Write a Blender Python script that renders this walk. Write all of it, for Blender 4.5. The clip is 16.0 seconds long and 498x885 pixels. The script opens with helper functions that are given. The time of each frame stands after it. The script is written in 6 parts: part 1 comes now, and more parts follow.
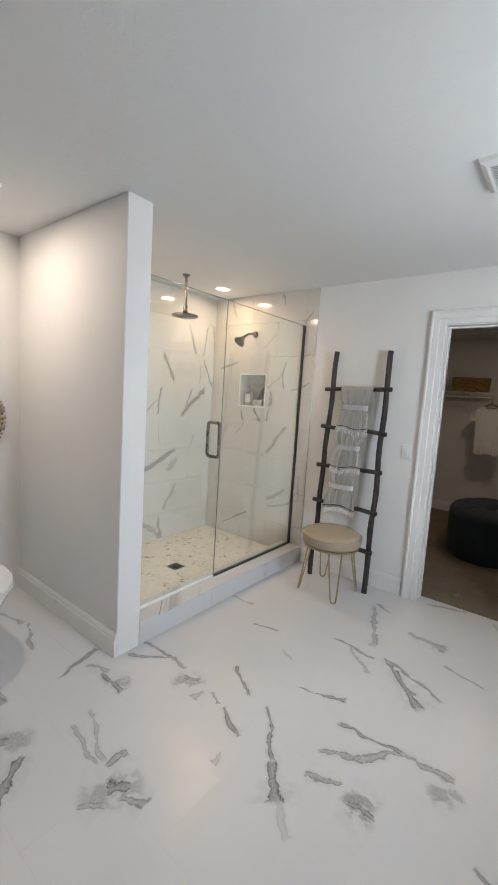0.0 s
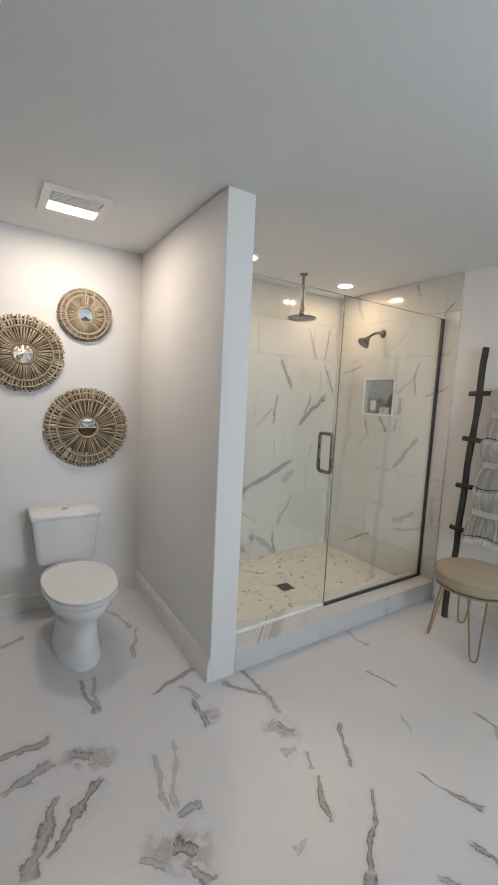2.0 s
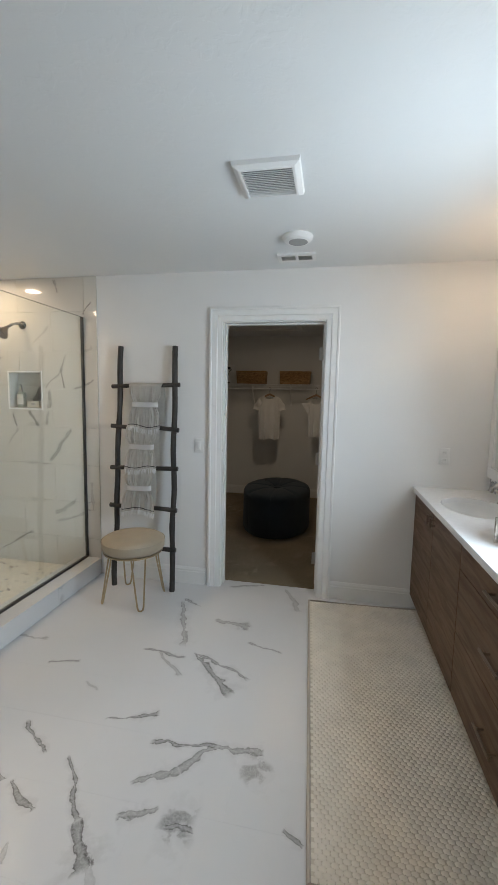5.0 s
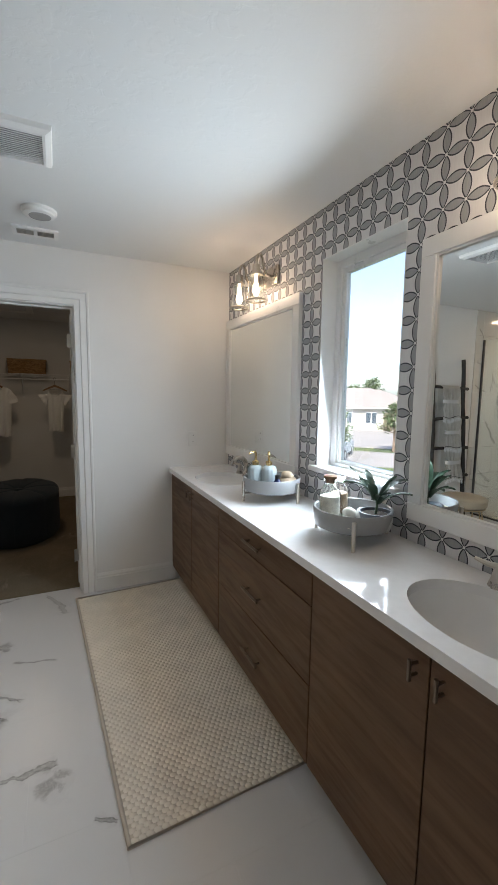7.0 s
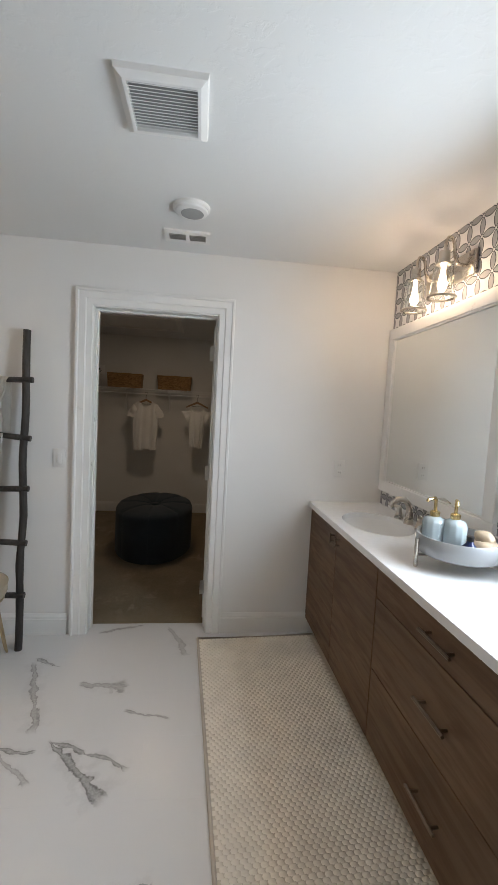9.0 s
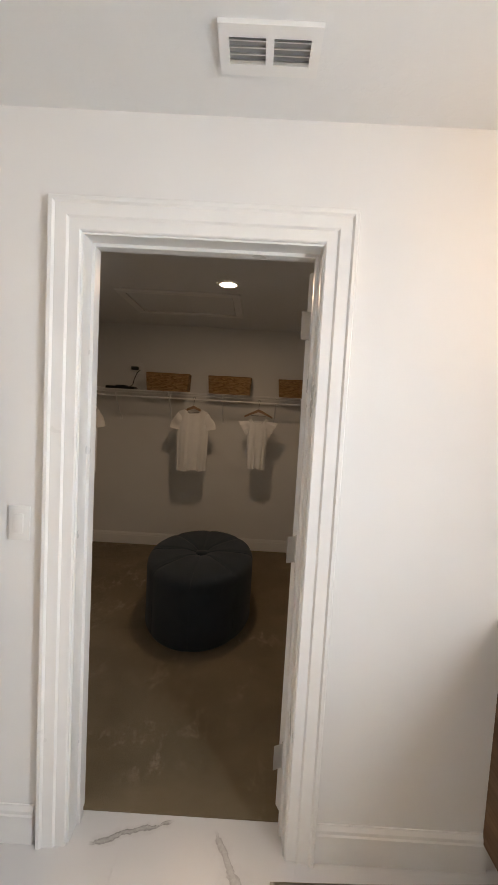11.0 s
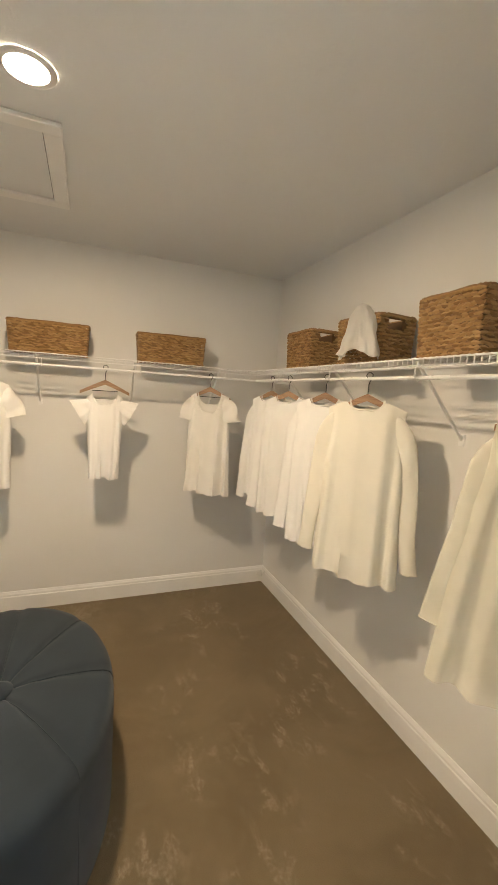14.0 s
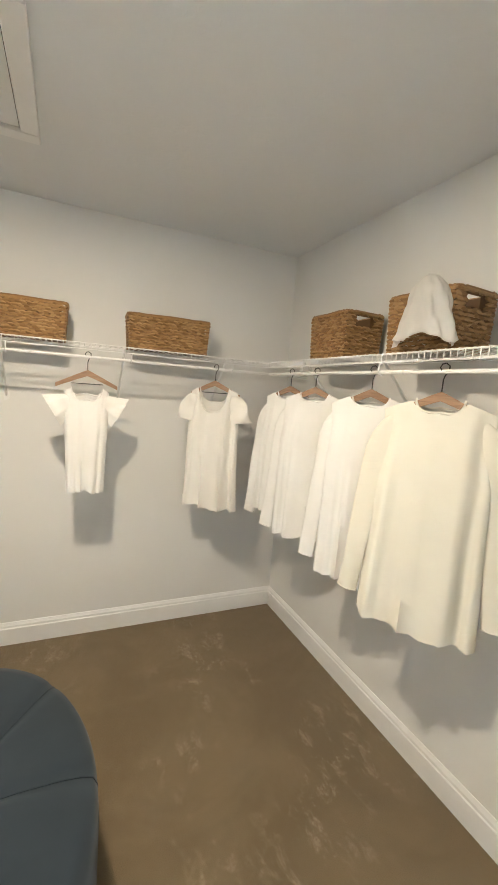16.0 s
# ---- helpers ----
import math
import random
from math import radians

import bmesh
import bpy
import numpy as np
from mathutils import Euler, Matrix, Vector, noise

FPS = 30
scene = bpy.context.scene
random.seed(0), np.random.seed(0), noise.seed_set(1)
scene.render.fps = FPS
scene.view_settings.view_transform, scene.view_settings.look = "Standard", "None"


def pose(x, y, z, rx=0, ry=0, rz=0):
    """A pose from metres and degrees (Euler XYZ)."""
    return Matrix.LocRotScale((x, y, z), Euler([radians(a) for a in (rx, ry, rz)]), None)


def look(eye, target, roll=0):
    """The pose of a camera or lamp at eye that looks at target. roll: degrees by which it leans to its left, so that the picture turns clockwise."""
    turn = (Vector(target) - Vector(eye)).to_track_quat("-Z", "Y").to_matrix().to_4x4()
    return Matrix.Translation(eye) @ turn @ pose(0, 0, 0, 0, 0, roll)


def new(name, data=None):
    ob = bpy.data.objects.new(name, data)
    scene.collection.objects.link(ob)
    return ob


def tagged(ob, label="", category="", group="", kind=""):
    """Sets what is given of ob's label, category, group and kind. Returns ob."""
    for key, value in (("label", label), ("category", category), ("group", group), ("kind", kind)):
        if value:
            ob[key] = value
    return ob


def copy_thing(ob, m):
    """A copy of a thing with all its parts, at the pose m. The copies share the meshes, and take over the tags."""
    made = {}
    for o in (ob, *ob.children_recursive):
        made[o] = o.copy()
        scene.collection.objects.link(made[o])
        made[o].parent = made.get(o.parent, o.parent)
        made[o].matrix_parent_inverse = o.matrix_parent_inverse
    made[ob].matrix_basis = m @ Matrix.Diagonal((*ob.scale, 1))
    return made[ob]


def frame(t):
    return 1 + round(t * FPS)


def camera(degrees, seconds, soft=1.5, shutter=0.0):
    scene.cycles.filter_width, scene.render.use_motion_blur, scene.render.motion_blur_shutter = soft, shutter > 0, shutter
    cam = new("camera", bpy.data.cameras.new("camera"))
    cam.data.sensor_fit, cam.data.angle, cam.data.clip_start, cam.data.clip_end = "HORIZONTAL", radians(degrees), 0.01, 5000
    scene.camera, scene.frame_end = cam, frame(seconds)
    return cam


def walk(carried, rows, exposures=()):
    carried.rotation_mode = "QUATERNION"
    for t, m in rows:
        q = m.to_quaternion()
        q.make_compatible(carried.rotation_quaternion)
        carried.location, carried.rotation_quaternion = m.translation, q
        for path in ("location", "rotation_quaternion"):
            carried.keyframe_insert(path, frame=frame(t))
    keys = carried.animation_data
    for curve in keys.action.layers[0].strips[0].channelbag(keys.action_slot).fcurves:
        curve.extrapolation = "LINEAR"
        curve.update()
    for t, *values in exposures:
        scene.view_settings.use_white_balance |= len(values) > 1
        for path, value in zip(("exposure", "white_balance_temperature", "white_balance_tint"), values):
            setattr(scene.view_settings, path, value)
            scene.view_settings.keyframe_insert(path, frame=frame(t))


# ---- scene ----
cam = camera(62.6, 16.0)
PATH = [
    (0, (0.629, 0.639, 1.488), (-0.594, 2.205, 1.259), 3.6),
    (0.5, (0.566, 0.797, 1.481), (-0.842, 2.197, 1.243), 3.6),
    (1, (0.543, 0.933, 1.484), (-1.029, 2.146, 1.249), 3.3),
    (1.5, (0.533, 0.965, 1.481), (-1.131, 2.051, 1.253), 3.1),
    (2, (0.54, 0.943, 1.499), (-1.124, 2.029, 1.269), 2.7),
    (2.5, (0.539, 0.885, 1.488), (-1.04, 2.092, 1.262), 2.5),
    (3, (0.544, 0.811, 1.5), (-0.822, 2.252, 1.266), 2.7),
    (3.5, (0.57, 0.756, 1.503), (-0.515, 2.422, 1.282), 2.6),
    (4, (0.604, 0.743, 1.51), (-0.196, 2.564, 1.3), 2.3),
    (6.3, (0.672, 0.843, 1.511), (0.926, 2.815, 1.294), 0.6),
    (6.5, (0.656, 0.794, 1.486), (1.064, 2.74, 1.271), 0.7),
    (7, (0.486, 0.7, 1.481), (1.327, 2.499, 1.251), 0.8),
    (7.5, (0.427, 0.655, 1.489), (1.391, 2.396, 1.285), 2.0),
    (8, (0.448, 0.745, 1.497), (1.217, 2.583, 1.328), 2.4),
    (8.5, (0.527, 0.941, 1.488), (0.979, 2.884, 1.347), 2.6),
    (9, (0.522, 1.199, 1.474), (0.759, 3.18, 1.328), 3.0),
    (9.5, (0.492, 1.504, 1.527), (0.571, 3.497, 1.385), 3.2),
    (10, (0.455, 1.831, 1.52), (0.433, 3.827, 1.395), 3.2),
    (12.3, (0.318, 3.317, 1.555), (0.36, 5.31, 1.389), 3.3),
    (12.5, (0.286, 3.42, 1.555), (0.396, 5.41, 1.389), 3.4),
    (13, (0.22, 3.671, 1.566), (0.542, 5.635, 1.372), 3.2),
    (13.5, (0.294, 3.896, 1.548), (0.807, 5.819, 1.353), 3.2),
    (14, (0.351, 4.034, 1.55), (1.095, 5.875, 1.316), 3.6),
    (14.5, (0.368, 4.124, 1.544), (1.35, 5.852, 1.318), 3.9),
    (15, (0.373, 4.231, 1.549), (1.488, 5.876, 1.32), 4.4),
    (15.5, (0.341, 4.353, 1.54), (1.426, 6.013, 1.283), 4.5),
    (16, (0.369, 4.515, 1.54), (1.186, 6.323, 1.29), 4.3),
]
EXPOSURES = [
    (0.0, 2.90, 6600, 13), (0.5, 2.74, 6600, 13), (1.5, 2.58, 6550, 12), (2.5, 2.70, 6500, 12), (4.0, 2.74, 6400, 9), (6.5, 2.42, 6550, 10), (7.5, 2.34, 6700, 12), (9.0, 2.62, 6800, 13),
    (9.5, 2.84, 6800, 13), (10.2, 3.0, 6850, 13), (12.3, 4.62, 8500, 27), (13.0, 5.50, 8200, 21), (14.0, 5.64, 7100, 8), (14.5, 5.90, 6800, 5), (15.0, 5.86, 6500, 4), (16.0, 5.95, 6000, 4),
]
walk(cam, [(t, look(eye, target, roll)) for t, eye, target, roll in PATH], EXPOSURES)

# ---- world, sun, lamps ----
world = bpy.data.worlds.new("world")
scene.world = world
world.use_nodes = True
wn = world.node_tree.nodes
sky = wn.new("ShaderNodeTexSky")
sky.sky_type, sky.sun_disc = "NISHITA", False
sky.air_density, sky.dust_density = 0.8, 2.0
sky.sun_elevation, sky.sun_rotation = radians(50), radians(235)
world.node_tree.links.new(sky.outputs[0], wn["Background"].inputs[0])
wn["Background"].inputs[1].default_value = 0.10


def lamp(name, kind, m, power, color, size=0.1, size_y=None, shape="DISK"):
    d = bpy.data.lights.new(name, kind)
    d.energy, d.color = power, color
    if kind == "AREA":
        d.shape, d.size = shape, size
        if size_y:
            d.size_y = size_y
    elif kind == "SUN":
        d.angle = radians(size)
    else:
        d.shadow_soft_size = size
    ob = new(name, d)
    ob.matrix_basis = m
    return ob


DAY, WARM, SOFT = (0.74, 0.88, 1.0), (1.0, 0.71, 0.45), (1.0, 0.84, 0.68)
lamp("sun", "SUN", look((-10, -14, 20), (0, 0, 0)), 2.5, (1.0, 0.95, 0.87), 0.5)
# the sky's light in the window's opening
lamp("window_daylight", "AREA", look((1.806, 2.265, 1.555), (0.5, 2.265, 1.335)), 4.5, DAY, 0.48, 0.82, "RECTANGLE").data.spread = radians(158)
lamp("shower_lamp", "AREA", look((-2.02, 3.50, 2.425), (-2.02, 3.50, 0)), 0.66, WARM, 0.12)
lamp("shower_lamp", "AREA", look((-1.96, 2.50, 2.425), (-1.96, 2.50, 0)), 0.54, WARM, 0.12)
lamp("toilet_lamp", "AREA", look((-1.925, 1.36, 2.425), (-1.925, 1.36, 0)), 1.2, SOFT, 0.05, 0.22, "RECTANGLE")
lamp("closet_lamp", "AREA", look((0.181, 5.494, 2.425), (0.181, 5.494, 0)), 0.67, (1.0, 0.78, 0.56), 0.13)
SHADES = [(1.637, 3.35), (1.637, 3.09), (1.637, 1.455), (1.637, 1.195)]
for sx, sy in SHADES:
    lamp("vanity_bulb", "POINT", pose(sx, sy, 2.13), 0.135, (1.0, 0.71, 0.57), 0.025)


# ---- material helpers ----
class Nodes:
    """A small writer of node trees."""

    def __init__(self, name):
        self.mat = bpy.data.materials.new(name)
        self.mat.use_nodes = True
        self.tree = self.mat.node_tree
        self.bsdf = self.tree.nodes["Principled BSDF"]
        self.coord = self.add("ShaderNodeTexCoord").outputs["Object"]

    def add(self, kind, **props):
        n = self.tree.nodes.new(kind)
        for k, v in props.items():
            setattr(n, k, v)
        return n

    def put(self, socket, value):
        if isinstance(value, bpy.types.NodeSocket):
            self.tree.links.new(value, socket)
        elif isinstance(value, (tuple, list)) and len(value) == 3 and socket.type == "RGBA":
            socket.default_value = (*value, 1)
        else:
            socket.default_value = value

    def math(self, op, a, b=0.0, c=0.0, clamp=False):
        n = self.add("ShaderNodeMath", operation=op, use_clamp=clamp)
        for i, v in enumerate((a, b, c)):
            self.put(n.inputs[i], v)
        return n.outputs[0]

    def vec(self, op, a, b=(0, 0, 0)):
        n = self.add("ShaderNodeVectorMath", operation=op)
        self.put(n.inputs[0], a)
        self.put(n.inputs[1], b)
        return n.outputs[0]

    def noise(self, scale, detail=3.0, rough=0.55, distortion=0.0, at=None):
        n = self.add("ShaderNodeTexNoise")
        self.put(n.inputs["Vector"], at or self.coord)
        for k, v in (("Scale", scale), ("Detail", detail), ("Roughness", rough), ("Distortion", distortion)):
            self.put(n.inputs[k], v)
        return n.outputs["Fac"]

    def ramp(self, v, a, b, lo=0.0, hi=1.0):
        n = self.add("ShaderNodeMapRange")
        n.interpolation_type = "SMOOTHSTEP"
        for i, x in enumerate((v, a, b, lo, hi)):
            self.put(n.inputs[i], x)
        return n.outputs[0]

    def mix(self, f, a, b):
        n = self.add("ShaderNodeMix", data_type="RGBA")
        self.put(n.inputs[0], f)
        self.put(n.inputs[6], a)
        self.put(n.inputs[7], b)
        return n.outputs[2]

    def split(self, v):
        n = self.add("ShaderNodeSeparateXYZ")
        self.put(n.inputs[0], v)
        return n.outputs

    def join(self, x, y, z):
        n = self.add("ShaderNodeCombineXYZ")
        for i, v in enumerate((x, y, z)):
            self.put(n.inputs[i], v)
        return n.outputs[0]

    def bump(self, height, strength=0.3, distance=0.01):
        n = self.add("ShaderNodeBump")
        self.put(n.inputs["Strength"], strength)
        self.put(n.inputs["Distance"], distance)
        self.put(n.inputs["Height"], height)
        self.put(self.bsdf.inputs["Normal"], n.outputs[0])

    def done(self, color, rough, metal=0.0, **more):
        self.put(self.bsdf.inputs["Base Color"], color)
        self.put(self.bsdf.inputs["Roughness"], rough)
        self.put(self.bsdf.inputs["Metallic"], metal)
        for k, v in more.items():
            self.put(self.bsdf.inputs[k.replace("_", " ")], v)
        return self.mat


def tone(c, f):
    return tuple(min(1.0, v * f) for v in c)


def plain(name, color, rough=0.5, metal=0.0, var=0.08, scale=6.0, bump=0.1, grain=150.0, dist=0.002, **more):
    """A surface with slow and fine variation of colour and gloss, and a fine relief."""
    k = Nodes(name)
    slow, fine = k.noise(scale, 4), k.noise(grain, 2)
    c = k.mix(k.ramp(slow, 0.3, 0.7), tone(color, 1 - var), tone(color, 1 + var))
    c = k.mix(k.math("MULTIPLY", fine, var * 1.5), c, tone(color, 0.75))
    if bump:
        k.bump(fine, bump, dist)
    return k.done(c, k.ramp(slow, 0.2, 0.8, max(0.02, rough - 0.06), min(1, rough + 0.06)), metal, **more)


def wall_paint(name, color, knock=0.12):
    k = Nodes(name)
    slow, fine, blob = k.noise(0.9, 3), k.noise(260, 2), k.noise(30, 4, 0.6)
    c = k.mix(k.ramp(slow, 0.3, 0.7), tone(color, 0.975), tone(color, 1.02))
    k.bump(k.math("ADD", k.math("MULTIPLY", blob, 0.7), k.math("MULTIPLY", fine, 0.3)), knock, 0.004)
    return k.done(c, 0.6, Specular_IOR_Level=0.35)


def knockdown(name, color):
    k = Nodes(name)
    slow = k.noise(0.8, 2)
    plat = k.ramp(k.noise(17, 5, 0.6, 0.4), 0.50, 0.57)
    k.bump(k.math("ADD", plat, k.math("MULTIPLY", k.noise(220, 2), 0.2)), 0.11, 0.004)
    return k.done(k.mix(slow, tone(color, 0.97), tone(color, 1.02)), 0.7, Specular_IOR_Level=0.3)


def marble(name, plane="floor", rough=0.12, base=(0.66, 0.66, 0.665), amount=0.8, cell=(0.61, 0.305), tilt=2.4, lean_to=0.0, bold=1.0, long=1.0):
    """White porcelain printed with tapered smoky strokes and soft clouds, another stretch of the print on every tile."""
    k = Nodes(name)
    r = k.add("ShaderNodeObjectInfo").outputs["Random"]
    s = k.split(k.coord)
    u, v = (s[0], s[1]) if plane == "floor" else (k.math("ADD", s[0], s[1]), s[2])
    cu, cv = k.math("DIVIDE", u, cell[0]), k.math("DIVIDE", v, cell[1])
    iu, iv = k.math("FLOOR", k.math("ADD", cu, 0.001)), k.math("FLOOR", k.math("ADD", cv, 0.001))
    fu = k.math("MULTIPLY", k.math("SUBTRACT", cu, iu), cell[0])
    fv = k.math("MULTIPLY", k.math("SUBTRACT", cv, iv), cell[1])
    flat = k.join(k.math("MULTIPLY_ADD", r, 137.0, u), k.math("MULTIPLY_ADD", r, 71.0, v), k.math("MULTIPLY", r, 29.0))
    wave = k.math("SUBTRACT", k.noise(5.0, 2, 0.5, 0, flat), 0.5)
    jag = k.math("SUBTRACT", k.noise(26.0, 3, 0.6, 0, flat), 0.5)
    body = k.noise(11.0, 3, 0.55, 0.3, flat)
    speck = k.noise(60.0, 3, 0.6, 0.5, flat)

    def chance(i):
        n = k.add("ShaderNodeTexWhiteNoise", noise_dimensions="3D")
        k.put(n.inputs["Vector"], k.join(k.math("MULTIPLY_ADD", r, 991.0, k.math("MULTIPLY", iu, 13.7)), k.math("MULTIPLY_ADD", r, 317.0, k.math("MULTIPLY", iv, 7.3)), float(i)))
        return k.split(n.outputs["Color"])

    col = k.mix(k.math("MULTIPLY", k.noise(1.7, 3, 0.5, 0, flat), 0.10), base, (0.64, 0.64, 0.66))
    for i, (reach, thick, soft) in enumerate(((0.21 * long, 0.020 * bold, 0.8), (0.17 * long, 0.014 * bold, 0.75), (0.25 * long, 0.007 * bold, 0.6))):
        c1, c2 = chance(2 * i), chance(2 * i + 1)
        px = k.math("SUBTRACT", fu, k.math("MULTIPLY_ADD", c1[0], cell[0] * 0.7, cell[0] * 0.15))
        py = k.math("SUBTRACT", fv, k.math("MULTIPLY_ADD", c1[1], cell[1] * 0.7, cell[1] * 0.15))
        th = k.math("MULTIPLY_ADD", k.math("SUBTRACT", c1[2], 0.5), tilt, lean_to)
        co, si = k.math("COSINE", th), k.math("SINE", th)
        along = k.math("ADD", k.math("MULTIPLY", px, co), k.math("MULTIPLY", py, si))
        off = k.math("SUBTRACT", k.math("MULTIPLY", py, co), k.math("MULTIPLY", px, si))
        off = k.math("MULTIPLY_ADD", wave, 0.11, k.math("MULTIPLY_ADD", jag, 0.013, off))
        t = k.math("DIVIDE", along, k.math("MULTIPLY_ADD", c2[0], reach * 0.6, reach * 0.6))
        env = k.math("MAXIMUM", k.math("SUBTRACT", 1.0, k.math("MULTIPLY", t, t)), 0.0)
        on = k.ramp(c2[1], amount - 0.002, amount + 0.002, 1, 0)
        lean = k.ramp(t, -1.0, 0.9, 0.15, 1.6)
        width = k.math("MULTIPLY", k.math("MULTIPLY", env, lean), k.math("MULTIPLY_ADD", body, thick * 2.4, -thick * 0.35))
        live = k.math("MULTIPLY", on, k.ramp(env, 0.0, 0.25))
        inside = k.math("MULTIPLY", live, k.ramp(k.math("SUBTRACT", k.math("ABSOLUTE", off), width), -0.0015, 0.0015, 1, 0))
        rim = k.math("MULTIPLY", live, k.ramp(k.math("ABSOLUTE", k.math("SUBTRACT", off, width)), 0.0006, 0.0034, 1, 0))
        haze = k.math("MULTIPLY", k.math("MULTIPLY", on, env), k.math("MULTIPLY", k.ramp(k.math("ABSOLUTE", k.math("ADD", off, 0.026)), 0.018, 0.080, 1, 0), k.ramp(body, 0.40, 0.56)))
        grey = k.mix(k.ramp(speck, 0.38, 0.62), (0.31, 0.305, 0.295), (0.46, 0.455, 0.445))
        grey = k.mix(k.ramp(c2[2], 0.55, 0.56, 0.0, 0.65), grey, (0.15, 0.145, 0.14))
        col = k.mix(k.math("MULTIPLY", haze, soft), col, (0.42, 0.42, 0.43))
        col = k.mix(k.math("MULTIPLY", inside, 0.85), col, grey)
        col = k.mix(k.math("MULTIPLY", rim, 0.55), col, (0.16, 0.145, 0.13))
    return k.done(col, k.ramp(k.noise(1.2, 2), 0.2, 0.8, rough, rough + 0.04), Specular_IOR_Level=0.5)


def printed_marble(name, plane, base, rough, draw, x_span=(-9, 9), y_span=(-9, 9), bold=1.0):
    """White porcelain printed with long smoky veins; draw() lays those that reach the given stretch, one by one."""
    k = Nodes(name)
    w = k.split(k.add("ShaderNodeNewGeometry").outputs["Position"])
    a, b = {"floor": (w[0], w[1]), "back": (w[1], w[2]), "end": (w[0], w[2])}[plane]
    flat = k.join(a, b, 0.0)
    jag = k.math("SUBTRACT", k.noise(24.0, 3, 0.6, 0, flat), 0.5)
    bend = k.math("SUBTRACT", k.noise(7.0, 2, 0.5, 0, flat), 0.5)
    drift = k.math("SUBTRACT", k.noise(7.0, 2, 0.5, 0, k.vec("ADD", flat, (31.0, 17.0, 5.0))), 0.5)
    at = k.join(k.math("MULTIPLY_ADD", drift, 0.07, a), k.math("MULTIPLY_ADD", jag, 0.022, k.math("MULTIPLY_ADD", bend, 0.07, b)), 0.0)
    body = k.ramp(k.noise(15.0, 3, 0.6, 0.4, flat), 0.25, 0.75, 0.25, 1.55)
    speck = k.noise(85.0, 3, 0.65, 0.6, flat)
    total = [0.0]

    def vein(x0, y0, x1, y1, w0, w1, dark):
        if max(x0, x1) < x_span[0] or min(x0, x1) > x_span[1] or max(y0, y1) < y_span[0] or min(y0, y1) > y_span[1]:
            return
        w0, w1, dark = w0 * bold, w1 * bold, min(1.0, dark * (0.55 + 0.45 * bold))
        n = k.add("ShaderNodeMapping", vector_type="TEXTURE")
        k.put(n.inputs["Vector"], at)
        n.inputs["Location"].default_value = ((x0 + x1) / 2, (y0 + y1) / 2, 0)
        n.inputs["Rotation"].default_value = (0, 0, math.atan2(y1 - y0, x1 - x0))
        n.inputs["Scale"].default_value = (math.hypot(x1 - x0, y1 - y0) / 2 + 0.012, 1, 1)
        u, v, _ = k.split(n.outputs[0])
        smear = min(w0, w1) > 0.017 * bold
        ends = k.ramp(k.math("ABSOLUTE", u), 0.50 if smear else 0.80, 1.0, dark, 0.0)
        wide = k.math("MULTIPLY", k.math("MULTIPLY_ADD", u, (w1 - w0) / 2, (w0 + w1) / 2), body)
        ratio = k.math("DIVIDE", k.math("ABSOLUTE", v), wide)
        if smear:
            inside = k.math("MULTIPLY", k.ramp(ratio, 0.45, 1.5, 1, 0), k.ramp(body, 0.35, 1.0, 0.35, 1.0))
        else:
            inside = k.math("MULTIPLY", k.ramp(ratio, 0.75, 1.1, 1, 0), k.ramp(ratio, 0.2, 0.9, 0.62, 1.0))
        ink = k.math("MAXIMUM", inside, k.ramp(ratio, 0.8, 3.2, 0.16, 0))
        total[0] = k.math("MAXIMUM", k.math("MULTIPLY", ink, ends), total[0])

    draw(vein)
    cloud = k.ramp(k.noise(1.6, 4, 0.55, 0.5, flat), 0.45, 0.75)
    col = k.mix(k.math("MULTIPLY", cloud, 0.12), base, tone(base, 0.82))
    ink = k.math("MULTIPLY", total[0], k.ramp(speck, 0.30, 0.62, 0.62, 1.0))
    col = k.mix(ink, col, (0.085, 0.080, 0.076))
    return k.done(col, k.ramp(k.noise(1.2, 2), 0.2, 0.8, rough, rough + 0.04), Specular_IOR_Level=0.5)


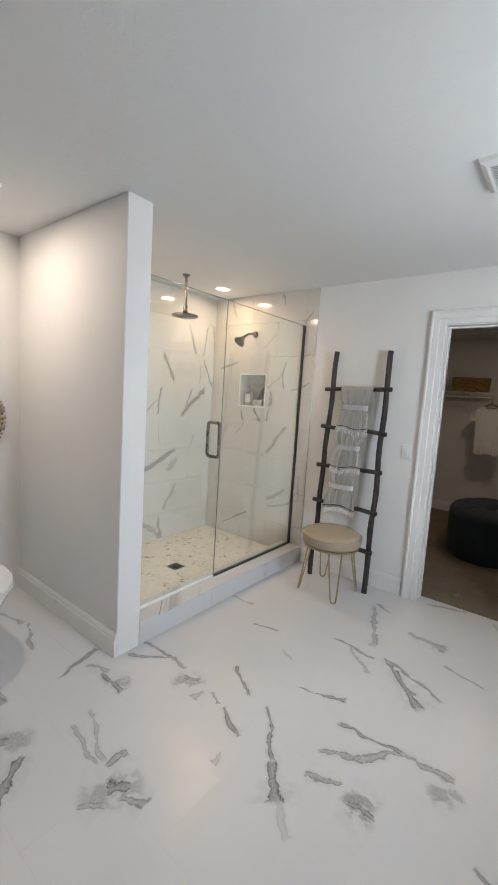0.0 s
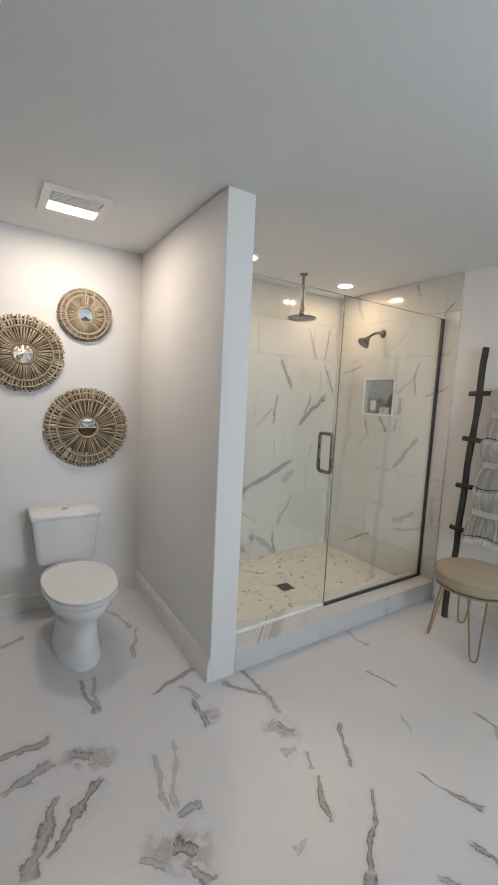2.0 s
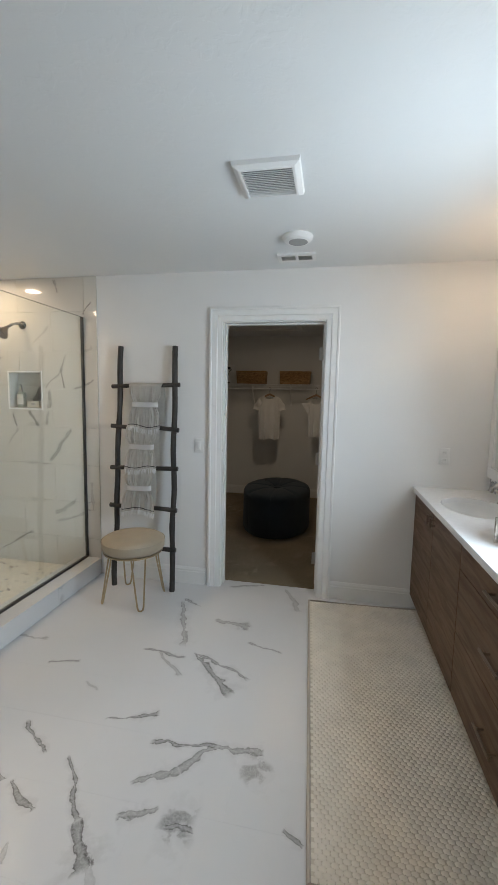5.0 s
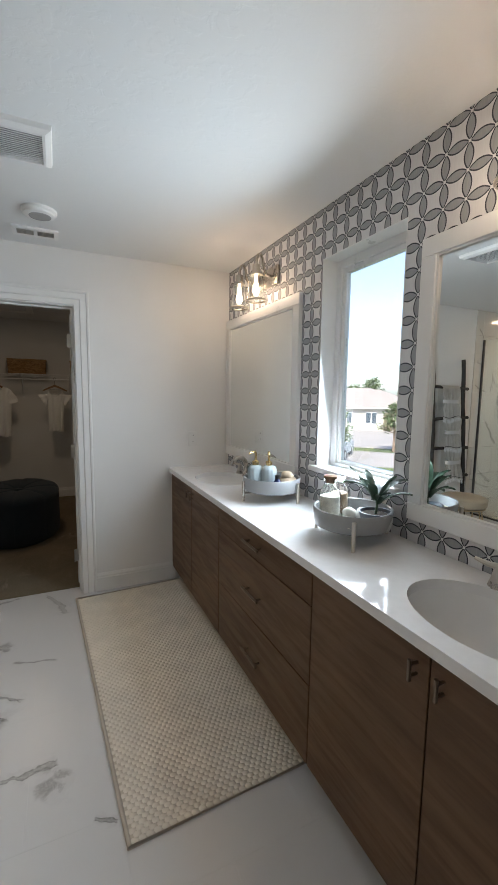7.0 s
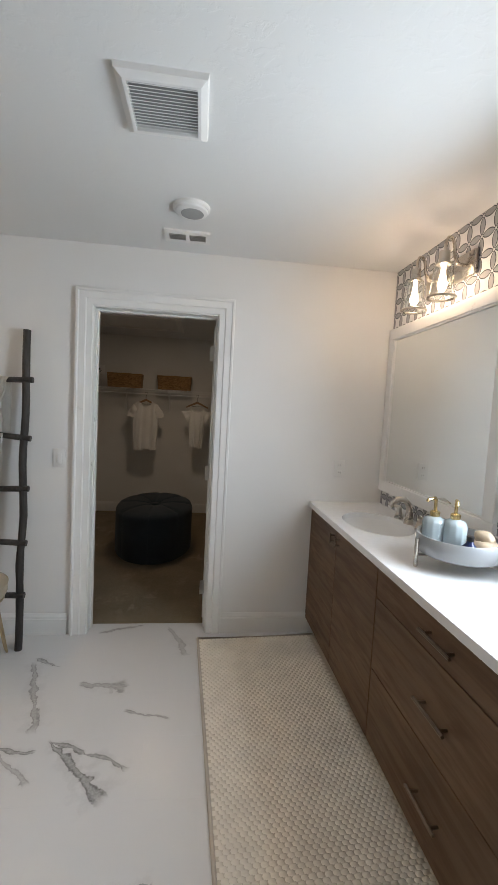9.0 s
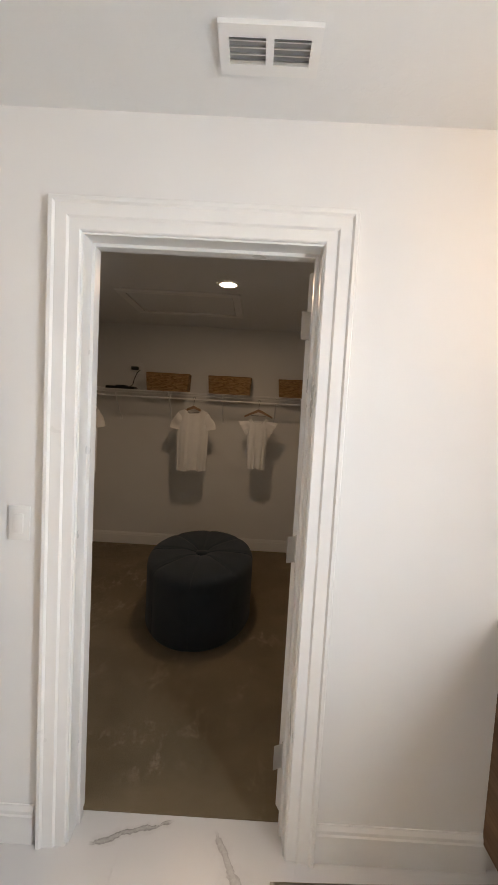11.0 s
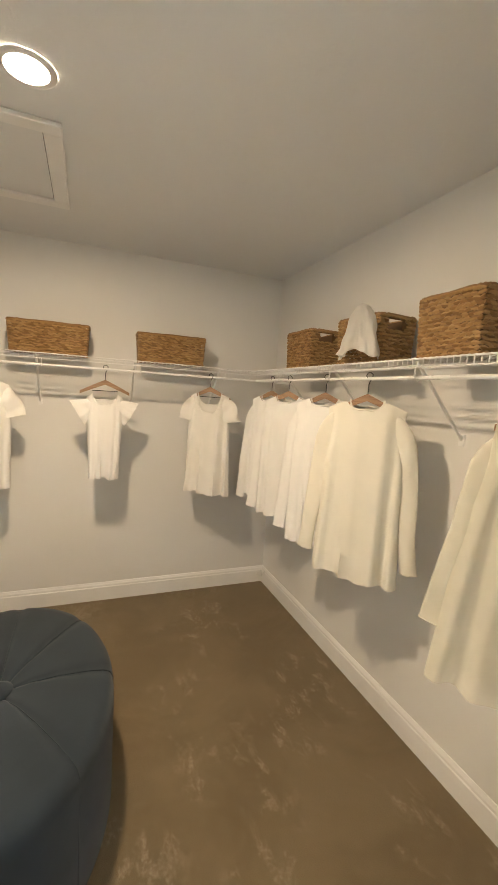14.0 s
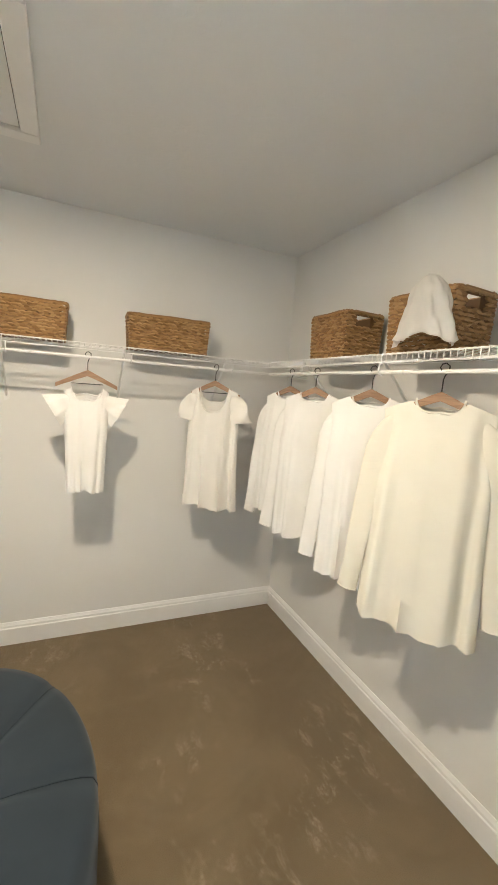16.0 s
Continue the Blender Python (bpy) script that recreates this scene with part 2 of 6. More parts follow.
def floor_veins(vein):
    vein(-0.361, 2.187, -0.179, 1.961, .004, .007, .9)
    vein(-0.179, 1.961, -0.058, 1.816, .008, .024, .8)
    vein(-0.657, 2.306, -0.471, 2.179, .004, .007, .9)
    vein(-0.061, 2.319, 0.237, 2.357, .006, .006, .85)
    vein(-0.049, 2.128, 0.101, 2.222, .004, .016, .6)
    vein(0.101, 2.222, 0.237, 2.357, .016, .005, .6)
    vein(0.237, 2.357, 0.435, 2.366, .005, .012, .6)
    vein(0.369, 2.235, 0.463, 2.329, .03, .03, .4)
    vein(-0.034, 1.994, 0.084, 2.057, .012, .006, .6)
    vein(0.108, 2.004, 0.249, 2.006, .022, .035, .5)
    vein(0.145, 1.995, 0.241, 1.998, .006, .012, .8)
    vein(-0.067, 2.979, 0.224, 2.664, .007, .022, .75)
    vein(-0.057, 2.971, 0.287, 2.814, .006, .006, .7)
    vein(-0.316, 2.391, -0.099, 2.468, .003, .008, .8)
    vein(-0.853, 2.704, -0.690, 2.756, .004, .007, .7)
    vein(-0.367, 2.938, -0.108, 2.914, .006, .005, .7)
    vein(-0.272, 2.922, -0.091, 2.740, .005, .009, .45)
    vein(-0.358, 3.551, -0.159, 3.013, .010, .016, .55)
    vein(-0.359, 3.580, -0.197, 3.495, .006, .004, .6)
    vein(-0.046, 3.338, 0.191, 3.298, .006, .02, .5)
    vein(0.101, 3.287, 0.201, 3.340, .02, .02, .4)
    vein(0.227, 3.131, 0.439, 3.065, .006, .003, .6)
    vein(-0.065, 3.844, 0.196, 3.943, .008, .004, .6)
    vein(-0.619, 2.065, -0.560, 2.029, .006, .006, .6)
    vein(-0.517, 2.031, -0.365, 1.949, .004, .008, .8)
    vein(-1.246, 2.090, -0.961, 2.121, .005, .006, .7)
    vein(-1.171, 1.952, -0.961, 2.121, .008, .005, .65)
    vein(-0.961, 2.121, -0.850, 2.106, .008, .004, .6)
    vein(-0.841, 1.983, -0.712, 2.111, .03, .022, .38)
    vein(-0.795, 2.054, -0.742, 2.088, .012, .012, .7)
    vein(-0.664, 1.977, -0.658, 2.021, .018, .010, .4)
    vein(0.556, 2.065, 0.616, 2.038, .006, .007, .7)
    vein(-0.070, 1.862, 0.042, 1.736, .006, .012, .25)
    vein(-1.287, 2.894, -0.999, 2.897, .009, .006, .5)
    vein(-0.549, 2.601, -0.464, 2.564, .003, .003, .35)
    vein(-0.349, 1.781, -0.352, 1.822, .009, .003, .35)
    vein(-1.269, 1.605, -1.340, 1.868, .004, .010, .75)
    vein(-1.245, 1.745, -1.121, 1.812, .010, .008, .5)
    vein(-1.131, 1.771, -0.954, 1.787, .005, .012, .75)
    vein(-1.065, 1.755, -0.979, 1.851, .02, .02, .35)
    vein(-1.214, 0.971, -1.225, 1.143, .006, .018, .7)
    vein(-1.037, 0.965, -1.091, 1.147, .010, .020, .6)
    vein(-1.105, 1.159, -0.981, 1.374, .025, .025, .35)
    vein(-1.085, 1.209, -1.038, 1.276, .012, .012, .7)
    vein(-0.939, 1.297, -0.835, 1.177, .012, .016, .8)
    vein(-0.835, 1.177, -0.736, 1.084, .016, .008, .75)
    vein(-0.938, 1.142, -0.804, 1.067, .008, .016, .7)
    vein(-0.804, 1.067, -0.704, 1.018, .016, .018, .65)
    vein(-1.544, 1.321, -1.269, 1.349, .005, .010, .7)
    vein(-1.528, 1.392, -1.283, 1.357, .006, .006, .5)
    vein(-0.935, 1.505, -0.674, 1.470, .010, .004, .45)
    vein(-0.954, 1.613, -0.664, 1.487, .004, .007, .4)
    vein(-0.640, 1.488, -0.632, 1.572, .006, .018, .6)
    vein(-0.622, 1.340, -0.471, 1.555, .028, .032, .35)
    vein(-0.554, 1.445, -0.523, 1.498, .016, .016, .8)
    vein(-0.577, 1.335, -0.533, 1.394, .006, .012, .5)
    vein(-0.496, 1.456, -0.406, 1.494, .006, .018, .6)
    vein(-1.870, 1.723, -1.570, 1.619, .003, .009, .6)
    vein(-2.034, 0.998, -2.080, 1.109, .006, .012, .6)
    vein(-2.172, 1.623, -1.878, 1.707, .005, .007, .5)
    vein(0.366, 3.913, 0.498, 3.591, .008, .016, .4)


def back_veins(vein):
    vein(3.454, 2.136, 3.568, 1.852, .006, .010, .55)
    vein(3.720, 2.144, 3.660, 1.849, .006, .004, .85)
    vein(3.805, 2.181, 3.831, 1.917, .004, .004, .5)
    vein(3.152, 1.832, 3.286, 1.567, .008, .010, .75)
    vein(3.677, 1.824, 3.814, 1.547, .006, .005, .85)
    vein(3.131, 1.510, 3.105, 1.249, .006, .006, .8)
    vein(3.106, 1.409, 2.919, 1.224, .006, .006, .5)
    vein(3.719, 1.533, 3.397, 1.244, .014, .008, .8)
    vein(3.547, 1.515, 3.441, 1.286, .006, .006, .7)
    vein(3.355, 0.916, 2.793, 0.661, .012, .014, .75)
    vein(3.250, 0.710, 3.347, 0.836, .03, .014, .45)
    vein(3.360, 0.576, 3.211, 0.322, .006, .012, .45)
    vein(2.961, 0.282, 2.823, 0.080, .02, .03, .5)
    vein(3.150, 0.266, 3.203, 0.050, .006, .014, .65)
    vein(2.976, 0.238, 3.246, 0.004, .012, .02, .5)
    vein(3.125, 1.132, 3.151, 0.926, .004, .003, .4)
    vein(3.572, 1.054, 3.540, 0.935, .006, .003, .6)
    vein(2.766, 2.430, 2.786, 2.165, .006, .006, .5)
    vein(3.627, 1.741, 3.629, 1.556, .003, .003, .4)
    vein(2.802, 0.479, 2.987, 0.368, .004, .004, .4)


def end_veins(vein):
    vein(-2.314, 1.743, -2.050, 1.814, .006, .006, .6)
    vein(-1.481, 1.824, -1.528, 1.702, .005, .006, .6)
    vein(-1.519, 1.716, -1.514, 1.573, .006, .004, .75)
    vein(-1.518, 1.702, -1.680, 1.569, .005, .004, .45)
    vein(-1.442, 1.228, -1.654, 0.940, .010, .012, .65)
    vein(-1.404, 0.626, -1.608, 0.502, .008, .012, .5)
    vein(-1.600, 0.426, -1.234, 0.561, .008, .004, .45)
    vein(-1.833, 0.328, -2.162, 0.139, .006, .004, .8)
    vein(-1.995, 1.335, -1.971, 1.235, .006, .006, .75)
    vein(-1.826, 1.347, -1.768, 1.250, .006, .008, .75)
    vein(-1.649, 1.533, -1.646, 1.407, .010, .010, .6)
    vein(-1.238, 1.617, -1.417, 1.549, .005, .007, .6)
    vein(-1.258, 2.247, -1.313, 2.147, .004, .006, .75)
    vein(-1.569, 2.417, -1.533, 2.317, .007, .004, .5)
    vein(-2.178, 2.420, -2.117, 2.213, .008, .006, .45)
    vein(-2.151, 1.201, -2.240, 1.002, .01, .007, .3)
    vein(-1.945, 1.232, -2.043, 1.092, .006, .004, .4)
    vein(-1.647, 1.360, -1.670, 1.259, .008, .006, .5)
    vein(-1.233, 1.895, -1.360, 1.819, .01, .005, .3)
    vein(-1.263, 0.790, -1.256, 0.545, .008, .012, .35)
    vein(-1.633, 2.056, -1.783, 1.908, .006, .004, .3)


def petals(name, pitch):
    """Wallpaper: a lattice of grey petals with dark outlines that meet in small pale squares."""
    k = Nodes(name)
    s = k.split(k.coord)
    u, v = k.math("DIVIDE", k.math("ADD", s[1], 0.014), pitch), k.math("DIVIDE", k.math("SUBTRACT", s[2], 0.043), pitch)

    def cell(a, shift):
        return k.math("SUBTRACT", k.math("FRACT", k.math("ADD", a, shift)), 0.5)

    def lens(along, across):
        a, b = cell(along, 0.0), cell(across, 0.5)
        return k.math("SUBTRACT", k.math("ABSOLUTE", b), k.math("MULTIPLY_ADD", k.math("MULTIPLY", a, a), -0.86, 0.215))

    d = k.math("MINIMUM", lens(u, v), lens(v, u))
    du, dv = k.math("ABSOLUTE", cell(u, 0.5)), k.math("ABSOLUTE", cell(v, 0.5))
    node = k.ramp(k.math("MAXIMUM", du, dv), 0.05, 0.065, 1, 0)
    fibre = k.noise(90, 3, 0.6, 0.5, k.join(s[0], k.math("MULTIPLY", s[1], 3), k.math("MULTIPLY", s[2], 0.3)))
    ground = k.mix(fibre, (0.66, 0.66, 0.67), (0.80, 0.80, 0.80))
    fill = k.mix(fibre, (0.27, 0.28, 0.30), (0.42, 0.43, 0.45))
    col = k.mix(k.ramp(d, -0.062, -0.050, 0, 1), fill, (0.045, 0.050, 0.065))
    col = k.mix(k.ramp(d, -0.008, 0.006), col, ground)
    col = k.mix(node, col, (0.72, 0.72, 0.72))
    k.bump(fibre, 0.1, 0.001)
    return k.done(col, 0.55, Specular_IOR_Level=0.35)


def wood(name, dark, light, axis=1, scale=1.0, rough=0.4):
    k = Nodes(name)
    r = k.add("ShaderNodeObjectInfo").outputs["Random"]
    s = k.split(k.vec("ADD", k.coord, k.join(k.math("MULTIPLY", r, 31.0), k.math("MULTIPLY", r, 17.0), k.math("MULTIPLY", r, 53.0))))
    stretch = [k.math("MULTIPLY", s[i], 0.10 if i == axis else 1.0) for i in range(3)]
    p = k.join(*stretch)
    broad, line, pore = k.noise(7 * scale, 4, 0.6, 0.8, p), k.noise(40 * scale, 4, 0.65, 0.6, p), k.noise(190 * scale, 2, 0.6, 0, p)
    c = k.mix(k.ramp(broad, 0.32, 0.68), dark, light)
    c = k.mix(k.math("MULTIPLY", k.ramp(line, 0.42, 0.66), 0.45), c, tone(dark, 0.62))
    k.bump(pore, 0.15, 0.001)
    return k.done(c, k.ramp(line, 0.3, 0.7, rough - 0.06, rough + 0.1), Specular_IOR_Level=0.4)


def carpet(name):
    """Cut pile with pale blotches where it was brushed against the nap."""
    k = Nodes(name)
    tuft, patch = k.noise(420, 3, 0.7), k.noise(2.4, 5, 0.6, 0.5)
    long_marks = k.vec("MULTIPLY", k.coord, (1.0, 0.55, 1.0))
    brush = k.math("MULTIPLY", k.ramp(k.noise(2.2, 3, 0.5, 0.3, k.coord), 0.42, 0.66), k.ramp(k.noise(11.0, 6, 0.72, 0.25, long_marks), 0.50, 0.66))
    flecks = k.ramp(k.noise(60.0, 4, 0.7, 0.3, k.coord), 0.40, 0.62, 0.45, 1.0)
    c = k.mix(k.ramp(patch, 0.35, 0.65), (0.195, 0.145, 0.083), (0.245, 0.187, 0.112))
    c = k.mix(k.math("MULTIPLY", k.math("MULTIPLY", brush, flecks), 0.75), c, (0.47, 0.40, 0.30))
    c = k.mix(k.math("MULTIPLY", tuft, 0.45), c, (0.11, 0.085, 0.05))
    k.bump(tuft, 0.7, 0.006)
    return k.done(c, 0.95, Specular_IOR_Level=0.1, Sheen_Weight=0.15)


def cloth(name, color, weave=900.0, sheen=0.15, var=0.05, rough=0.9):
    k = Nodes(name)
    slow, fine = k.noise(7, 3), k.noise(weave, 2, 0.6)
    crease = k.noise(22, 3, 0.5, 0.8)
    c = k.mix(k.ramp(slow, 0.3, 0.7), tone(color, 1 - var), tone(color, 1 + var))
    c = k.mix(k.math("MULTIPLY", fine, 0.06), c, tone(color, 0.7))
    k.bump(k.math("ADD", k.math("MULTIPLY", fine, 0.25), crease), 0.09, 0.006)
    return k.done(c, rough, Specular_IOR_Level=0.15, Sheen_Weight=sheen)


def island(name, colors, rough=0.6, bump=0.15, grain=200.0, by_object=False):
    """Pieces of a few colours, picked piece by piece."""
    k = Nodes(name)
    if by_object:
        r = k.add("ShaderNodeObjectInfo").outputs["Random"]
    else:
        r = k.add("ShaderNodeNewGeometry").outputs["Random Per Island"]
    n = k.add("ShaderNodeValToRGB")
    k.put(n.inputs[0], r)
    n.color_ramp.interpolation = "CONSTANT"
    while len(n.color_ramp.elements) < len(colors):
        n.color_ramp.elements.new(0.5)
    for i, c in enumerate(colors):
        n.color_ramp.elements[i].position = i / len(colors)
        n.color_ramp.elements[i].color = (*c, 1)
    fine = k.noise(grain, 3)
    c = k.mix(k.math("MULTIPLY", fine, 0.4), n.outputs[0], (0.05, 0.04, 0.03))
    k.bump(fine, bump, 0.002)
    return k.done(c, rough)


def glowing(name, color, strength):
    k = Nodes(name)
    return k.done(color, 0.5, Emission_Color=(*color, 1), Emission_Strength=strength)


def glass(name, color=(0.97, 0.99, 0.98), rough=0.0, ior=1.45):
    k = Nodes(name)
    return k.done(color, rough, Transmission_Weight=1.0, IOR=ior)


M = {
    "wall": wall_paint("white_wall_paint", (0.80, 0.798, 0.79)),
    "closet_wall": wall_paint("closet_wall_paint", (0.74, 0.735, 0.715)),
    "ceiling": knockdown("textured_ceiling_paint", (0.76, 0.77, 0.77)),
    "trim": plain("white_trim_paint", (0.82, 0.82, 0.81), 0.32, var=0.02, bump=0.04),
    "back_marble": printed_marble("polished_marble_back", "back", (0.63, 0.61, 0.565), 0.08, back_veins, bold=1.5),
    "end_marble": printed_marble("polished_marble_end", "end", (0.63, 0.61, 0.565), 0.08, end_veins, bold=1.4),
    "wall_marble": marble("polished_marble_tile", "wall", 0.08, (0.63, 0.61, 0.565), 0.50, (0.61, 0.305), 1.0, 0.90, 1.05, 1.45),
    "curb_marble": marble("curb_marble_tile", "wall", 0.12, (0.66, 0.66, 0.66), 0.14, (0.61, 0.305), 1.0, 0.90, 0.55, 1.0),
    "grout": plain("pale_grout", (0.70, 0.70, 0.69), 0.8, var=0.06, bump=0.2),
    "paper": petals("petal_wallpaper", 0.0916),
    "walnut": wood("brown_wood_veneer", (0.105, 0.055, 0.026), (0.155, 0.085, 0.043), 1, 0.8, 0.45),
    "toe": plain("dark_toe_kick", (0.05, 0.035, 0.025), 0.6),
    "quartz": plain("white_quartz", (0.80, 0.80, 0.80), 0.10, var=0.02, scale=30, bump=0.0, grain=500),
    "ceramic": plain("white_glazed_ceramic", (0.82, 0.82, 0.81), 0.07, var=0.015, bump=0.0),
    "nickel": plain("brushed_nickel", (0.55, 0.51, 0.46), 0.28, 1.0, var=0.05, grain=400),
    "dark_nickel": plain("aged_nickel", (0.27, 0.245, 0.215), 0.26, 1.0, var=0.05, grain=400),
    "bronze_pull": plain("bronze_metal", (0.23, 0.18, 0.14), 0.35, 1.0, var=0.08),
    "chrome": plain("polished_chrome", (0.72, 0.72, 0.72), 0.08, 1.0, var=0.02, bump=0.0),
    "steel": plain("galvanised_steel", (0.68, 0.67, 0.65), 0.42, 1.0, var=0.10),
    "dark_metal": plain("dark_grey_metal", (0.10, 0.10, 0.10), 0.35, 0.9, var=0.1),
    "brass": plain("brushed_brass", (0.66, 0.50, 0.25), 0.25, 1.0, var=0.05),
    "gold": plain("champagne_gold_metal", (0.50, 0.40, 0.26), 0.35, 0.9, var=0.06),
    "mirror": Nodes("silvered_mirror").done((0.88, 0.90, 0.89), 0.004, 1.0),
    "glass": glass("clear_glass"),
    "window_glass": glass("low_e_window_glass", (0.95, 0.97, 0.98)),
    "tint_glass": glass("shower_glass", (0.91, 0.94, 0.92)),
    "carpet": carpet("taupe_carpet"),
    "rug": cloth("cream_wool", (0.80, 0.745, 0.65), 500, 0.1, 0.06),
    "rug_base": cloth("taupe_rug_backing", (0.66, 0.595, 0.495), 500, 0.05),
    "rug_edge": cloth("taupe_binding", (0.52, 0.46, 0.39), 700, 0.05),
    "ottoman": cloth("slate_blue_fabric", (0.027, 0.037, 0.048), 1200, 0.12, 0.06),
    "stool": plain("beige_leather", (0.40, 0.335, 0.245), 0.45, var=0.06, bump=0.15, grain=300),
    "ladder": wood("charcoal_stained_wood", (0.030, 0.026, 0.024), (0.062, 0.055, 0.050), 2, 2.0, 0.6),
    "white_cloth": cloth("white_cotton", (0.82, 0.81, 0.785), 900, 0.1, 0.02),
    "warm_cloth": cloth("off_white_cotton", (0.80, 0.78, 0.735), 900, 0.1, 0.02),
    "cream_cloth": cloth("cream_cotton", (0.78, 0.75, 0.655), 900, 0.1, 0.02),
    "sheer": cloth("pale_cream_chiffon", (0.78, 0.75, 0.63), 1400, 0.05),
    "towel": cloth("grey_striped_towel", (0.52, 0.51, 0.49), 350, 0.2, 0.10),
    "band": cloth("white_ribbon", (0.88, 0.88, 0.88), 900, 0.1),
    "hanger": wood("brown_hanger_wood", (0.27, 0.165, 0.10), (0.42, 0.27, 0.17), 0, 2.0, 0.4),
    "wicker": island("woven_hyacinth", [(0.35, 0.195, 0.072), (0.42, 0.25, 0.10), (0.27, 0.145, 0.052), (0.47, 0.29, 0.13)], 0.65, 0.4, 120),
    "wicker_dark": plain("wicker_lining", (0.15, 0.085, 0.04), 0.8),
    "rattan": island("dry_rattan", [(0.56, 0.46, 0.33), (0.48, 0.39, 0.27), (0.64, 0.55, 0.42), (0.40, 0.32, 0.22)], 0.6, 0.3, 150, True),
    "rattan_back": plain("rattan_backing", (0.22, 0.16, 0.10), 0.85, var=0.25),
    "wire": plain("white_coated_wire", (0.80, 0.80, 0.79), 0.3, var=0.02, bump=0.0),
    "plastic": plain("white_plastic", (0.78, 0.78, 0.77), 0.35, var=0.02, bump=0.03),
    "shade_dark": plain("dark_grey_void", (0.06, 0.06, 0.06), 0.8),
    "vent_back": plain("grey_vent_backing", (0.36, 0.36, 0.36), 0.8),
    "black": plain("black_plastic", (0.012, 0.012, 0.013), 0.4, var=0.1),
    "stone_tray": plain("pale_grey_ceramic", (0.33, 0.34, 0.35), 0.25, var=0.05, bump=0.05),
    "lamp_glow": glowing("warm_led_lens", (1.0, 0.86, 0.68), 2.0),
    "fan_glow": glowing("soft_led_lens", (1.0, 0.93, 0.84), 1.6),
    "bulb_glow": glowing("filament_bulb", (1.0, 0.78, 0.50), 2.6),
}


# the tunic lets some light through
_t = M["sheer"].node_tree
_out = next(n for n in _t.nodes if n.type == "OUTPUT_MATERIAL")
_mix, _clear = _t.nodes.new("ShaderNodeMixShader"), _t.nodes.new("ShaderNodeBsdfTransparent")
_mix.inputs[0].default_value = 0.38
_t.links.new(_out.inputs[0].links[0].from_socket, _mix.inputs[1])
_t.links.new(_clear.outputs[0], _mix.inputs[2])
_t.links.new(_mix.outputs[0], _out.inputs[0])

# ---- mesh helpers ----
def bm_box(bm, x0, x1, y0, y1, z0, z1, bevel=0.0, seg=1):
    r = bmesh.ops.create_cube(bm, size=1.0)
    for v in r["verts"]:
        v.co = Vector(((x0 + x1) / 2 + v.co.x * (x1 - x0), (y0 + y1) / 2 + v.co.y * (y1 - y0), (z0 + z1) / 2 + v.co.z * (z1 - z0)))
    if bevel:
        vs = set(r["verts"])
        es = [e for e in bm.edges if e.verts[0] in vs and e.verts[1] in vs]
        bmesh.ops.bevel(bm, geom=es, offset=bevel, segments=seg, affect="EDGES", profile=0.5)
    return bm


def box(x0, x1, y0, y1, z0, z1, bevel=0.0, seg=1):
    return bm_box(bmesh.new(), x0, x1, y0, y1, z0, z1, bevel, seg)


def bm_lathe(bm, profile, cx=0.0, cy=0.0, n=32, sx=1.0, sy=1.0, cap=True):
    """Turns (radius, z) pairs about a vertical axis."""
    rings = []
    for r, z in profile:
        rings.append([bm.verts.new((cx + sx * r * math.cos(2 * math.pi * i / n), cy + sy * r * math.sin(2 * math.pi * i / n), z)) for i in range(n)])
    for a, b in zip(rings, rings[1:]):
        for i in range(n):
            j = (i + 1) % n
            bm.faces.new((a[i], a[j], b[j], b[i]))
    if cap:
        bm.faces.new(list(reversed(rings[0])))
        bm.faces.new(rings[-1])
    return bm


def lathe(profile, cx=0.0, cy=0.0, n=32, sx=1.0, sy=1.0, cap=True):
    return bm_lathe(bmesh.new(), profile, cx, cy, n, sx, sy, cap)


def bm_tube(bm, pts, r, n=8, closed=False):
    """A round bar along points; r may be a number or one radius a point."""
    pts = [Vector(p) for p in pts]
    m = len(pts)
    radii = r if isinstance(r, (list, tuple)) else [r] * m
    rings, side = [], None
    for i, p in enumerate(pts):
        a = pts[(i - 1) % m] if closed or i > 0 else p
        b = pts[(i + 1) % m] if closed or i < m - 1 else p
        d = (b - a).normalized()
        if side is None:
            side = d.cross(Vector((0, 0, 1)) if abs(d.z) < 0.9 else Vector((1, 0, 0))).normalized()
        side = (side - d * side.dot(d)).normalized()
        up = d.cross(side)
        rings.append([bm.verts.new(p + radii[i] * (side * math.cos(2 * math.pi * k / n) + up * math.sin(2 * math.pi * k / n))) for k in range(n)])
    pairs = list(zip(rings, rings[1:])) + ([(rings[-1], rings[0])] if closed else [])
    for a, b in pairs:
        for k in range(n):
            j = (k + 1) % n
            bm.faces.new((a[k], a[j], b[j], b[k]))
    if not closed:
        bm.faces.new(list(reversed(rings[0])))
        bm.faces.new(rings[-1])
    return bm


def tube(pts, r, n=8, closed=False):
    return bm_tube(bmesh.new(), pts, r, n, closed)


def link_mesh(name, bm, material, smooth=None):
    bmesh.ops.recalc_face_normals(bm, faces=bm.faces)
    me = bpy.data.meshes.new(name)
    bm.to_mesh(me)
    bm.free()
    me.materials.append(M[material] if isinstance(material, str) else material)
    if smooth is not None:
        me.shade_smooth()
        me.set_sharp_from_angle(angle=radians(smooth))
    return new(name, me)


def part(name, bm, material, parent, label="", smooth=40):
    ob = link_mesh(name, bm, material, smooth)
    ob.parent = parent
    return tagged(ob, label)


def thing(name, m, label, category, group="", kind=""):
    ob = new(name)
    ob.empty_display_size = 0.1
    ob.matrix_basis = m
    return tagged(ob, label, category, group, kind)


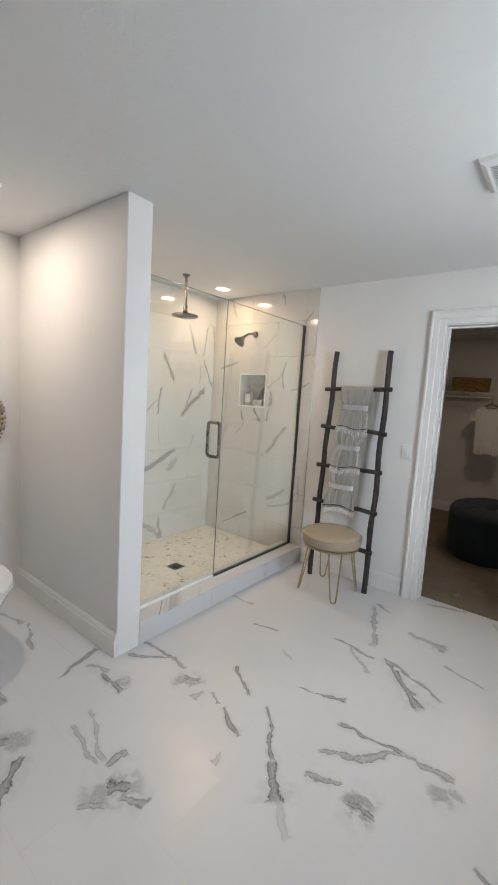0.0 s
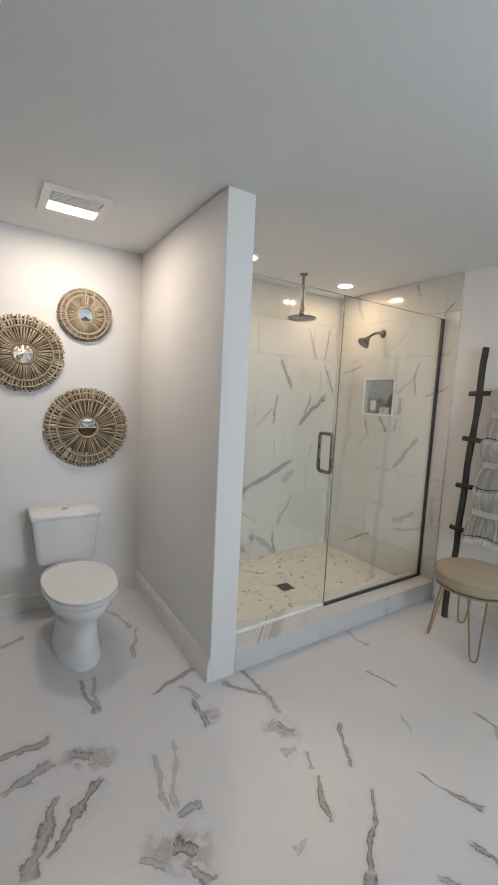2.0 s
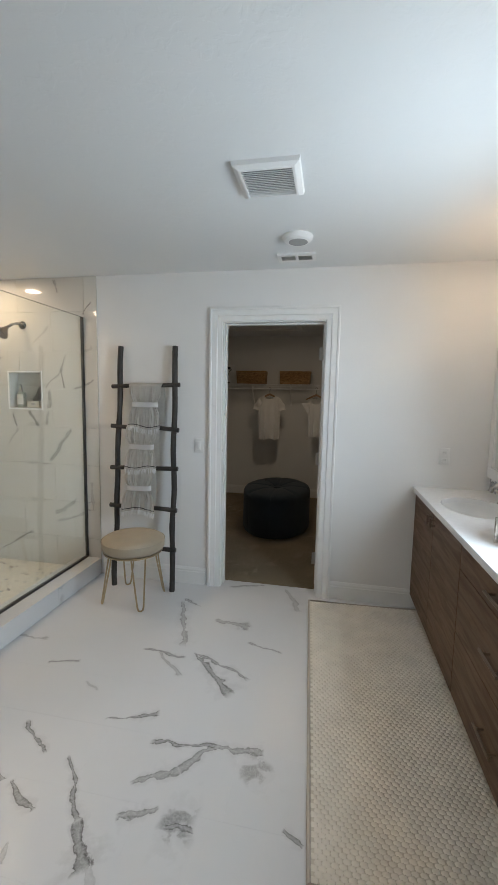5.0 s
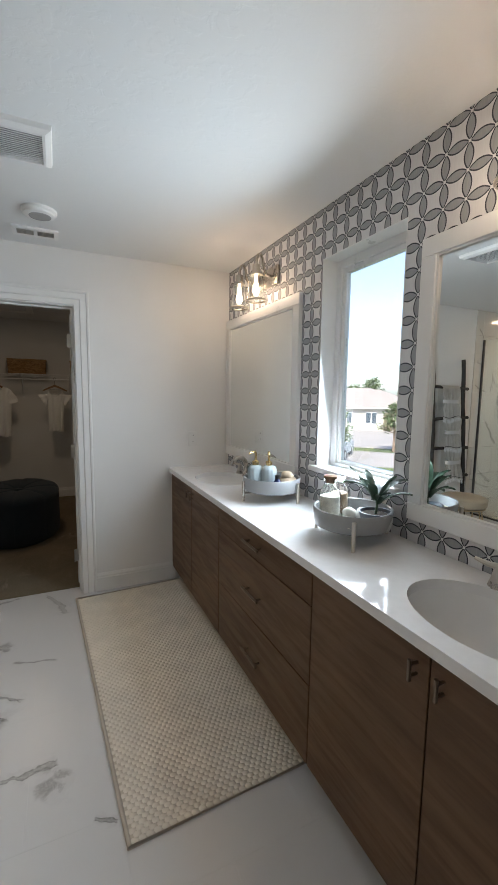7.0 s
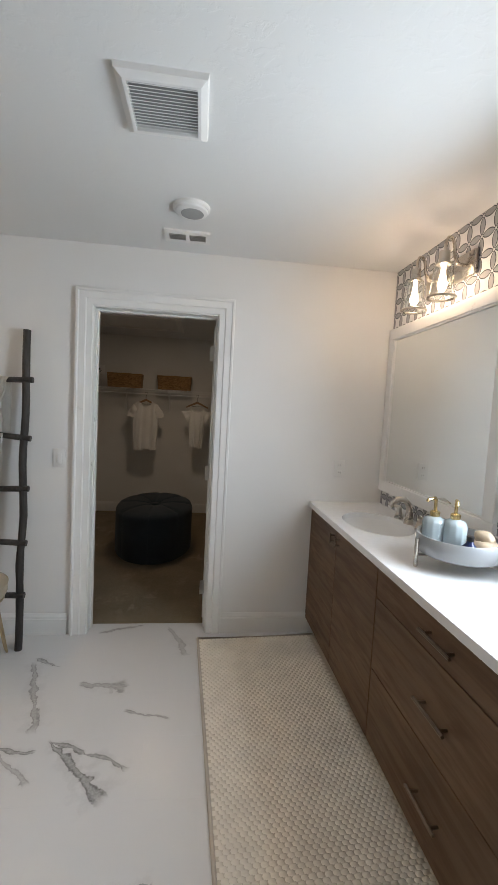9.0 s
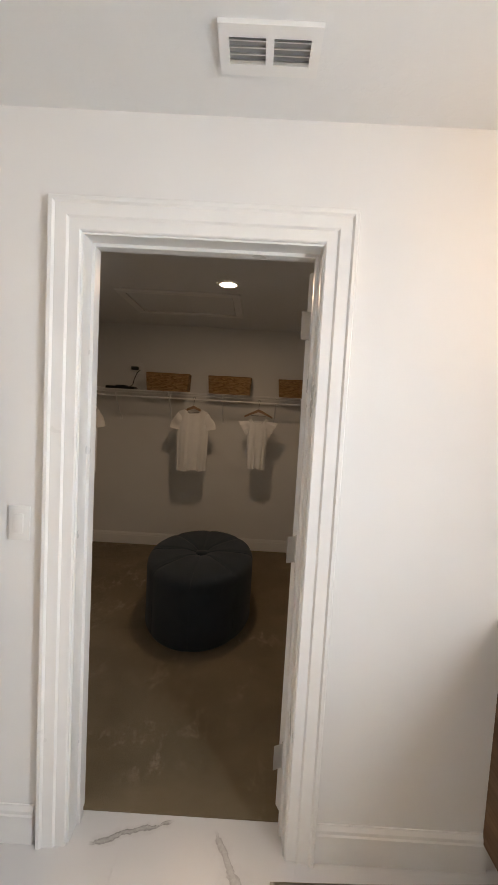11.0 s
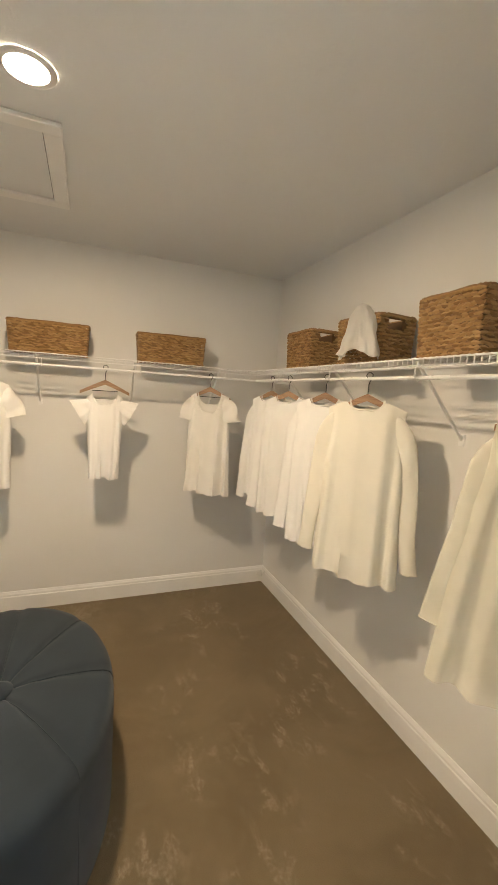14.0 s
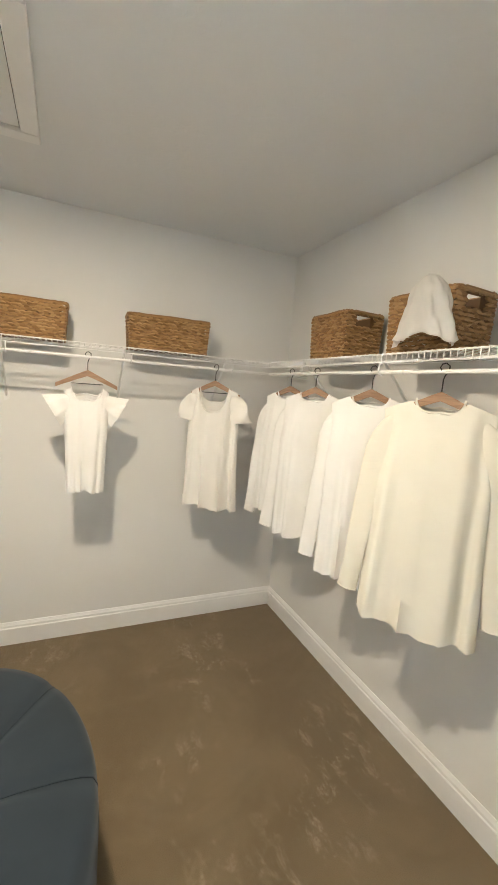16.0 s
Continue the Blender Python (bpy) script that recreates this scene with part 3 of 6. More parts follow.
def setting(name, bm, material, label, category, smooth=None):
    return tagged(link_mesh(name, bm, material, smooth), label, category, "", "structure")


# ---- shell ----
H = 2.44
WX, TX, DY, CY0, CY1, SY = 1.765, -2.41, 3.84, 3.98, 7.024, -1.3
CX0, CX1 = -1.41, 1.752
OX0, OX1, OZ = -0.150, 0.602, 2.068

setting("floor_substrate", box(TX - 0.15, WX + 0.16, SY - 0.15, CY0 - 0.02, -0.20, -0.008), "grout", "pale grout bed under the marble tiles", "floor")
setting("closet_floor", box(CX0 - 0.12, CX1 + 0.16, CY0 - 0.02, CY1 + 0.15, -0.20, 0.004), "carpet", "taupe cut-pile carpet with brushed marks", "carpet")
setting("ceiling_bath", box(TX - 0.15, WX + 0.17, SY - 0.15, CY0 - 0.07, H, H + 0.25), "ceiling", "white knockdown-textured bathroom ceiling", "ceiling")
setting("ceiling_closet", box(CX0 - 0.15, CX1 + 0.17, CY0 - 0.07, CY1 + 0.15, H, H + 0.25), "ceiling", "white textured closet ceiling", "ceiling")
setting("wall_south", box(TX, WX, SY - 0.15, SY, -0.01, H), "wall", "plain white painted wall", "wall")
setting("wall_west", box(TX - 0.15, TX, SY - 0.15, CY0, -0.01, H), "wall", "white painted wall behind the toilet", "wall")

# east wall with the window's opening
WY0, WY1, WZ0, WZ1 = 1.980, 2.550, 1.075, 2.185
bm = bmesh.new()
bm_box(bm, WX, WX + 0.15, SY - 0.15, WY0, -0.01, H)
bm_box(bm, WX, WX + 0.15, WY1, CY0 - 0.07, -0.01, H)
bm_box(bm, WX, WX + 0.15, WY0, WY1, -0.01, WZ0)
bm_box(bm, WX, WX + 0.15, WY0, WY1, WZ1, H)
setting("wall_east", bm, "wall", "white wall with the bathroom window", "wall")
bm = bmesh.new()
for a in ((SY, WY0, 0.0, H), (WY1, DY, 0.0, H), (WY0, WY1, 0.0, WZ0), (WY0, WY1, WZ1, H)):
    bm_box(bm, WX - 0.003, WX + 0.001, *a)
setting("wallpaper", bm, "paper", "white wallpaper with grey interlocking petals", "wallpaper")

# wall to the closet with the doorway and the shower niche
NX0, NX1, NZ0, NZ1 = -2.025, -1.711, 1.382, 1.690
bm = bmesh.new()
for a in ((TX, NX0, -0.01, H), (NX1, OX0 - 0.02, -0.01, H), (OX1 + 0.02, WX, -0.01, H), (NX0, NX1, -0.01, NZ0), (NX0, NX1, NZ1, H), (OX0 - 0.02, OX1 + 0.02, OZ + 0.02, H)):
    bm_box(bm, a[0], a[1], DY, CY0, a[2], a[3])
bm_box(bm, NX0, NX1, DY + 0.10, CY0, NZ0, NZ1)
setting("wall_north", bm, "wall", "white wall with the closet doorway", "wall")
setting("closet_wall_north", box(CX0 - 0.12, CX1 + 0.14, CY1, CY1 + 0.14, -0.01, H), "closet_wall", "greige closet wall behind the shelf", "wall")
setting("closet_wall_west", box(CX0 - 0.12, CX0, CY0, CY1, -0.01, H), "closet_wall", "greige closet side wall", "wall")
setting("closet_wall_east", box(CX1, CX1 + 0.14, CY0, CY1, -0.01, H), "closet_wall", "greige closet side wall", "wall")
bm = bmesh.new()
for a in ((CX0, OX0 - 0.02, 0, H), (OX1 + 0.02, CX1, 0, H), (OX0 - 0.02, OX1 + 0.02, OZ + 0.02, H)):
    bm_box(bm, a[0], a[1], CY0 - 0.001, CY0 + 0.003, a[2], a[3])
setting("closet_wall_south", bm, "closet_wall", "greige closet wall beside the doorway", "wall")
PX, PY0, PY1 = -1.195, 1.90, 2.052
setting("wall_partition", box(TX, PX, PY0, PY1, -0.01, H, 0.004), "wall", "white stub wall between toilet and shower", "wall")


# ---- baseboards and door trim ----
def board(name, a, b, out, h=0.135):
    """A moulded skirting board from a to b; out is the way that it faces."""
    bm = bmesh.new()
    prof = [(0, 0), (0.015, 0), (0.015, h - 0.035), (0.011, h - 0.030), (0.011, h - 0.018), (0.006, h - 0.006), (0.004, h), (0, h)]
    ends = []
    for p in (a, b):
        ends.append([bm.verts.new((p[0] + out[0] * d, p[1] + out[1] * d, z)) for d, z in prof])
    n = len(prof)
    for i in range(n):
        bm.faces.new((ends[0][i], ends[0][(i + 1) % n], ends[1][(i + 1) % n], ends[1][i]))
    bm.faces.new(ends[0])
    bm.faces.new(list(reversed(ends[1])))
    return setting(name, bm, "trim", "white moulded baseboard", "baseboard")


board("baseboard_1", (-1.17, DY), (-0.272, DY), (0, -1))
board("baseboard_2", (0.694, DY), (1.30, DY), (0, -1))
board("baseboard_3", (TX, SY), (TX, PY0), (1, 0))
board("baseboard_4", (TX, PY0), (PX, PY0), (0, -1))
board("baseboard_5", (CX0, CY1), (CX1, CY1), (0, -1))
board("baseboard_6", (CX0, CY0), (CX0, CY1), (1, 0))
board("baseboard_7", (CX1, CY0), (CX1, CY1), (-1, 0))
board("baseboard_8", (TX, SY), (WX, SY), (0, 1))


def casing(y, out):
    """The moulded casing about the doorway: three steps, mitred at the corners."""
    bm = bmesh.new()
    prof = [(0.006, 0.0), (0.006, 0.010), (0.010, 0.014), (0.042, 0.014), (0.048, 0.022), (0.084, 0.022), (0.090, 0.030), (0.101, 0.030), (0.104, 0.026), (0.104, 0.0)]
    rows = []
    for w, d in prof:
        rows.append([bm.verts.new((x, y + out * d, z)) for x, z in ((OX0 - w, 0.0), (OX0 - w, OZ + w), (OX1 + w, OZ + w), (OX1 + w, 0.0))])
    n = len(prof)
    for i in range(n):
        a, b = rows[i], rows[(i + 1) % n]
        for k in range(3):
            bm.faces.new((a[k], a[k + 1], b[k + 1], b[k]))
    for k in (0, 3):
        bm.faces.new([r[k] for r in rows])
    return bm


door_trim = setting("door_casing_1", casing(DY, -1), "trim", "white stepped casing about the closet doorway", "door casing")
setting("door_casing_2", casing(CY0 + 0.003, 1), "trim", "white stepped casing on the closet side", "door casing")
bm = bmesh.new()
bm_box(bm, OX0 - 0.018, OX0, DY, CY0, 0, OZ + 0.018)
bm_box(bm, OX1, OX1 + 0.018, DY, CY0, 0, OZ + 0.018)
bm_box(bm, OX0, OX1, DY, CY0, OZ, OZ + 0.018)
for a in ((OX0, OX0 + 0.011, 0, OZ), (OX1 - 0.011, OX1, 0, OZ), (OX0 + 0.011, OX1 - 0.011, OZ - 0.011, OZ)):
    bm_box(bm, a[0], a[1], CY0 - 0.075, CY0 - 0.040, a[2], a[3], 0.001)
setting("door_jamb", bm, "trim", "white door jamb with stop", "door jamb")


# ---- bathroom: window ----
win = thing("window_1", pose(WX, 2.265, WZ0), "white vinyl window with one tall clear pane", "window", "", "structure")
hw, hh = (WY1 - WY0) / 2, WZ1 - WZ0
bm = bmesh.new()
for a in ((-hw, -hw + 0.040, 0.03, hh), (hw - 0.040, hw, 0.03, hh), (-hw + 0.040, hw - 0.040, 0.03, 0.045), (-hw + 0.040, hw - 0.040, hh - 0.045, hh)):
    bm_box(bm, 0.085, 0.145, a[0], a[1], a[2], a[3], 0.004)
part("window_frame", bm, "trim", win)
bm = bmesh.new()
for a in ((-hw + 0.040, -hw + 0.066, 0.045, hh - 0.045), (hw - 0.066, hw - 0.040, 0.045, hh - 0.045), (-hw + 0.066, hw - 0.066, 0.045, 0.062), (-hw + 0.066, hw - 0.066, hh - 0.070, hh - 0.045)):
    bm_box(bm, 0.098, 0.132, a[0], a[1], a[2], a[3], 0.003)
part("sash", bm, "trim", win)
pane = part("pane", box(0.113, 0.117, -hw + 0.066, hw - 0.066, 0.062, hh - 0.070), "window_glass", win, "clear glass")
pane.visible_shadow = False
part("window_sill", box(-0.035, 0.085, -hw - 0.04, hw + 0.04, 0.0, 0.03, 0.006, 2), "quartz", win, "white polished sill")
bm = bmesh.new()
for a in ((-hw + 0.0005, -hw + 0.004, 0.03, hh), (hw - 0.004, hw - 0.0005, 0.03, hh), (-hw + 0.004, hw - 0.004, hh - 0.004, hh - 0.0005)):
    bm_box(bm, -0.004, 0.085, *a)
part("reveal", bm, "trim", win)


# ---- vanity ----
VX, VT = 1.285, 0.872


def cabinet_unit(y0, y1, kind):
    """A base unit with slab doors or three drawers, on a recessed plinth."""
    w = y1 - y0
    c = thing("vanity_cabinet", pose(VX, y0, 0), "brown wood-veneer vanity cabinet with " + ("two slab doors" if kind == "doors" else "three wide drawers"), "cabinet", "vanity cabinets")
    bm = box(0.020, 0.475, 0.0, w, 0.10, 0.695)
    for a in ((0.020, 0.050, 0.018, w - 0.018), (0.020, 0.475, 0.0, 0.018), (0.020, 0.475, w - 0.018, w)):
        bm_box(bm, a[0], a[1], a[2], a[3], 0.695, VT)
    part("body", bm, "walnut", c)
    part("plinth", box(0.145, 0.475, 0.0, w, 0.0, 0.10), "toe", c, "dark recessed plinth")
    g = 0.002
    if kind == "doors":
        for a, b, hy in ((g, w / 2 - g, w / 2 - 0.04), (w / 2 + g, w - g, w / 2 + 0.04)):
            d = part("door", box(0.0, 0.019, a, b, 0.103, VT - 0.004, 0.0015), "walnut", c)
            bm = bmesh.new()
            bm_tube(bm, [(-0.026, hy, 0.775), (-0.026, hy, 0.832)], 0.0055, 8)
            bm_tube(bm, [(0.0, hy, 0.788), (-0.026, hy, 0.788)], 0.0045, 8)
            bm_tube(bm, [(0.0, hy, 0.819), (-0.026, hy, 0.819)], 0.0045, 8)
            part("handle", bm, "bronze_pull", d, "short bronze bar pull")
    else:
        for z0, z1, hz in ((0.732, VT - 0.004, 0.800), (0.423, 0.728, 0.565), (0.103, 0.419, 0.255)):
            d = part("drawer", box(0.0, 0.019, g, w - g, z0, z1, 0.0015), "walnut", c)
            bm = bmesh.new()
            m = w / 2
            bm_tube(bm, [(-0.030, m - 0.085, hz), (-0.030, m + 0.085, hz)], 0.006, 8)
            for s in (-0.06, 0.06):
                bm_tube(bm, [(0.0, m + s, hz), (-0.030, m + s, hz)], 0.005, 8)
            part("handle", bm, "bronze_pull", d, "long bronze bar pull")
    return c


cabinet_unit(2.795, DY, "doors")
cabinet_unit(1.862, 2.793, "drawers")
cabinet_unit(0.84, 1.860, "doors")

SINKS = [(1.508, 3.315), (1.508, 1.345)]
SA, SB = 0.180, 0.245


def counter():
    """The continuous top with an oval cut-out for each basin."""
    bm = bmesh.new()
    x0, x1, z0, z1, n = 1.262, WX - 0.004, VT, 0.905, 48
    ys, done = [0.82, DY - 0.001], []
    spans, y = [], ys[0]
    for cx, cy in sorted(SINKS, key=lambda s: s[1]):
        spans += [("slab", y, cy - 0.30), ("hole", cy - 0.30, cy + 0.30, cx, cy)]
        y = cy + 0.30
    spans.append(("slab", y, ys[1]))
    for s in spans:
        if s[0] == "slab":
            bm_box(bm, x0, x1, s[1], s[2], z0, z1)
            continue
        cx, cy = s[3], s[4]
        loops = []
        for z in (z1, z0):
            inner, outer = [], []
            for i in range(n):
                a = 2 * math.pi * i / n
                c, d = math.cos(a), math.sin(a)
                inner.append(bm.verts.new((cx + SA * c, cy + SB * d, z)))
                k = min((x1 - cx if c > 0 else cx - x0) / max(abs(c), 1e-6), 0.30 / max(abs(d), 1e-6))
                outer.append(bm.verts.new((cx + k * c, cy + k * d, z)))
            for px, py in ((x0, cy - 0.30), (x0, cy + 0.30), (x1, cy - 0.30), (x1, cy + 0.30)):
                near = min(outer, key=lambda v: (v.co.x - px) ** 2 + (v.co.y - py) ** 2)
                near.co.x, near.co.y = px, py
            loops.append((inner, outer))
        for i in range(n):
            j = (i + 1) % n
            (ti, to), (bi, bo) = loops
            bm.faces.new((ti[i], ti[j], to[j], to[i]))
            bm.faces.new((bi[j], bi[i], bo[i], bo[j]))
            bm.faces.new((ti[j], ti[i], bi[i], bi[j]))
            bm.faces.new((to[i], to[j], bo[j], bo[i]))
    return bm


c = thing("vanity_countertop", pose(0, 0, 0), "white polished quartz countertop with two oval cut-outs", "countertop")
part("slab", counter(), "quartz", c, smooth=30)
for cx, cy in SINKS:
    s = thing("sink_basin", pose(cx, cy, VT), "white ceramic oval undermount basin", "sink", "vanity basins")
    prof = [(1.06, 0.0), (1.0, 0.0), (0.985, -0.02), (0.93, -0.07), (0.78, -0.115), (0.45, -0.14), (0.10, -0.145), (0.0001, -0.145)]
    back = [(0.0001, -0.16), (0.10, -0.16), (0.48, -0.155), (0.82, -0.13), (0.97, -0.08), (1.03, -0.02), (1.06, -0.015)]
    part("bowl", lathe(prof + back, 0, 0, 40, SA + 0.004, SB + 0.004, cap=False), "ceramic", s, smooth=60)
    part("drain", lathe([(0.0001, -0.144), (0.024, -0.144), (0.026, -0.141), (0.015, -0.139), (0.0001, -0.138)], 0, 0, 20, cap=False), "chrome", s, "round chrome drain")
    f = thing("faucet", pose(WX - 0.075, cy, 0.905), "brushed nickel widespread faucet with two levers", "faucet", "vanity faucets")
    pts = [(0, 0, 0.035), (0, 0, 0.075), (-0.01, 0, 0.11), (-0.035, 0, 0.135), (-0.07, 0, 0.137), (-0.10, 0, 0.118), (-0.115, 0, 0.095)]
    bm = tube(pts, [0.022, 0.018, 0.0165, 0.016, 0.016, 0.015, 0.014], 12)
    bm_lathe(bm, [(0.030, 0.0), (0.030, 0.008), (0.024, 0.025), (0.021, 0.045)], 0, 0, 6)
    part("spout", bm, "nickel", f)
    for sgn in (-1, 1):
        bm = lathe([(0.028, 0.0), (0.028, 0.006), (0.020, 0.030), (0.015, 0.055), (0.017, 0.062), (0.010, 0.072)], 0, sgn * 0.115, 6)
        bm_tube(bm, [(0, sgn * 0.115, 0.066), (-0.02, sgn * 0.14, 0.070), (-0.03, sgn * 0.175, 0.078)], [0.011, 0.009, 0.006], 8)
        part("lever", bm, "nickel", f)


# ---- framed mirrors and vanity lights ----
def framed_mirror(y0, y1, z0=1.000, z1=2.062):
    w = y1 - y0
    m = thing("framed_mirror", pose(WX - 0.003, y0, z0), "large rectangular mirror in a flat white frame", "mirror", "vanity mirrors")
    h, f = z1 - z0, 0.068
    bm = bmesh.new()
    for a in ((0, w, 0, f), (0, w, h - f, h), (0, f, f, h - f), (w - f, w, f, h - f)):
        bm_box(bm, -0.026, 0.0, a[0], a[1], a[2], a[3], 0.003)
    part("frame", bm, "trim", m)
    bm = bmesh.new()
    for a in ((f, w - f, f, f + 0.008), (f, w - f, h - f - 0.008, h - f), (f, f + 0.008, f + 0.008, h - f - 0.008), (w - f - 0.008, w - f, f + 0.008, h - f - 0.008)):
        bm_box(bm, -0.020, -0.006, a[0], a[1], a[2], a[3])
    part("inner_bead", bm, "plastic", m)
    part("mirror_glass", box(-0.010, -0.004, f, w - f, f, h - f), "mirror", m, "clear mirror glass")


framed_mirror(2.735, 3.832)
framed_mirror(0.783, 1.880)

for yc in (3.22, 1.325):
    l = thing("vanity_light", pose(WX - 0.003, yc, 2.14), "two-light nickel wall lamp with clear glass shades", "wall lamp", "vanity lights")
    part("backplate", box(-0.022, 0.0, -0.205, 0.205, 0.03, 0.145, 0.004, 2), "nickel", l)
    for s in (-0.13, 0.13):
        pts = [(-0.022, s, 0.09), (-0.055, s, 0.095), (-0.072, s, 0.13), (-0.080, s, 0.185), (-0.094, s, 0.213), (-0.112, s, 0.212), (-0.122, s, 0.190), (-0.125, s, 0.140)]
        part("arm", tube(pts, 0.008, 8), "nickel", l)
        part("socket", lathe([(0.012, 0.150), (0.024, 0.145), (0.026, 0.095), (0.034, 0.090), (0.034, 0.082), (0.020, 0.082)], -0.125, s, 20), "nickel", l)
        sh = part("shade", lathe([(0.042, 0.082), (0.046, 0.04), (0.053, -0.03), (0.060, -0.075), (0.0575, -0.075), (0.0505, -0.03), (0.0435, 0.04), (0.040, 0.080)], -0.125, s, 28, cap=False), "glass", l, "clear tapered glass", 60)
        sh.visible_shadow = False
        bm = bmesh.new()
        ring = [(-0.125 + 0.064 * math.cos(i * math.pi / 12), s + 0.064 * math.sin(i * math.pi / 12), -0.070) for i in range(24)]
        bm_tube(bm, ring, 0.006, 8, True)
        part("ring", bm, "nickel", sh)
        b = part("bulb", lathe([(0.0001, -0.045), (0.012, -0.040), (0.020, -0.020), (0.019, 0.005), (0.012, 0.040), (0.010, 0.080), (0.0001, 0.080)], -0.125, s, 16, cap=False), "bulb_glow", l, "glowing filament bulb")
        b.visible_shadow = False


# ---- trays and what stands in them ----
def tray(x, y, feet, r=0.156):
    t = thing("footed_tray", pose(x, y, 0.905), "round pale grey ceramic tray on three metal feet", "tray", "countertop trays")
    part("dish", lathe([(0.0001, 0.050), (r - 0.02, 0.050), (r - 0.004, 0.058), (r, 0.075), (r + 0.004, 0.125), (r + 0.001, 0.129), (r - 0.008, 0.127), (r - 0.013, 0.080), (r - 0.020, 0.066), (0.0001, 0.064)], 0, 0, 48, cap=False), "stone_tray", t, smooth=50)
    for a in feet:
        c, s = math.cos(radians(a)), math.sin(radians(a))
        bm = tube([((r + 0.014) * c, (r + 0.014) * s, 0.0), ((r + 0.014) * c, (r + 0.014) * s, 0.112)], 0.0085, 10)
        bm_tube(bm, [((r - 0.03) * c, (r - 0.03) * s, 0.046), ((r + 0.014) * c, (r + 0.014) * s, 0.046)], 0.006, 8)
        part("foot", bm, "nickel", t, "brushed metal foot")
    return t


TA, TB = (1.566, 2.000), (1.555, 2.680)
tray(*TA, (233, 113, 353))
tray(*TB, (178, 298, 58))
M["salt"] = plain("pale_bath_salt", (0.62, 0.60, 0.52), 0.8, var=0.12, scale=60, bump=0.4, grain=300)
M["brown_salt"] = plain("brown_bath_salt", (0.33, 0.23, 0.15), 0.8, var=0.2, scale=60, bump=0.4, grain=300)
M["cork"] = plain("brown_cork", (0.28, 0.16, 0.09), 0.8, var=0.15, scale=40)
M["frost"] = plain("ribbed_pale_blue_glass", (0.50, 0.58, 0.60), 0.2, var=0.05, Transmission_Weight=0.35)
M["cobalt"] = plain("dark_blue_glass", (0.02, 0.03, 0.09), 0.08, var=0.1)
M["soap"] = plain("cream_soap", (0.70, 0.66, 0.58), 0.5, var=0.05, scale=12)
M["driftwood"] = plain("tan_seashell", (0.50, 0.39, 0.28), 0.5, var=0.25, scale=14, bump=0.3)
M["pot"] = plain("dark_blue_grey_pot", (0.10, 0.12, 0.15), 0.35, var=0.15)
M["earth"] = plain("dark_potting_soil", (0.05, 0.035, 0.025), 0.95, var=0.3, bump=0.6, dist=0.01)
M["leaf"] = plain("dark_green_leaf", (0.045, 0.095, 0.055), 0.35, var=0.25, scale=10)

TZ = 0.905 + 0.065


def jar(x, y, r, h, fill, lid):
    j = thing("bath_salt_jar", pose(x, y, TZ), "clear glass jar of bath salt with a cork stopper" if lid else "clear open-necked glass jar of brown salt", "jar", "salt jars")
    out = [(0.0001, 0.0), (r * 0.92, 0.0), (r, 0.008), (r, h * 0.62), (r * 0.88, h * 0.74), (r * 0.5, h * 0.82), (r * 0.46, h * 0.93), (r * 0.6, h * 0.97), (r * 0.6, h)]
    g = part("glass_body", lathe(out + [(r * 0.42, h), (r * 0.40, h * 0.82), (r * 0.82, h * 0.72), (r * 0.93, h * 0.6), (r * 0.93, 0.010), (0.0001, 0.006)], 0, 0, 28, cap=False), "glass", j, smooth=60)
    g.visible_shadow = False
    part("filling", lathe([(0.0001, 0.011), (r * 0.91, 0.012), (r * 0.91, h * 0.58), (r * 0.5, h * 0.62), (0.0001, h * 0.61)], 0, 0, 24, cap=False), fill, j, smooth=50)
    if lid:
        part("stopper", lathe([(r * 0.40, h * 0.90), (r * 0.41, h), (r * 0.60, h * 1.002), (r * 0.62, h * 1.07), (r * 0.5, h * 1.09)], 0, 0, 20), "cork", j, "brown cork stopper")


jar(TA[0] - 0.06, TA[1] + 0.075, 0.045, 0.170, "salt", True)
jar(TA[0] + 0.02, TA[1] + 0.115, 0.040, 0.165, "brown_salt", False)


def pebble(name, x, y, z, sx, sy, sz, mat, label, cat, seed, n=14):
    bm = bmesh.new()
    bmesh.ops.create_icosphere(bm, subdivisions=3, radius=1.0)
    for v in bm.verts:
        k = 1 + 0.14 * noise.noise(v.co * 1.6 + Vector((seed, seed * 2, 0)))
        v.co = Vector((v.co.x * sx * k, v.co.y * sy * k, (v.co.z * k + 1.0) * sz))
    ob = link_mesh(name, bm, mat, 60)
    ob.matrix_basis = pose(x, y, z, 0, 0, seed * 40)
    return tagged(ob, label, cat)


pebble("soap_bar", TA[0] - 0.085, TA[1] - 0.055, TZ, 0.050, 0.075, 0.016, "soap", "oval cream soap bar lying in a tray", "soap", 0.3)
pebble("bath_bomb", TA[0] + 0.01, TA[1] + 0.03, TZ, 0.030, 0.032, 0.026, "soap", "round pale bath bomb in a tray", "bath bomb", 1.7)
pebble("bath_bomb", TA[0] + 0.055, TA[1] - 0.005, TZ, 0.034, 0.040, 0.028, "white_cloth", "round white bath bomb in a tray", "bath bomb", 3.1)

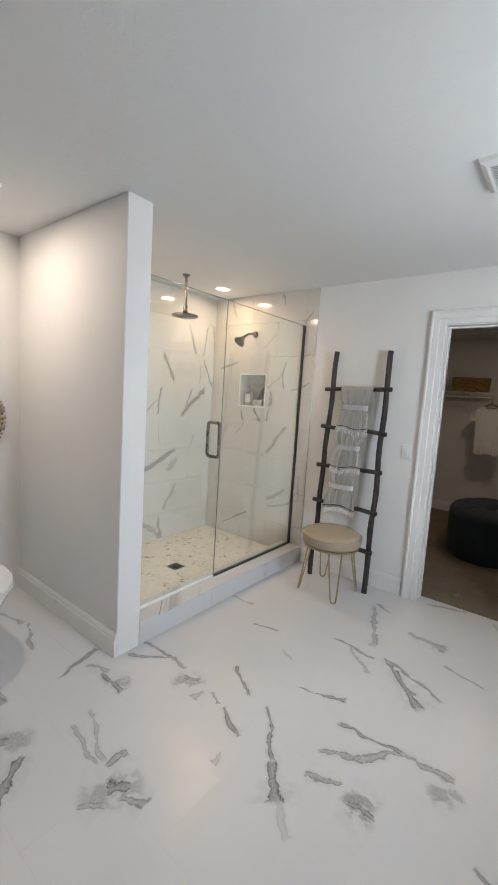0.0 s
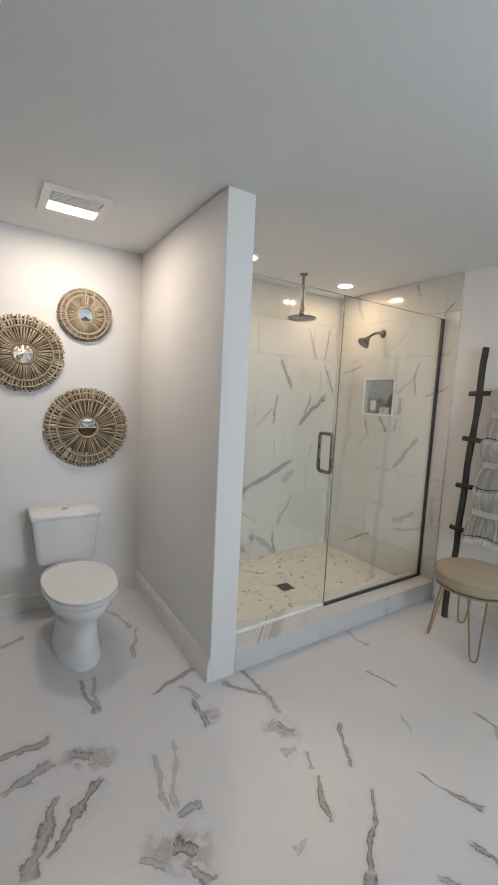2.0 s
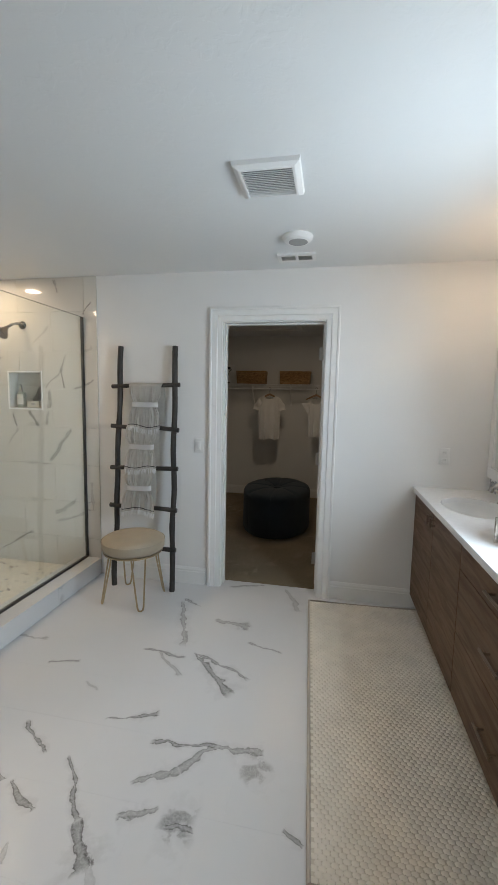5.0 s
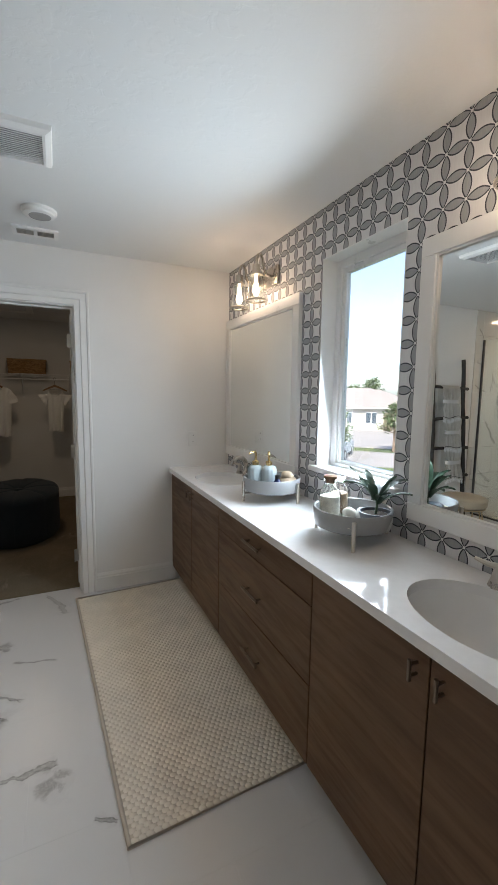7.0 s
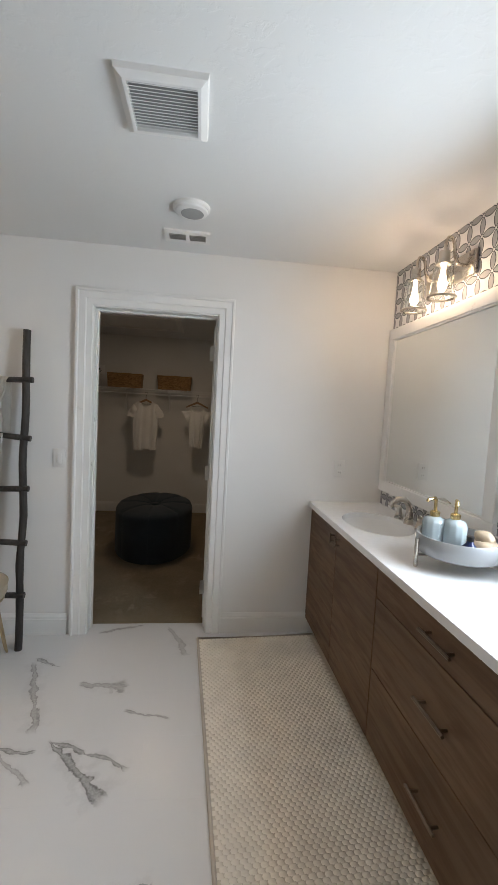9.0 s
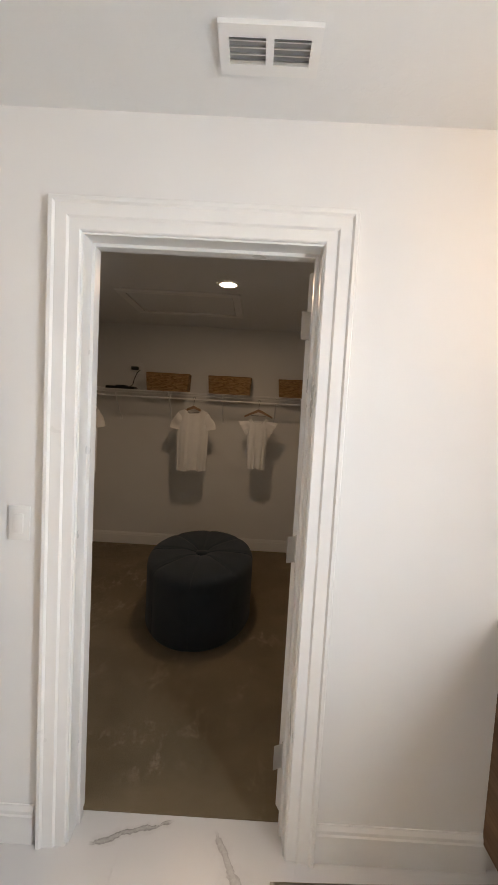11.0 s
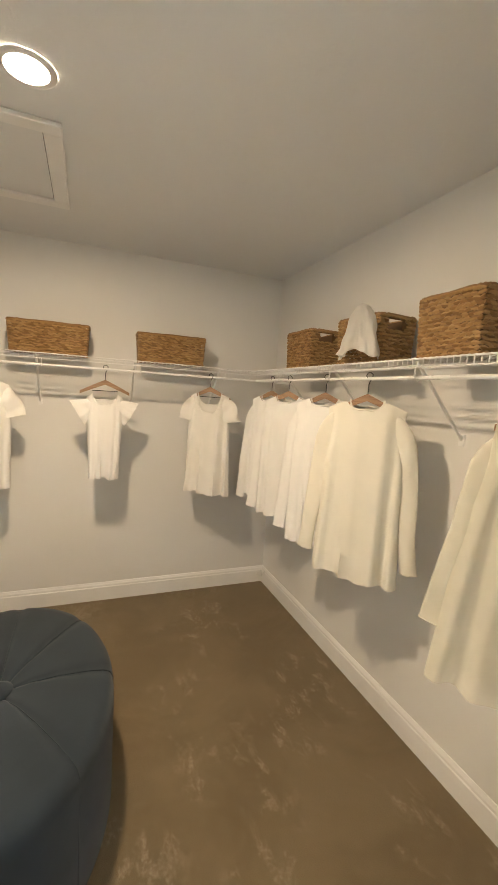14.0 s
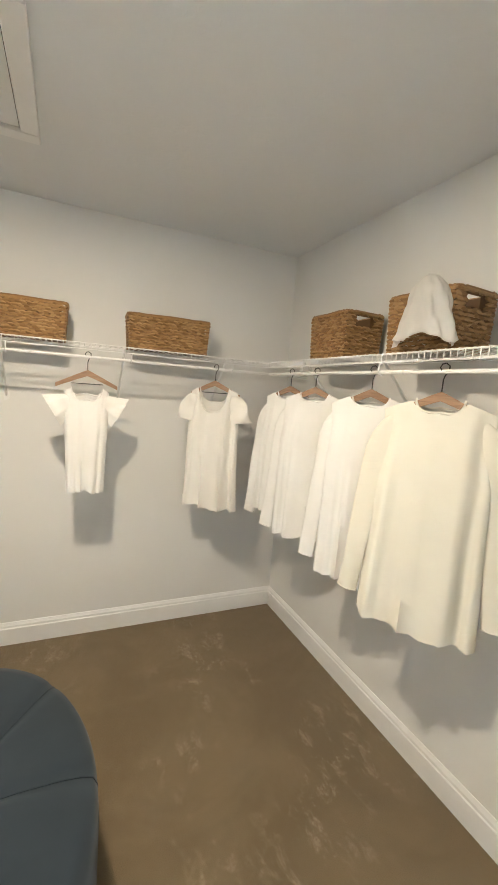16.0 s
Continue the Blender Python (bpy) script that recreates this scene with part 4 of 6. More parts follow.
# potted plant
pl = thing("potted_plant", pose(TA[0] + 0.045, TA[1] - 0.085, TZ), "small dark-leaved plant in a blue-grey pot", "plant")
part("pot", lathe([(0.0001, 0.0), (0.045, 0.0), (0.055, 0.015), (0.064, 0.055), (0.066, 0.062), (0.060, 0.062), (0.056, 0.050), (0.0001, 0.048)], 0, 0, 32, cap=False), "pot", pl, smooth=50)
part("soil", lathe([(0.0001, 0.052), (0.054, 0.050), (0.056, 0.046), (0.0001, 0.044)], 0, 0, 24, cap=False), "earth", pl, "dark soil")
bm = bmesh.new()
bm_tube(bm, [(0, 0, 0.045), (0.004, -0.002, 0.085), (0.0, 0.003, 0.125)], [0.006, 0.005, 0.004], 8)
part("stem", bm, "leaf", pl)
rnd = random.Random(5)
for i in range(17):
    a, rise = i * 2.399, 0.09 + 0.010 * (i % 5)
    length, wid = rnd.uniform(0.095, 0.150), rnd.uniform(0.013, 0.019)
    lift = rnd.uniform(0.7, 1.5)
    bm = bmesh.new()
    rows = []
    for k in range(8):
        t = k / 7
        w = wid * (math.sin(math.pi * min(1, t * 0.92 + 0.06)) ** 0.8)
        out = 0.012 + length * t * math.cos(lift * 0.6)
        z = rise + length * (lift * t - 0.55 * t * t)
        row = []
        for s, dz in ((-1, 0.006), (0, 0.0), (1, 0.006)):
            row.append(bm.verts.new((out * math.cos(a) - s * w * math.sin(a), out * math.sin(a) + s * w * math.cos(a), z + dz)))
        rows.append(row)
    for p, q in zip(rows, rows[1:]):
        for s in (0, 1):
            bm.faces.new((p[s], p[s + 1], q[s + 1], q[s]))
    bmesh.ops.solidify(bm, geom=bm.faces[:], thickness=0.0012)
    part("leaf", bm, "leaf", pl, smooth=60)

# soap dispensers
for i, (dx, dy) in enumerate(((-0.075, 0.055), (-0.015, 0.01))):
    d = thing("soap_dispenser", pose(TB[0] + dx, TB[1] + dy, TZ, 0, 0, 200 + 40 * i) @ Matrix.Scale(1.28, 4), "ribbed pale blue glass soap dispenser with brass pump", "soap dispenser", "soap dispensers")
    bm = bmesh.new()
    n, prof = 48, [(0.0001, 0.0), (0.032, 0.0), (0.035, 0.006), (0.035, 0.078), (0.030, 0.092), (0.014, 0.098), (0.0001, 0.099)]
    bm_lathe(bm, prof, 0, 0, n, cap=False)
    for v in bm.verts:
        a = math.atan2(v.co.y, v.co.x)
        if 0.005 < v.co.z < 0.085:
            k = 1 + 0.03 * math.sin(12 * a + v.co.z * 90)
            v.co.x *= k
            v.co.y *= k
    part("bottle", bm, "frost", d, smooth=60)
    part("collar", lathe([(0.014, 0.097), (0.015, 0.112), (0.010, 0.116)], 0, 0, 20), "brass", d)
    part("pump", tube([(0, 0, 0.112), (0, 0, 0.150), (0.004, 0, 0.155), (0.035, 0, 0.153), (0.040, 0, 0.146)], [0.005, 0.005, 0.006, 0.005, 0.004], 10), "brass", d, "polished brass pump")
b = thing("small_bottle", pose(TB[0] - 0.005, TB[1] - 0.075, TZ), "small round dark blue glass bottle", "bottle")
part("bottle_body", lathe([(0.0001, 0.0), (0.022, 0.0), (0.030, 0.015), (0.028, 0.040), (0.014, 0.055), (0.011, 0.066), (0.0001, 0.066)], 0, 0, 24, cap=False), "cobalt", b, smooth=60)
part("cap", lathe([(0.013, 0.064), (0.014, 0.082), (0.010, 0.085)], 0, 0, 18), "black", b)
for i, (dx, dy, s) in enumerate(((0.062, -0.080, 1.15), (0.045, -0.015, 1.0), (0.108, -0.030, 1.05), (0.070, -0.050, 0.95))):
    pebble("seashell", TB[0] + dx, TB[1] + dy, TZ + (0.0 if i < 3 else 0.045), 0.032 * s, 0.045 * s, 0.028 * s, "driftwood", "tan speckled seashell lying in a tray", "seashell", 1.3 + 1.1 * i)

# ---- wall plates ----
p = thing("outlet", pose(1.455, DY - 0.002, 1.130), "white duplex outlet with cover plate", "outlet")
part("plate", box(-0.036, 0.036, -0.006, 0, -0.058, 0.058, 0.003, 2), "plastic", p)
for z in (-0.026, 0.026):
    o = part("receptacle", box(-0.017, 0.017, -0.009, -0.006, z - 0.015, z + 0.015, 0.002), "plastic", p)
    bm = bmesh.new()
    bm_box(bm, -0.008, -0.006, -0.0095, -0.0085, z - 0.004, z + 0.006)
    bm_box(bm, 0.006, 0.008, -0.0095, -0.0085, z - 0.004, z + 0.006)
    part("slots", bm, "shade_dark", o)
p = thing("light_switch", pose(-0.338, DY - 0.002, 1.132), "white rocker light switch", "switch")
part("plate", box(-0.036, 0.036, -0.006, 0, -0.058, 0.058, 0.003, 2), "plastic", p)
part("rocker", box(-0.016, 0.016, -0.011, -0.006, -0.033, 0.033, 0.003, 2), "plastic", p)

# ---- ceiling fittings ----
v = thing("exhaust_fan", pose(0.366, 2.605, H), "white plastic ceiling exhaust fan grille", "ceiling vent")
bm = bmesh.new()
s0, s1, s2 = 0.138, 0.114, 0.104
for i, (r, z) in enumerate(((s0, 0.0), (s0 - 0.004, -0.016), (s1, -0.026), (s2, -0.026), (s2, -0.004))):
    ring = [bm.verts.new((x * r, y * r * 1.03, z)) for x, y in ((-1, -1), (1, -1), (1, 1), (-1, 1))]
    if i:
        for a in range(4):
            bm.faces.new((last[a], last[(a + 1) % 4], ring[(a + 1) % 4], ring[a]))
    last = ring
part("frame", bm, "plastic", v, smooth=25)
# flat sheet; the shade behind the slats is put into its grey
part("backing", box(-s2, s2, -s2 * 1.03, s2 * 1.03, -0.006, -0.001), "vent_back", v, "grey sheet standing for the shaded opening")
for i in range(15):
    y = -s2 + (i + 0.5) * 2 * s2 / 15
    bm = box(-s2, s2, -0.0058, 0.0058, -0.0012, 0.0012)
    bmesh.ops.rotate(bm, verts=bm.verts[:], cent=(0, 0, 0), matrix=Matrix.Rotation(radians(35), 3, "X"))
    bmesh.ops.translate(bm, verts=bm.verts[:], vec=(0, y, -0.021))
    part("slat", bm, "plastic", v)
d = thing("smoke_detector", pose(0.434, 3.262, H), "round white smoke detector on the ceiling", "smoke detector")
part("base", lathe([(0.088, 0.0), (0.088, -0.012), (0.082, -0.018)], 0, 0, 36), "plastic", d)
part("cover", lathe([(0.080, -0.016), (0.076, -0.026), (0.066, -0.031), (0.055, -0.032)], 0, 0, 36), "plastic", d)
part("sensor_face", lathe([(0.055, -0.031), (0.054, -0.0335), (0.030, -0.034)], 0.004, 0, 28), "vent_back", d, "pale grey sensor face")
r = thing("air_register", pose(0.404, 3.595, H), "white two-slot ceiling air register", "air vent")
bm = bmesh.new()
for a in ((-0.125, 0.125, -0.072, -0.038), (-0.125, 0.125, 0.038, 0.072), (-0.125, -0.100, -0.038, 0.038), (0.100, 0.125, -0.038, 0.038), (-0.010, 0.010, -0.038, 0.038)):
    bm_box(bm, a[0], a[1], a[2], a[3], -0.012, 0.0)
part("frame", bm, "plastic", r)
# closed sheet whose grey colour stands in for the duct's shade
part("backing", box(-0.100, 0.100, -0.038, 0.038, -0.003, -0.001), "vent_back", r, "grey sheet standing for the shaded duct")
for x0 in (-0.100, 0.010):
    for i in range(4):
        bm = box(0, 0.090, -0.009, 0.009, -0.001, 0.001)
        bmesh.ops.rotate(bm, verts=bm.verts[:], cent=(0, 0, 0), matrix=Matrix.Rotation(radians(50), 3, "X"))
        bmesh.ops.translate(bm, verts=bm.verts[:], vec=(x0, -0.028 + i * 0.019, -0.009))
        part("louver", bm, "steel", r)
f = thing("fan_light", pose(-1.865, 1.365, H), "white ceiling fan with a lit lens", "ceiling light")
bm = bmesh.new()
for a in ((-0.165, 0.165, -0.160, -0.120), (-0.165, 0.165, 0.120, 0.160), (-0.165, -0.120, -0.120, 0.120), (0.120, 0.165, -0.120, 0.120)):
    bm_box(bm, a[0], a[1], a[2], a[3], -0.014, 0.0)
part("frame", bm, "plastic", f)
part("grille", box(-0.015, 0.120, -0.120, 0.120, -0.008, -0.001), "steel", f, "grey recessed grille")
for i in range(7):
    part("slat", box(-0.008 + i * 0.018, -0.003 + i * 0.018, -0.118, 0.118, -0.013, -0.008), "plastic", f)
part("lens", box(-0.115, -0.022, -0.118, 0.118, -0.012, -0.001, 0.003, 2), "fan_glow", f, "glowing frosted lens")


def downlight(x, y):
    d = thing("downlight", pose(x, y, H), "round recessed downlight with a lit lens", "ceiling light", "downlights")
    part("trim_ring", lathe([(0.060, -0.001), (0.060, -0.006), (0.072, -0.008), (0.080, -0.004), (0.080, -0.001)], 0, 0, 36, cap=False), "plastic", d, smooth=50)
    part("lens", lathe([(0.0001, -0.004), (0.061, -0.004), (0.061, -0.001), (0.0001, -0.001)], 0, 0, 36, cap=False), "lamp_glow", d, "glowing lens")


downlight(-2.02, 3.50)
downlight(-1.96, 2.50)
downlight(0.181, 5.494)

# ---- rug ----
rug = thing("bath_runner", pose(0.642, 1.915, 0.0, 0, 0, 2.7), "cream chunky woven runner with taupe edging", "rug")
RW, RL = 0.780, 1.840
part("backing", box(0.012, RW - 0.012, 0.012, RL - 0.012, 0.001, 0.007), "rug_base", rug)
part("binding", tube([(0.006, 0.006, 0.007), (RW - 0.006, 0.006, 0.007), (RW - 0.006, RL - 0.006, 0.007), (0.006, RL - 0.006, 0.007)], 0.009, 8, True), "rug_edge", rug, "taupe corded edge")
nub = [(-0.0142, 0, 0), (-0.0090, -0.0094, 0.002), (0.0090, -0.0094, 0.002), (0.0142, 0, 0), (0.0090, 0.0094, 0.002), (-0.0090, 0.0094, 0.002), (-0.0065, 0, 0.0095), (0.0065, 0, 0.0095)]
nf = [(0, 1, 6), (1, 2, 7, 6), (2, 3, 7), (3, 4, 7), (4, 5, 6, 7), (5, 0, 6)]
vs, fs = [], []
rnd = random.Random(3)
ny, nx = int((RL - 0.03) / 0.0172), int((RW - 0.045) / 0.0268)
for j in range(ny):
    for i in range(nx):
        x = 0.024 + (i + (0.5 if j % 2 else 0.0)) * 0.0268 + rnd.uniform(-0.001, 0.001)
        y = 0.022 + j * 0.0172 + rnd.uniform(-0.001, 0.001)
        k = len(vs)
        q = rnd.uniform(0.98, 1.14)
        vs += [(x + a * q, y + b * q, 0.005 + c * q) for a, b, c in nub]
        fs += [tuple(k + t for t in face) for face in nf]
me = bpy.data.meshes.new("weave")
me.from_pydata(vs, [], fs)
me.materials.append(M["rug"])
me.shade_smooth()
w = new("weave", me)
w.parent = rug
tagged(w, "", "", "", "stuff")


# ---- shower ----
GX, CURB = -1.320, 0.140
sp = thing("shower_pan", pose(0, 0, 0), "cream pebble-chip mosaic shower floor", "shower floor", "", "structure")
SFZ = 0.045
M["pan"] = plain("cream_mosaic_ground", (0.70, 0.645, 0.545), 0.45, var=0.07, scale=30, bump=0.3, grain=90, dist=0.003)
M["chips"] = island("stone_chips", [(0.66, 0.62, 0.55), (0.46, 0.38, 0.30), (0.60, 0.56, 0.50), (0.36, 0.31, 0.27), (0.64, 0.58, 0.49), (0.52, 0.49, 0.46)], 0.35)
part("bed", box(TX + 0.008, GX - 0.09, PY1 + 0.008, DY - 0.016, -0.005, SFZ), "pan", sp)
rnd = random.Random(11)
vs, fs = [], []
for i in range(230):
    cx, cy = rnd.uniform(TX + 0.04, GX - 0.12), rnd.uniform(PY1 + 0.04, DY - 0.05)
    a, n = rnd.uniform(0, 6.28), rnd.choice((4, 5, 6))
    rx, ry = rnd.uniform(0.010, 0.030), rnd.uniform(0.007, 0.015)
    k = len(vs)
    for z, q in ((SFZ - 0.001, 1.0), (SFZ + 0.0018, 0.93)):
        for j in range(n):
            b = 2 * math.pi * j / n
            u, v = rx * q * math.cos(b), ry * q * math.sin(b)
            vs.append((cx + u * math.cos(a) - v * math.sin(a), cy + u * math.sin(a) + v * math.cos(a), z))
    fs.append(tuple(k + n + j for j in range(n)))
    fs += [(k + j, k + (j + 1) % n, k + n + (j + 1) % n, k + n + j) for j in range(n)]
me = bpy.data.meshes.new("chips")
me.from_pydata(vs, [], fs)
me.materials.append(M["chips"])
ch = new("chips", me)
ch.parent = sp
tagged(ch, "", "", "", "stuff")
dr = thing("shower_drain", pose(-1.80, 2.861, SFZ), "square dark metal shower drain", "drain")
part("plate", box(-0.052, 0.052, -0.052, 0.052, 0.0, 0.004, 0.001), "dark_metal", dr)
for i in range(5):
    part("slot", box(-0.040, 0.040, -0.037 + i * 0.018, -0.031 + i * 0.018, 0.0035, 0.0046), "shade_dark", dr)
cb = thing("shower_curb", pose(0, 0, 0), "marble-tiled shower curb", "curb", "", "structure")
y = PY1
while y < DY - 0.02:
    y1 = min(y + 0.61, DY - 0.012)
    part("tile", box(PX - 0.010, PX, y + 0.0008, y1 - 0.0008, 0.001, CURB - 0.010, 0.001), "curb_marble", cb, smooth=None)
    part("tile", box(GX - 0.080, PX + 0.004, y + 0.0008, y1 - 0.0008, CURB - 0.010, CURB, 0.002), "curb_marble", cb, smooth=None)
    part("tile", box(GX - 0.080, GX - 0.070, y + 0.0008, y1 - 0.0008, SFZ, CURB - 0.010, 0.001), "curb_marble", cb, smooth=None)
    y += 0.61
part("core", box(GX - 0.070, PX - 0.010, PY1 + 0.001, DY - 0.014, 0.0, CURB - 0.010), "grout", cb, smooth=None)


def clear(rect, hole):
    """What is left of a rectangle round a rectangular hole, as up to four rectangles."""
    (a0, a1, b0, b1), (h0, h1, k0, k1) = rect, hole
    if h0 >= a1 or h1 <= a0 or k0 >= b1 or k1 <= b0:
        return [rect]
    out = []
    if a0 < h0:
        out.append((a0, h0, b0, b1))
    if a1 > h1:
        out.append((h1, a1, b0, b1))
    m0, m1 = max(a0, h0), min(a1, h1)
    if b0 < k0:
        out.append((m0, m1, b0, k0))
    if b1 > k1:
        out.append((m0, m1, k1, b1))
    return out


def tiled(name, u0, u1, place, hole=(9, 9, 9, 9), shift=0.0, material="wall_marble"):
    """Wall tiles in half bond; place() turns (u0, u1, z0, z1) into a box."""
    root = thing(name, pose(0, 0, 0), "marble-look wall tiles with fine joints in the shower", "wall tiles", "", "structure")
    tw, th, g, z, row = 0.610, 0.3125, 0.0008, SFZ - 0.06, 0
    while z < H - 0.001:
        z1 = min(z + th, H - 0.0005)
        u = u0 - 0.610 + shift - (0.305 if row % 2 else 0.0)
        while u < u1 - 0.001:
            a, b = max(u, u0), min(u + tw, u1)
            if b - a > 0.015:
                bits = clear((a + g, b - g, z + g, z1 - g), hole)
                if bits:
                    bm = bmesh.new()
                    for q in bits:
                        bm_box(bm, *place(*q), 0.0007)
                    part("tile", bm, material, root, smooth=None)
            u += tw
        z, row = z + th, row + 1
    return root


tiled("shower_tiles_back", PY1, DY - 0.010, lambda a, b, c, d: (TX, TX + 0.010, a, b, c, d), shift=0.25, material="back_marble")
tiled("shower_tiles_end", TX + 0.010, PX + 0.002, lambda a, b, c, d: (a, b, DY - 0.010, DY, c, d), (NX0, NX1, NZ0, NZ1), 0.18, "end_marble")
tiled("shower_tiles_partition", TX + 0.010, PX - 0.05, lambda a, b, c, d: (a, b, PY1, PY1 + 0.010, c, d))
nc = thing("shower_niche", pose(NX0, DY - 0.012, NZ0), "recessed marble shower niche with pale edge trim", "niche", "", "structure")
nw, nh = NX1 - NX0, NZ1 - NZ0
part("back_panel", box(0.0, nw, 0.100, 0.110, 0.0, nh), "wall_marble", nc, smooth=None)
bm = bmesh.new()
bm_box(bm, 0, 0.008, 0.0, 0.100, 0, nh)
bm_box(bm, nw - 0.008, nw, 0.0, 0.100, 0, nh)
bm_box(bm, 0.008, nw - 0.008, 0.0, 0.100, 0, 0.010)
bm_box(bm, 0.008, nw - 0.008, 0.0, 0.100, nh - 0.008, nh)
part("lining", bm, "wall_marble", nc, smooth=None)
bm = bmesh.new()
for a in ((-0.006, nw + 0.006, -0.006, 0.004), (-0.006, nw + 0.006, nh - 0.004, nh + 0.006), (-0.006, 0.004, 0.004, nh - 0.004), (nw - 0.004, nw + 0.006, 0.004, nh - 0.004)):
    bm_box(bm, a[0], a[1], -0.004, 0.004, a[2], a[3])
part("edge_trim", bm, "trim", nc, "pale metal edging", smooth=None)
M["lotion"] = plain("pale_green_plastic", (0.34, 0.36, 0.31), 0.3, var=0.05)
M["paper_label"] = plain("off_white_paper_label", (0.74, 0.72, 0.66), 0.7, var=0.04)
b = thing("lotion_bottle", pose(NX0 + 0.085, DY + 0.035, NZ0 + 0.010), "square lotion bottle with a pale label and pump", "bottle")
part("bottle_body", box(-0.033, 0.033, -0.022, 0.022, 0, 0.130, 0.008, 3), "lotion", b)
part("paper_label", box(-0.030, 0.030, -0.0235, -0.0222, 0.025, 0.110), "paper_label", b, "off-white label")
part("pump", tube([(0, 0, 0.128), (0, 0, 0.185), (-0.004, 0, 0.190), (-0.030, 0, 0.187)], [0.007, 0.005, 0.007, 0.005], 10), "chrome", b)
b = thing("soap_box", pose(NX0 + 0.205, DY + 0.035, NZ0 + 0.010), "small cream carton of soap", "soap box")
part("carton", box(-0.055, 0.055, -0.020, 0.020, 0, 0.055, 0.002), "soap", b)
part("paper_label", box(-0.030, 0.030, -0.0212, -0.0203, 0.015, 0.042), "paper_label", b, "plain label")
bm = bmesh.new()
for i in range(3):
    bm_box(bm, -0.018, 0.018, -0.0217, -0.0213, 0.020 + i * 0.007, 0.0225 + i * 0.007)
part("print_bars", bm, "shade_dark", b)

# glass
gl = thing("shower_enclosure", pose(GX, 0, 0), "frameless clear glass shower door and fixed panel", "shower enclosure")
YM, GT = 2.800, 2.125
d = part("door", box(-0.005, 0.005, PY1 + 0.016, YM - 0.002, CURB + 0.012, GT, 0.001), "tint_glass", gl, "clear hinged glass door", None)
d.visible_shadow = False
q = part("fixed_panel", box(-0.005, 0.005, YM + 0.002, DY - 0.016, CURB + 0.006, GT, 0.001), "tint_glass", gl, "clear fixed glass panel", None)
q.visible_shadow = False
M["seam"] = plain("grey_green_glass_edge", (0.22, 0.25, 0.235), 0.25)
part("top_edge", box(-0.0055, 0.0055, PY1 + 0.016, DY - 0.016, GT, GT + 0.0015), "seam", gl, "grey-green polished glass edge", None)
part("seam", box(-0.0055, 0.0055, YM - 0.0012, YM + 0.0012, CURB + 0.01, GT), "seam", gl, "dark joint between the panes", None)
part("wall_channel", box(-0.012, 0.012, DY - 0.028, DY - 0.011, CURB, GT), "dark_metal", gl, "dark metal channel", None)
part("bottom_channel", box(-0.012, 0.012, YM, DY - 0.028, CURB, CURB + 0.016), "dark_metal", gl, "dark metal channel", None)
part("door_sweep", box(-0.010, 0.010, PY1 + 0.012, YM - 0.004, CURB + 0.001, CURB + 0.013), "trim", gl, "pale threshold strip", None)
hy = YM - 0.075
for s in (-1, 1):
    pts = []
    for k in range(5):
        a = radians(90 * k / 4)
        pts.append((s * (0.035 + 0.022 * math.sin(a)), hy, 1.285 - 0.022 + 0.022 * math.cos(a)))
    low = [(x, y, 2 * 1.165 - z) for x, y, z in reversed(pts)]
    part("handle", tube([(s * 0.005, hy, 1.285)] + pts + low + [(s * 0.005, hy, 1.045)], 0.0115, 10), "dark_nickel", gl, "brushed nickel pull handle")

sh = thing("rain_shower_head", pose(-2.00, 3.03, H), "round brushed-nickel rain head on a ceiling pipe", "shower head")
part("flange", lathe([(0.032, 0.0), (0.032, -0.006), (0.022, -0.014), (0.012, -0.018)], 0, 0, 28), "dark_nickel", sh)
part("pipe", lathe([(0.011, -0.012), (0.011, -0.265)], 0, 0, 16), "dark_nickel", sh)
part("collar", lathe([(0.014, -0.245), (0.019, -0.250), (0.020, -0.295), (0.026, -0.305), (0.034, -0.318)], 0, 0, 24), "dark_nickel", sh)
part("head", lathe([(0.030, -0.312), (0.095, -0.320), (0.110, -0.326), (0.110, -0.336), (0.100, -0.339)], 0, 0, 40), "dark_nickel", sh)
bm = bmesh.new()
for ring in range(1, 5):
    for i in range(6 * ring):
        a = 2 * math.pi * i / (6 * ring)
        bm_lathe(bm, [(0.003, -0.338), (0.0025, -0.3425)], ring * 0.022 * math.cos(a), ring * 0.022 * math.sin(a), 6)
part("nozzles", bm, "dark_metal", sh, "grey rubber nozzles", None)
sh = thing("wall_shower_head", pose(-1.870, DY - 0.010, 2.070), "brushed nickel shower head on a short wall arm", "shower head")
bm = bmesh.new()
bm_lathe(bm, [(0.032, 0.0), (0.032, 0.005), (0.020, 0.014), (0.011, 0.020)], 0, 0, 24)
bmesh.ops.rotate(bm, verts=bm.verts[:], cent=(0, 0, 0), matrix=Matrix.Rotation(radians(90), 3, "X"))
part("flange", bm, "dark_nickel", sh)
part("arm", tube([(0, 0, 0), (0, -0.06, 0.004), (-0.01, -0.10, -0.008), (-0.025, -0.135, -0.035)], 0.0115, 10), "dark_nickel", sh)
bm = bmesh.new()
bm_lathe(bm, [(0.012, 0.0), (0.018, -0.012), (0.026, -0.030), (0.052, -0.066), (0.056, -0.078), (0.050, -0.084)], 0, 0, 10)
bmesh.ops.rotate(bm, verts=bm.verts[:], cent=(0, 0, 0), matrix=Matrix.Rotation(radians(-42), 3, "X") @ Matrix.Rotation(radians(12), 3, "Y"))
bmesh.ops.translate(bm, verts=bm.verts[:], vec=(-0.027, -0.138, -0.038))
part("head", bm, "dark_nickel", sh, "faceted bell head", 30)


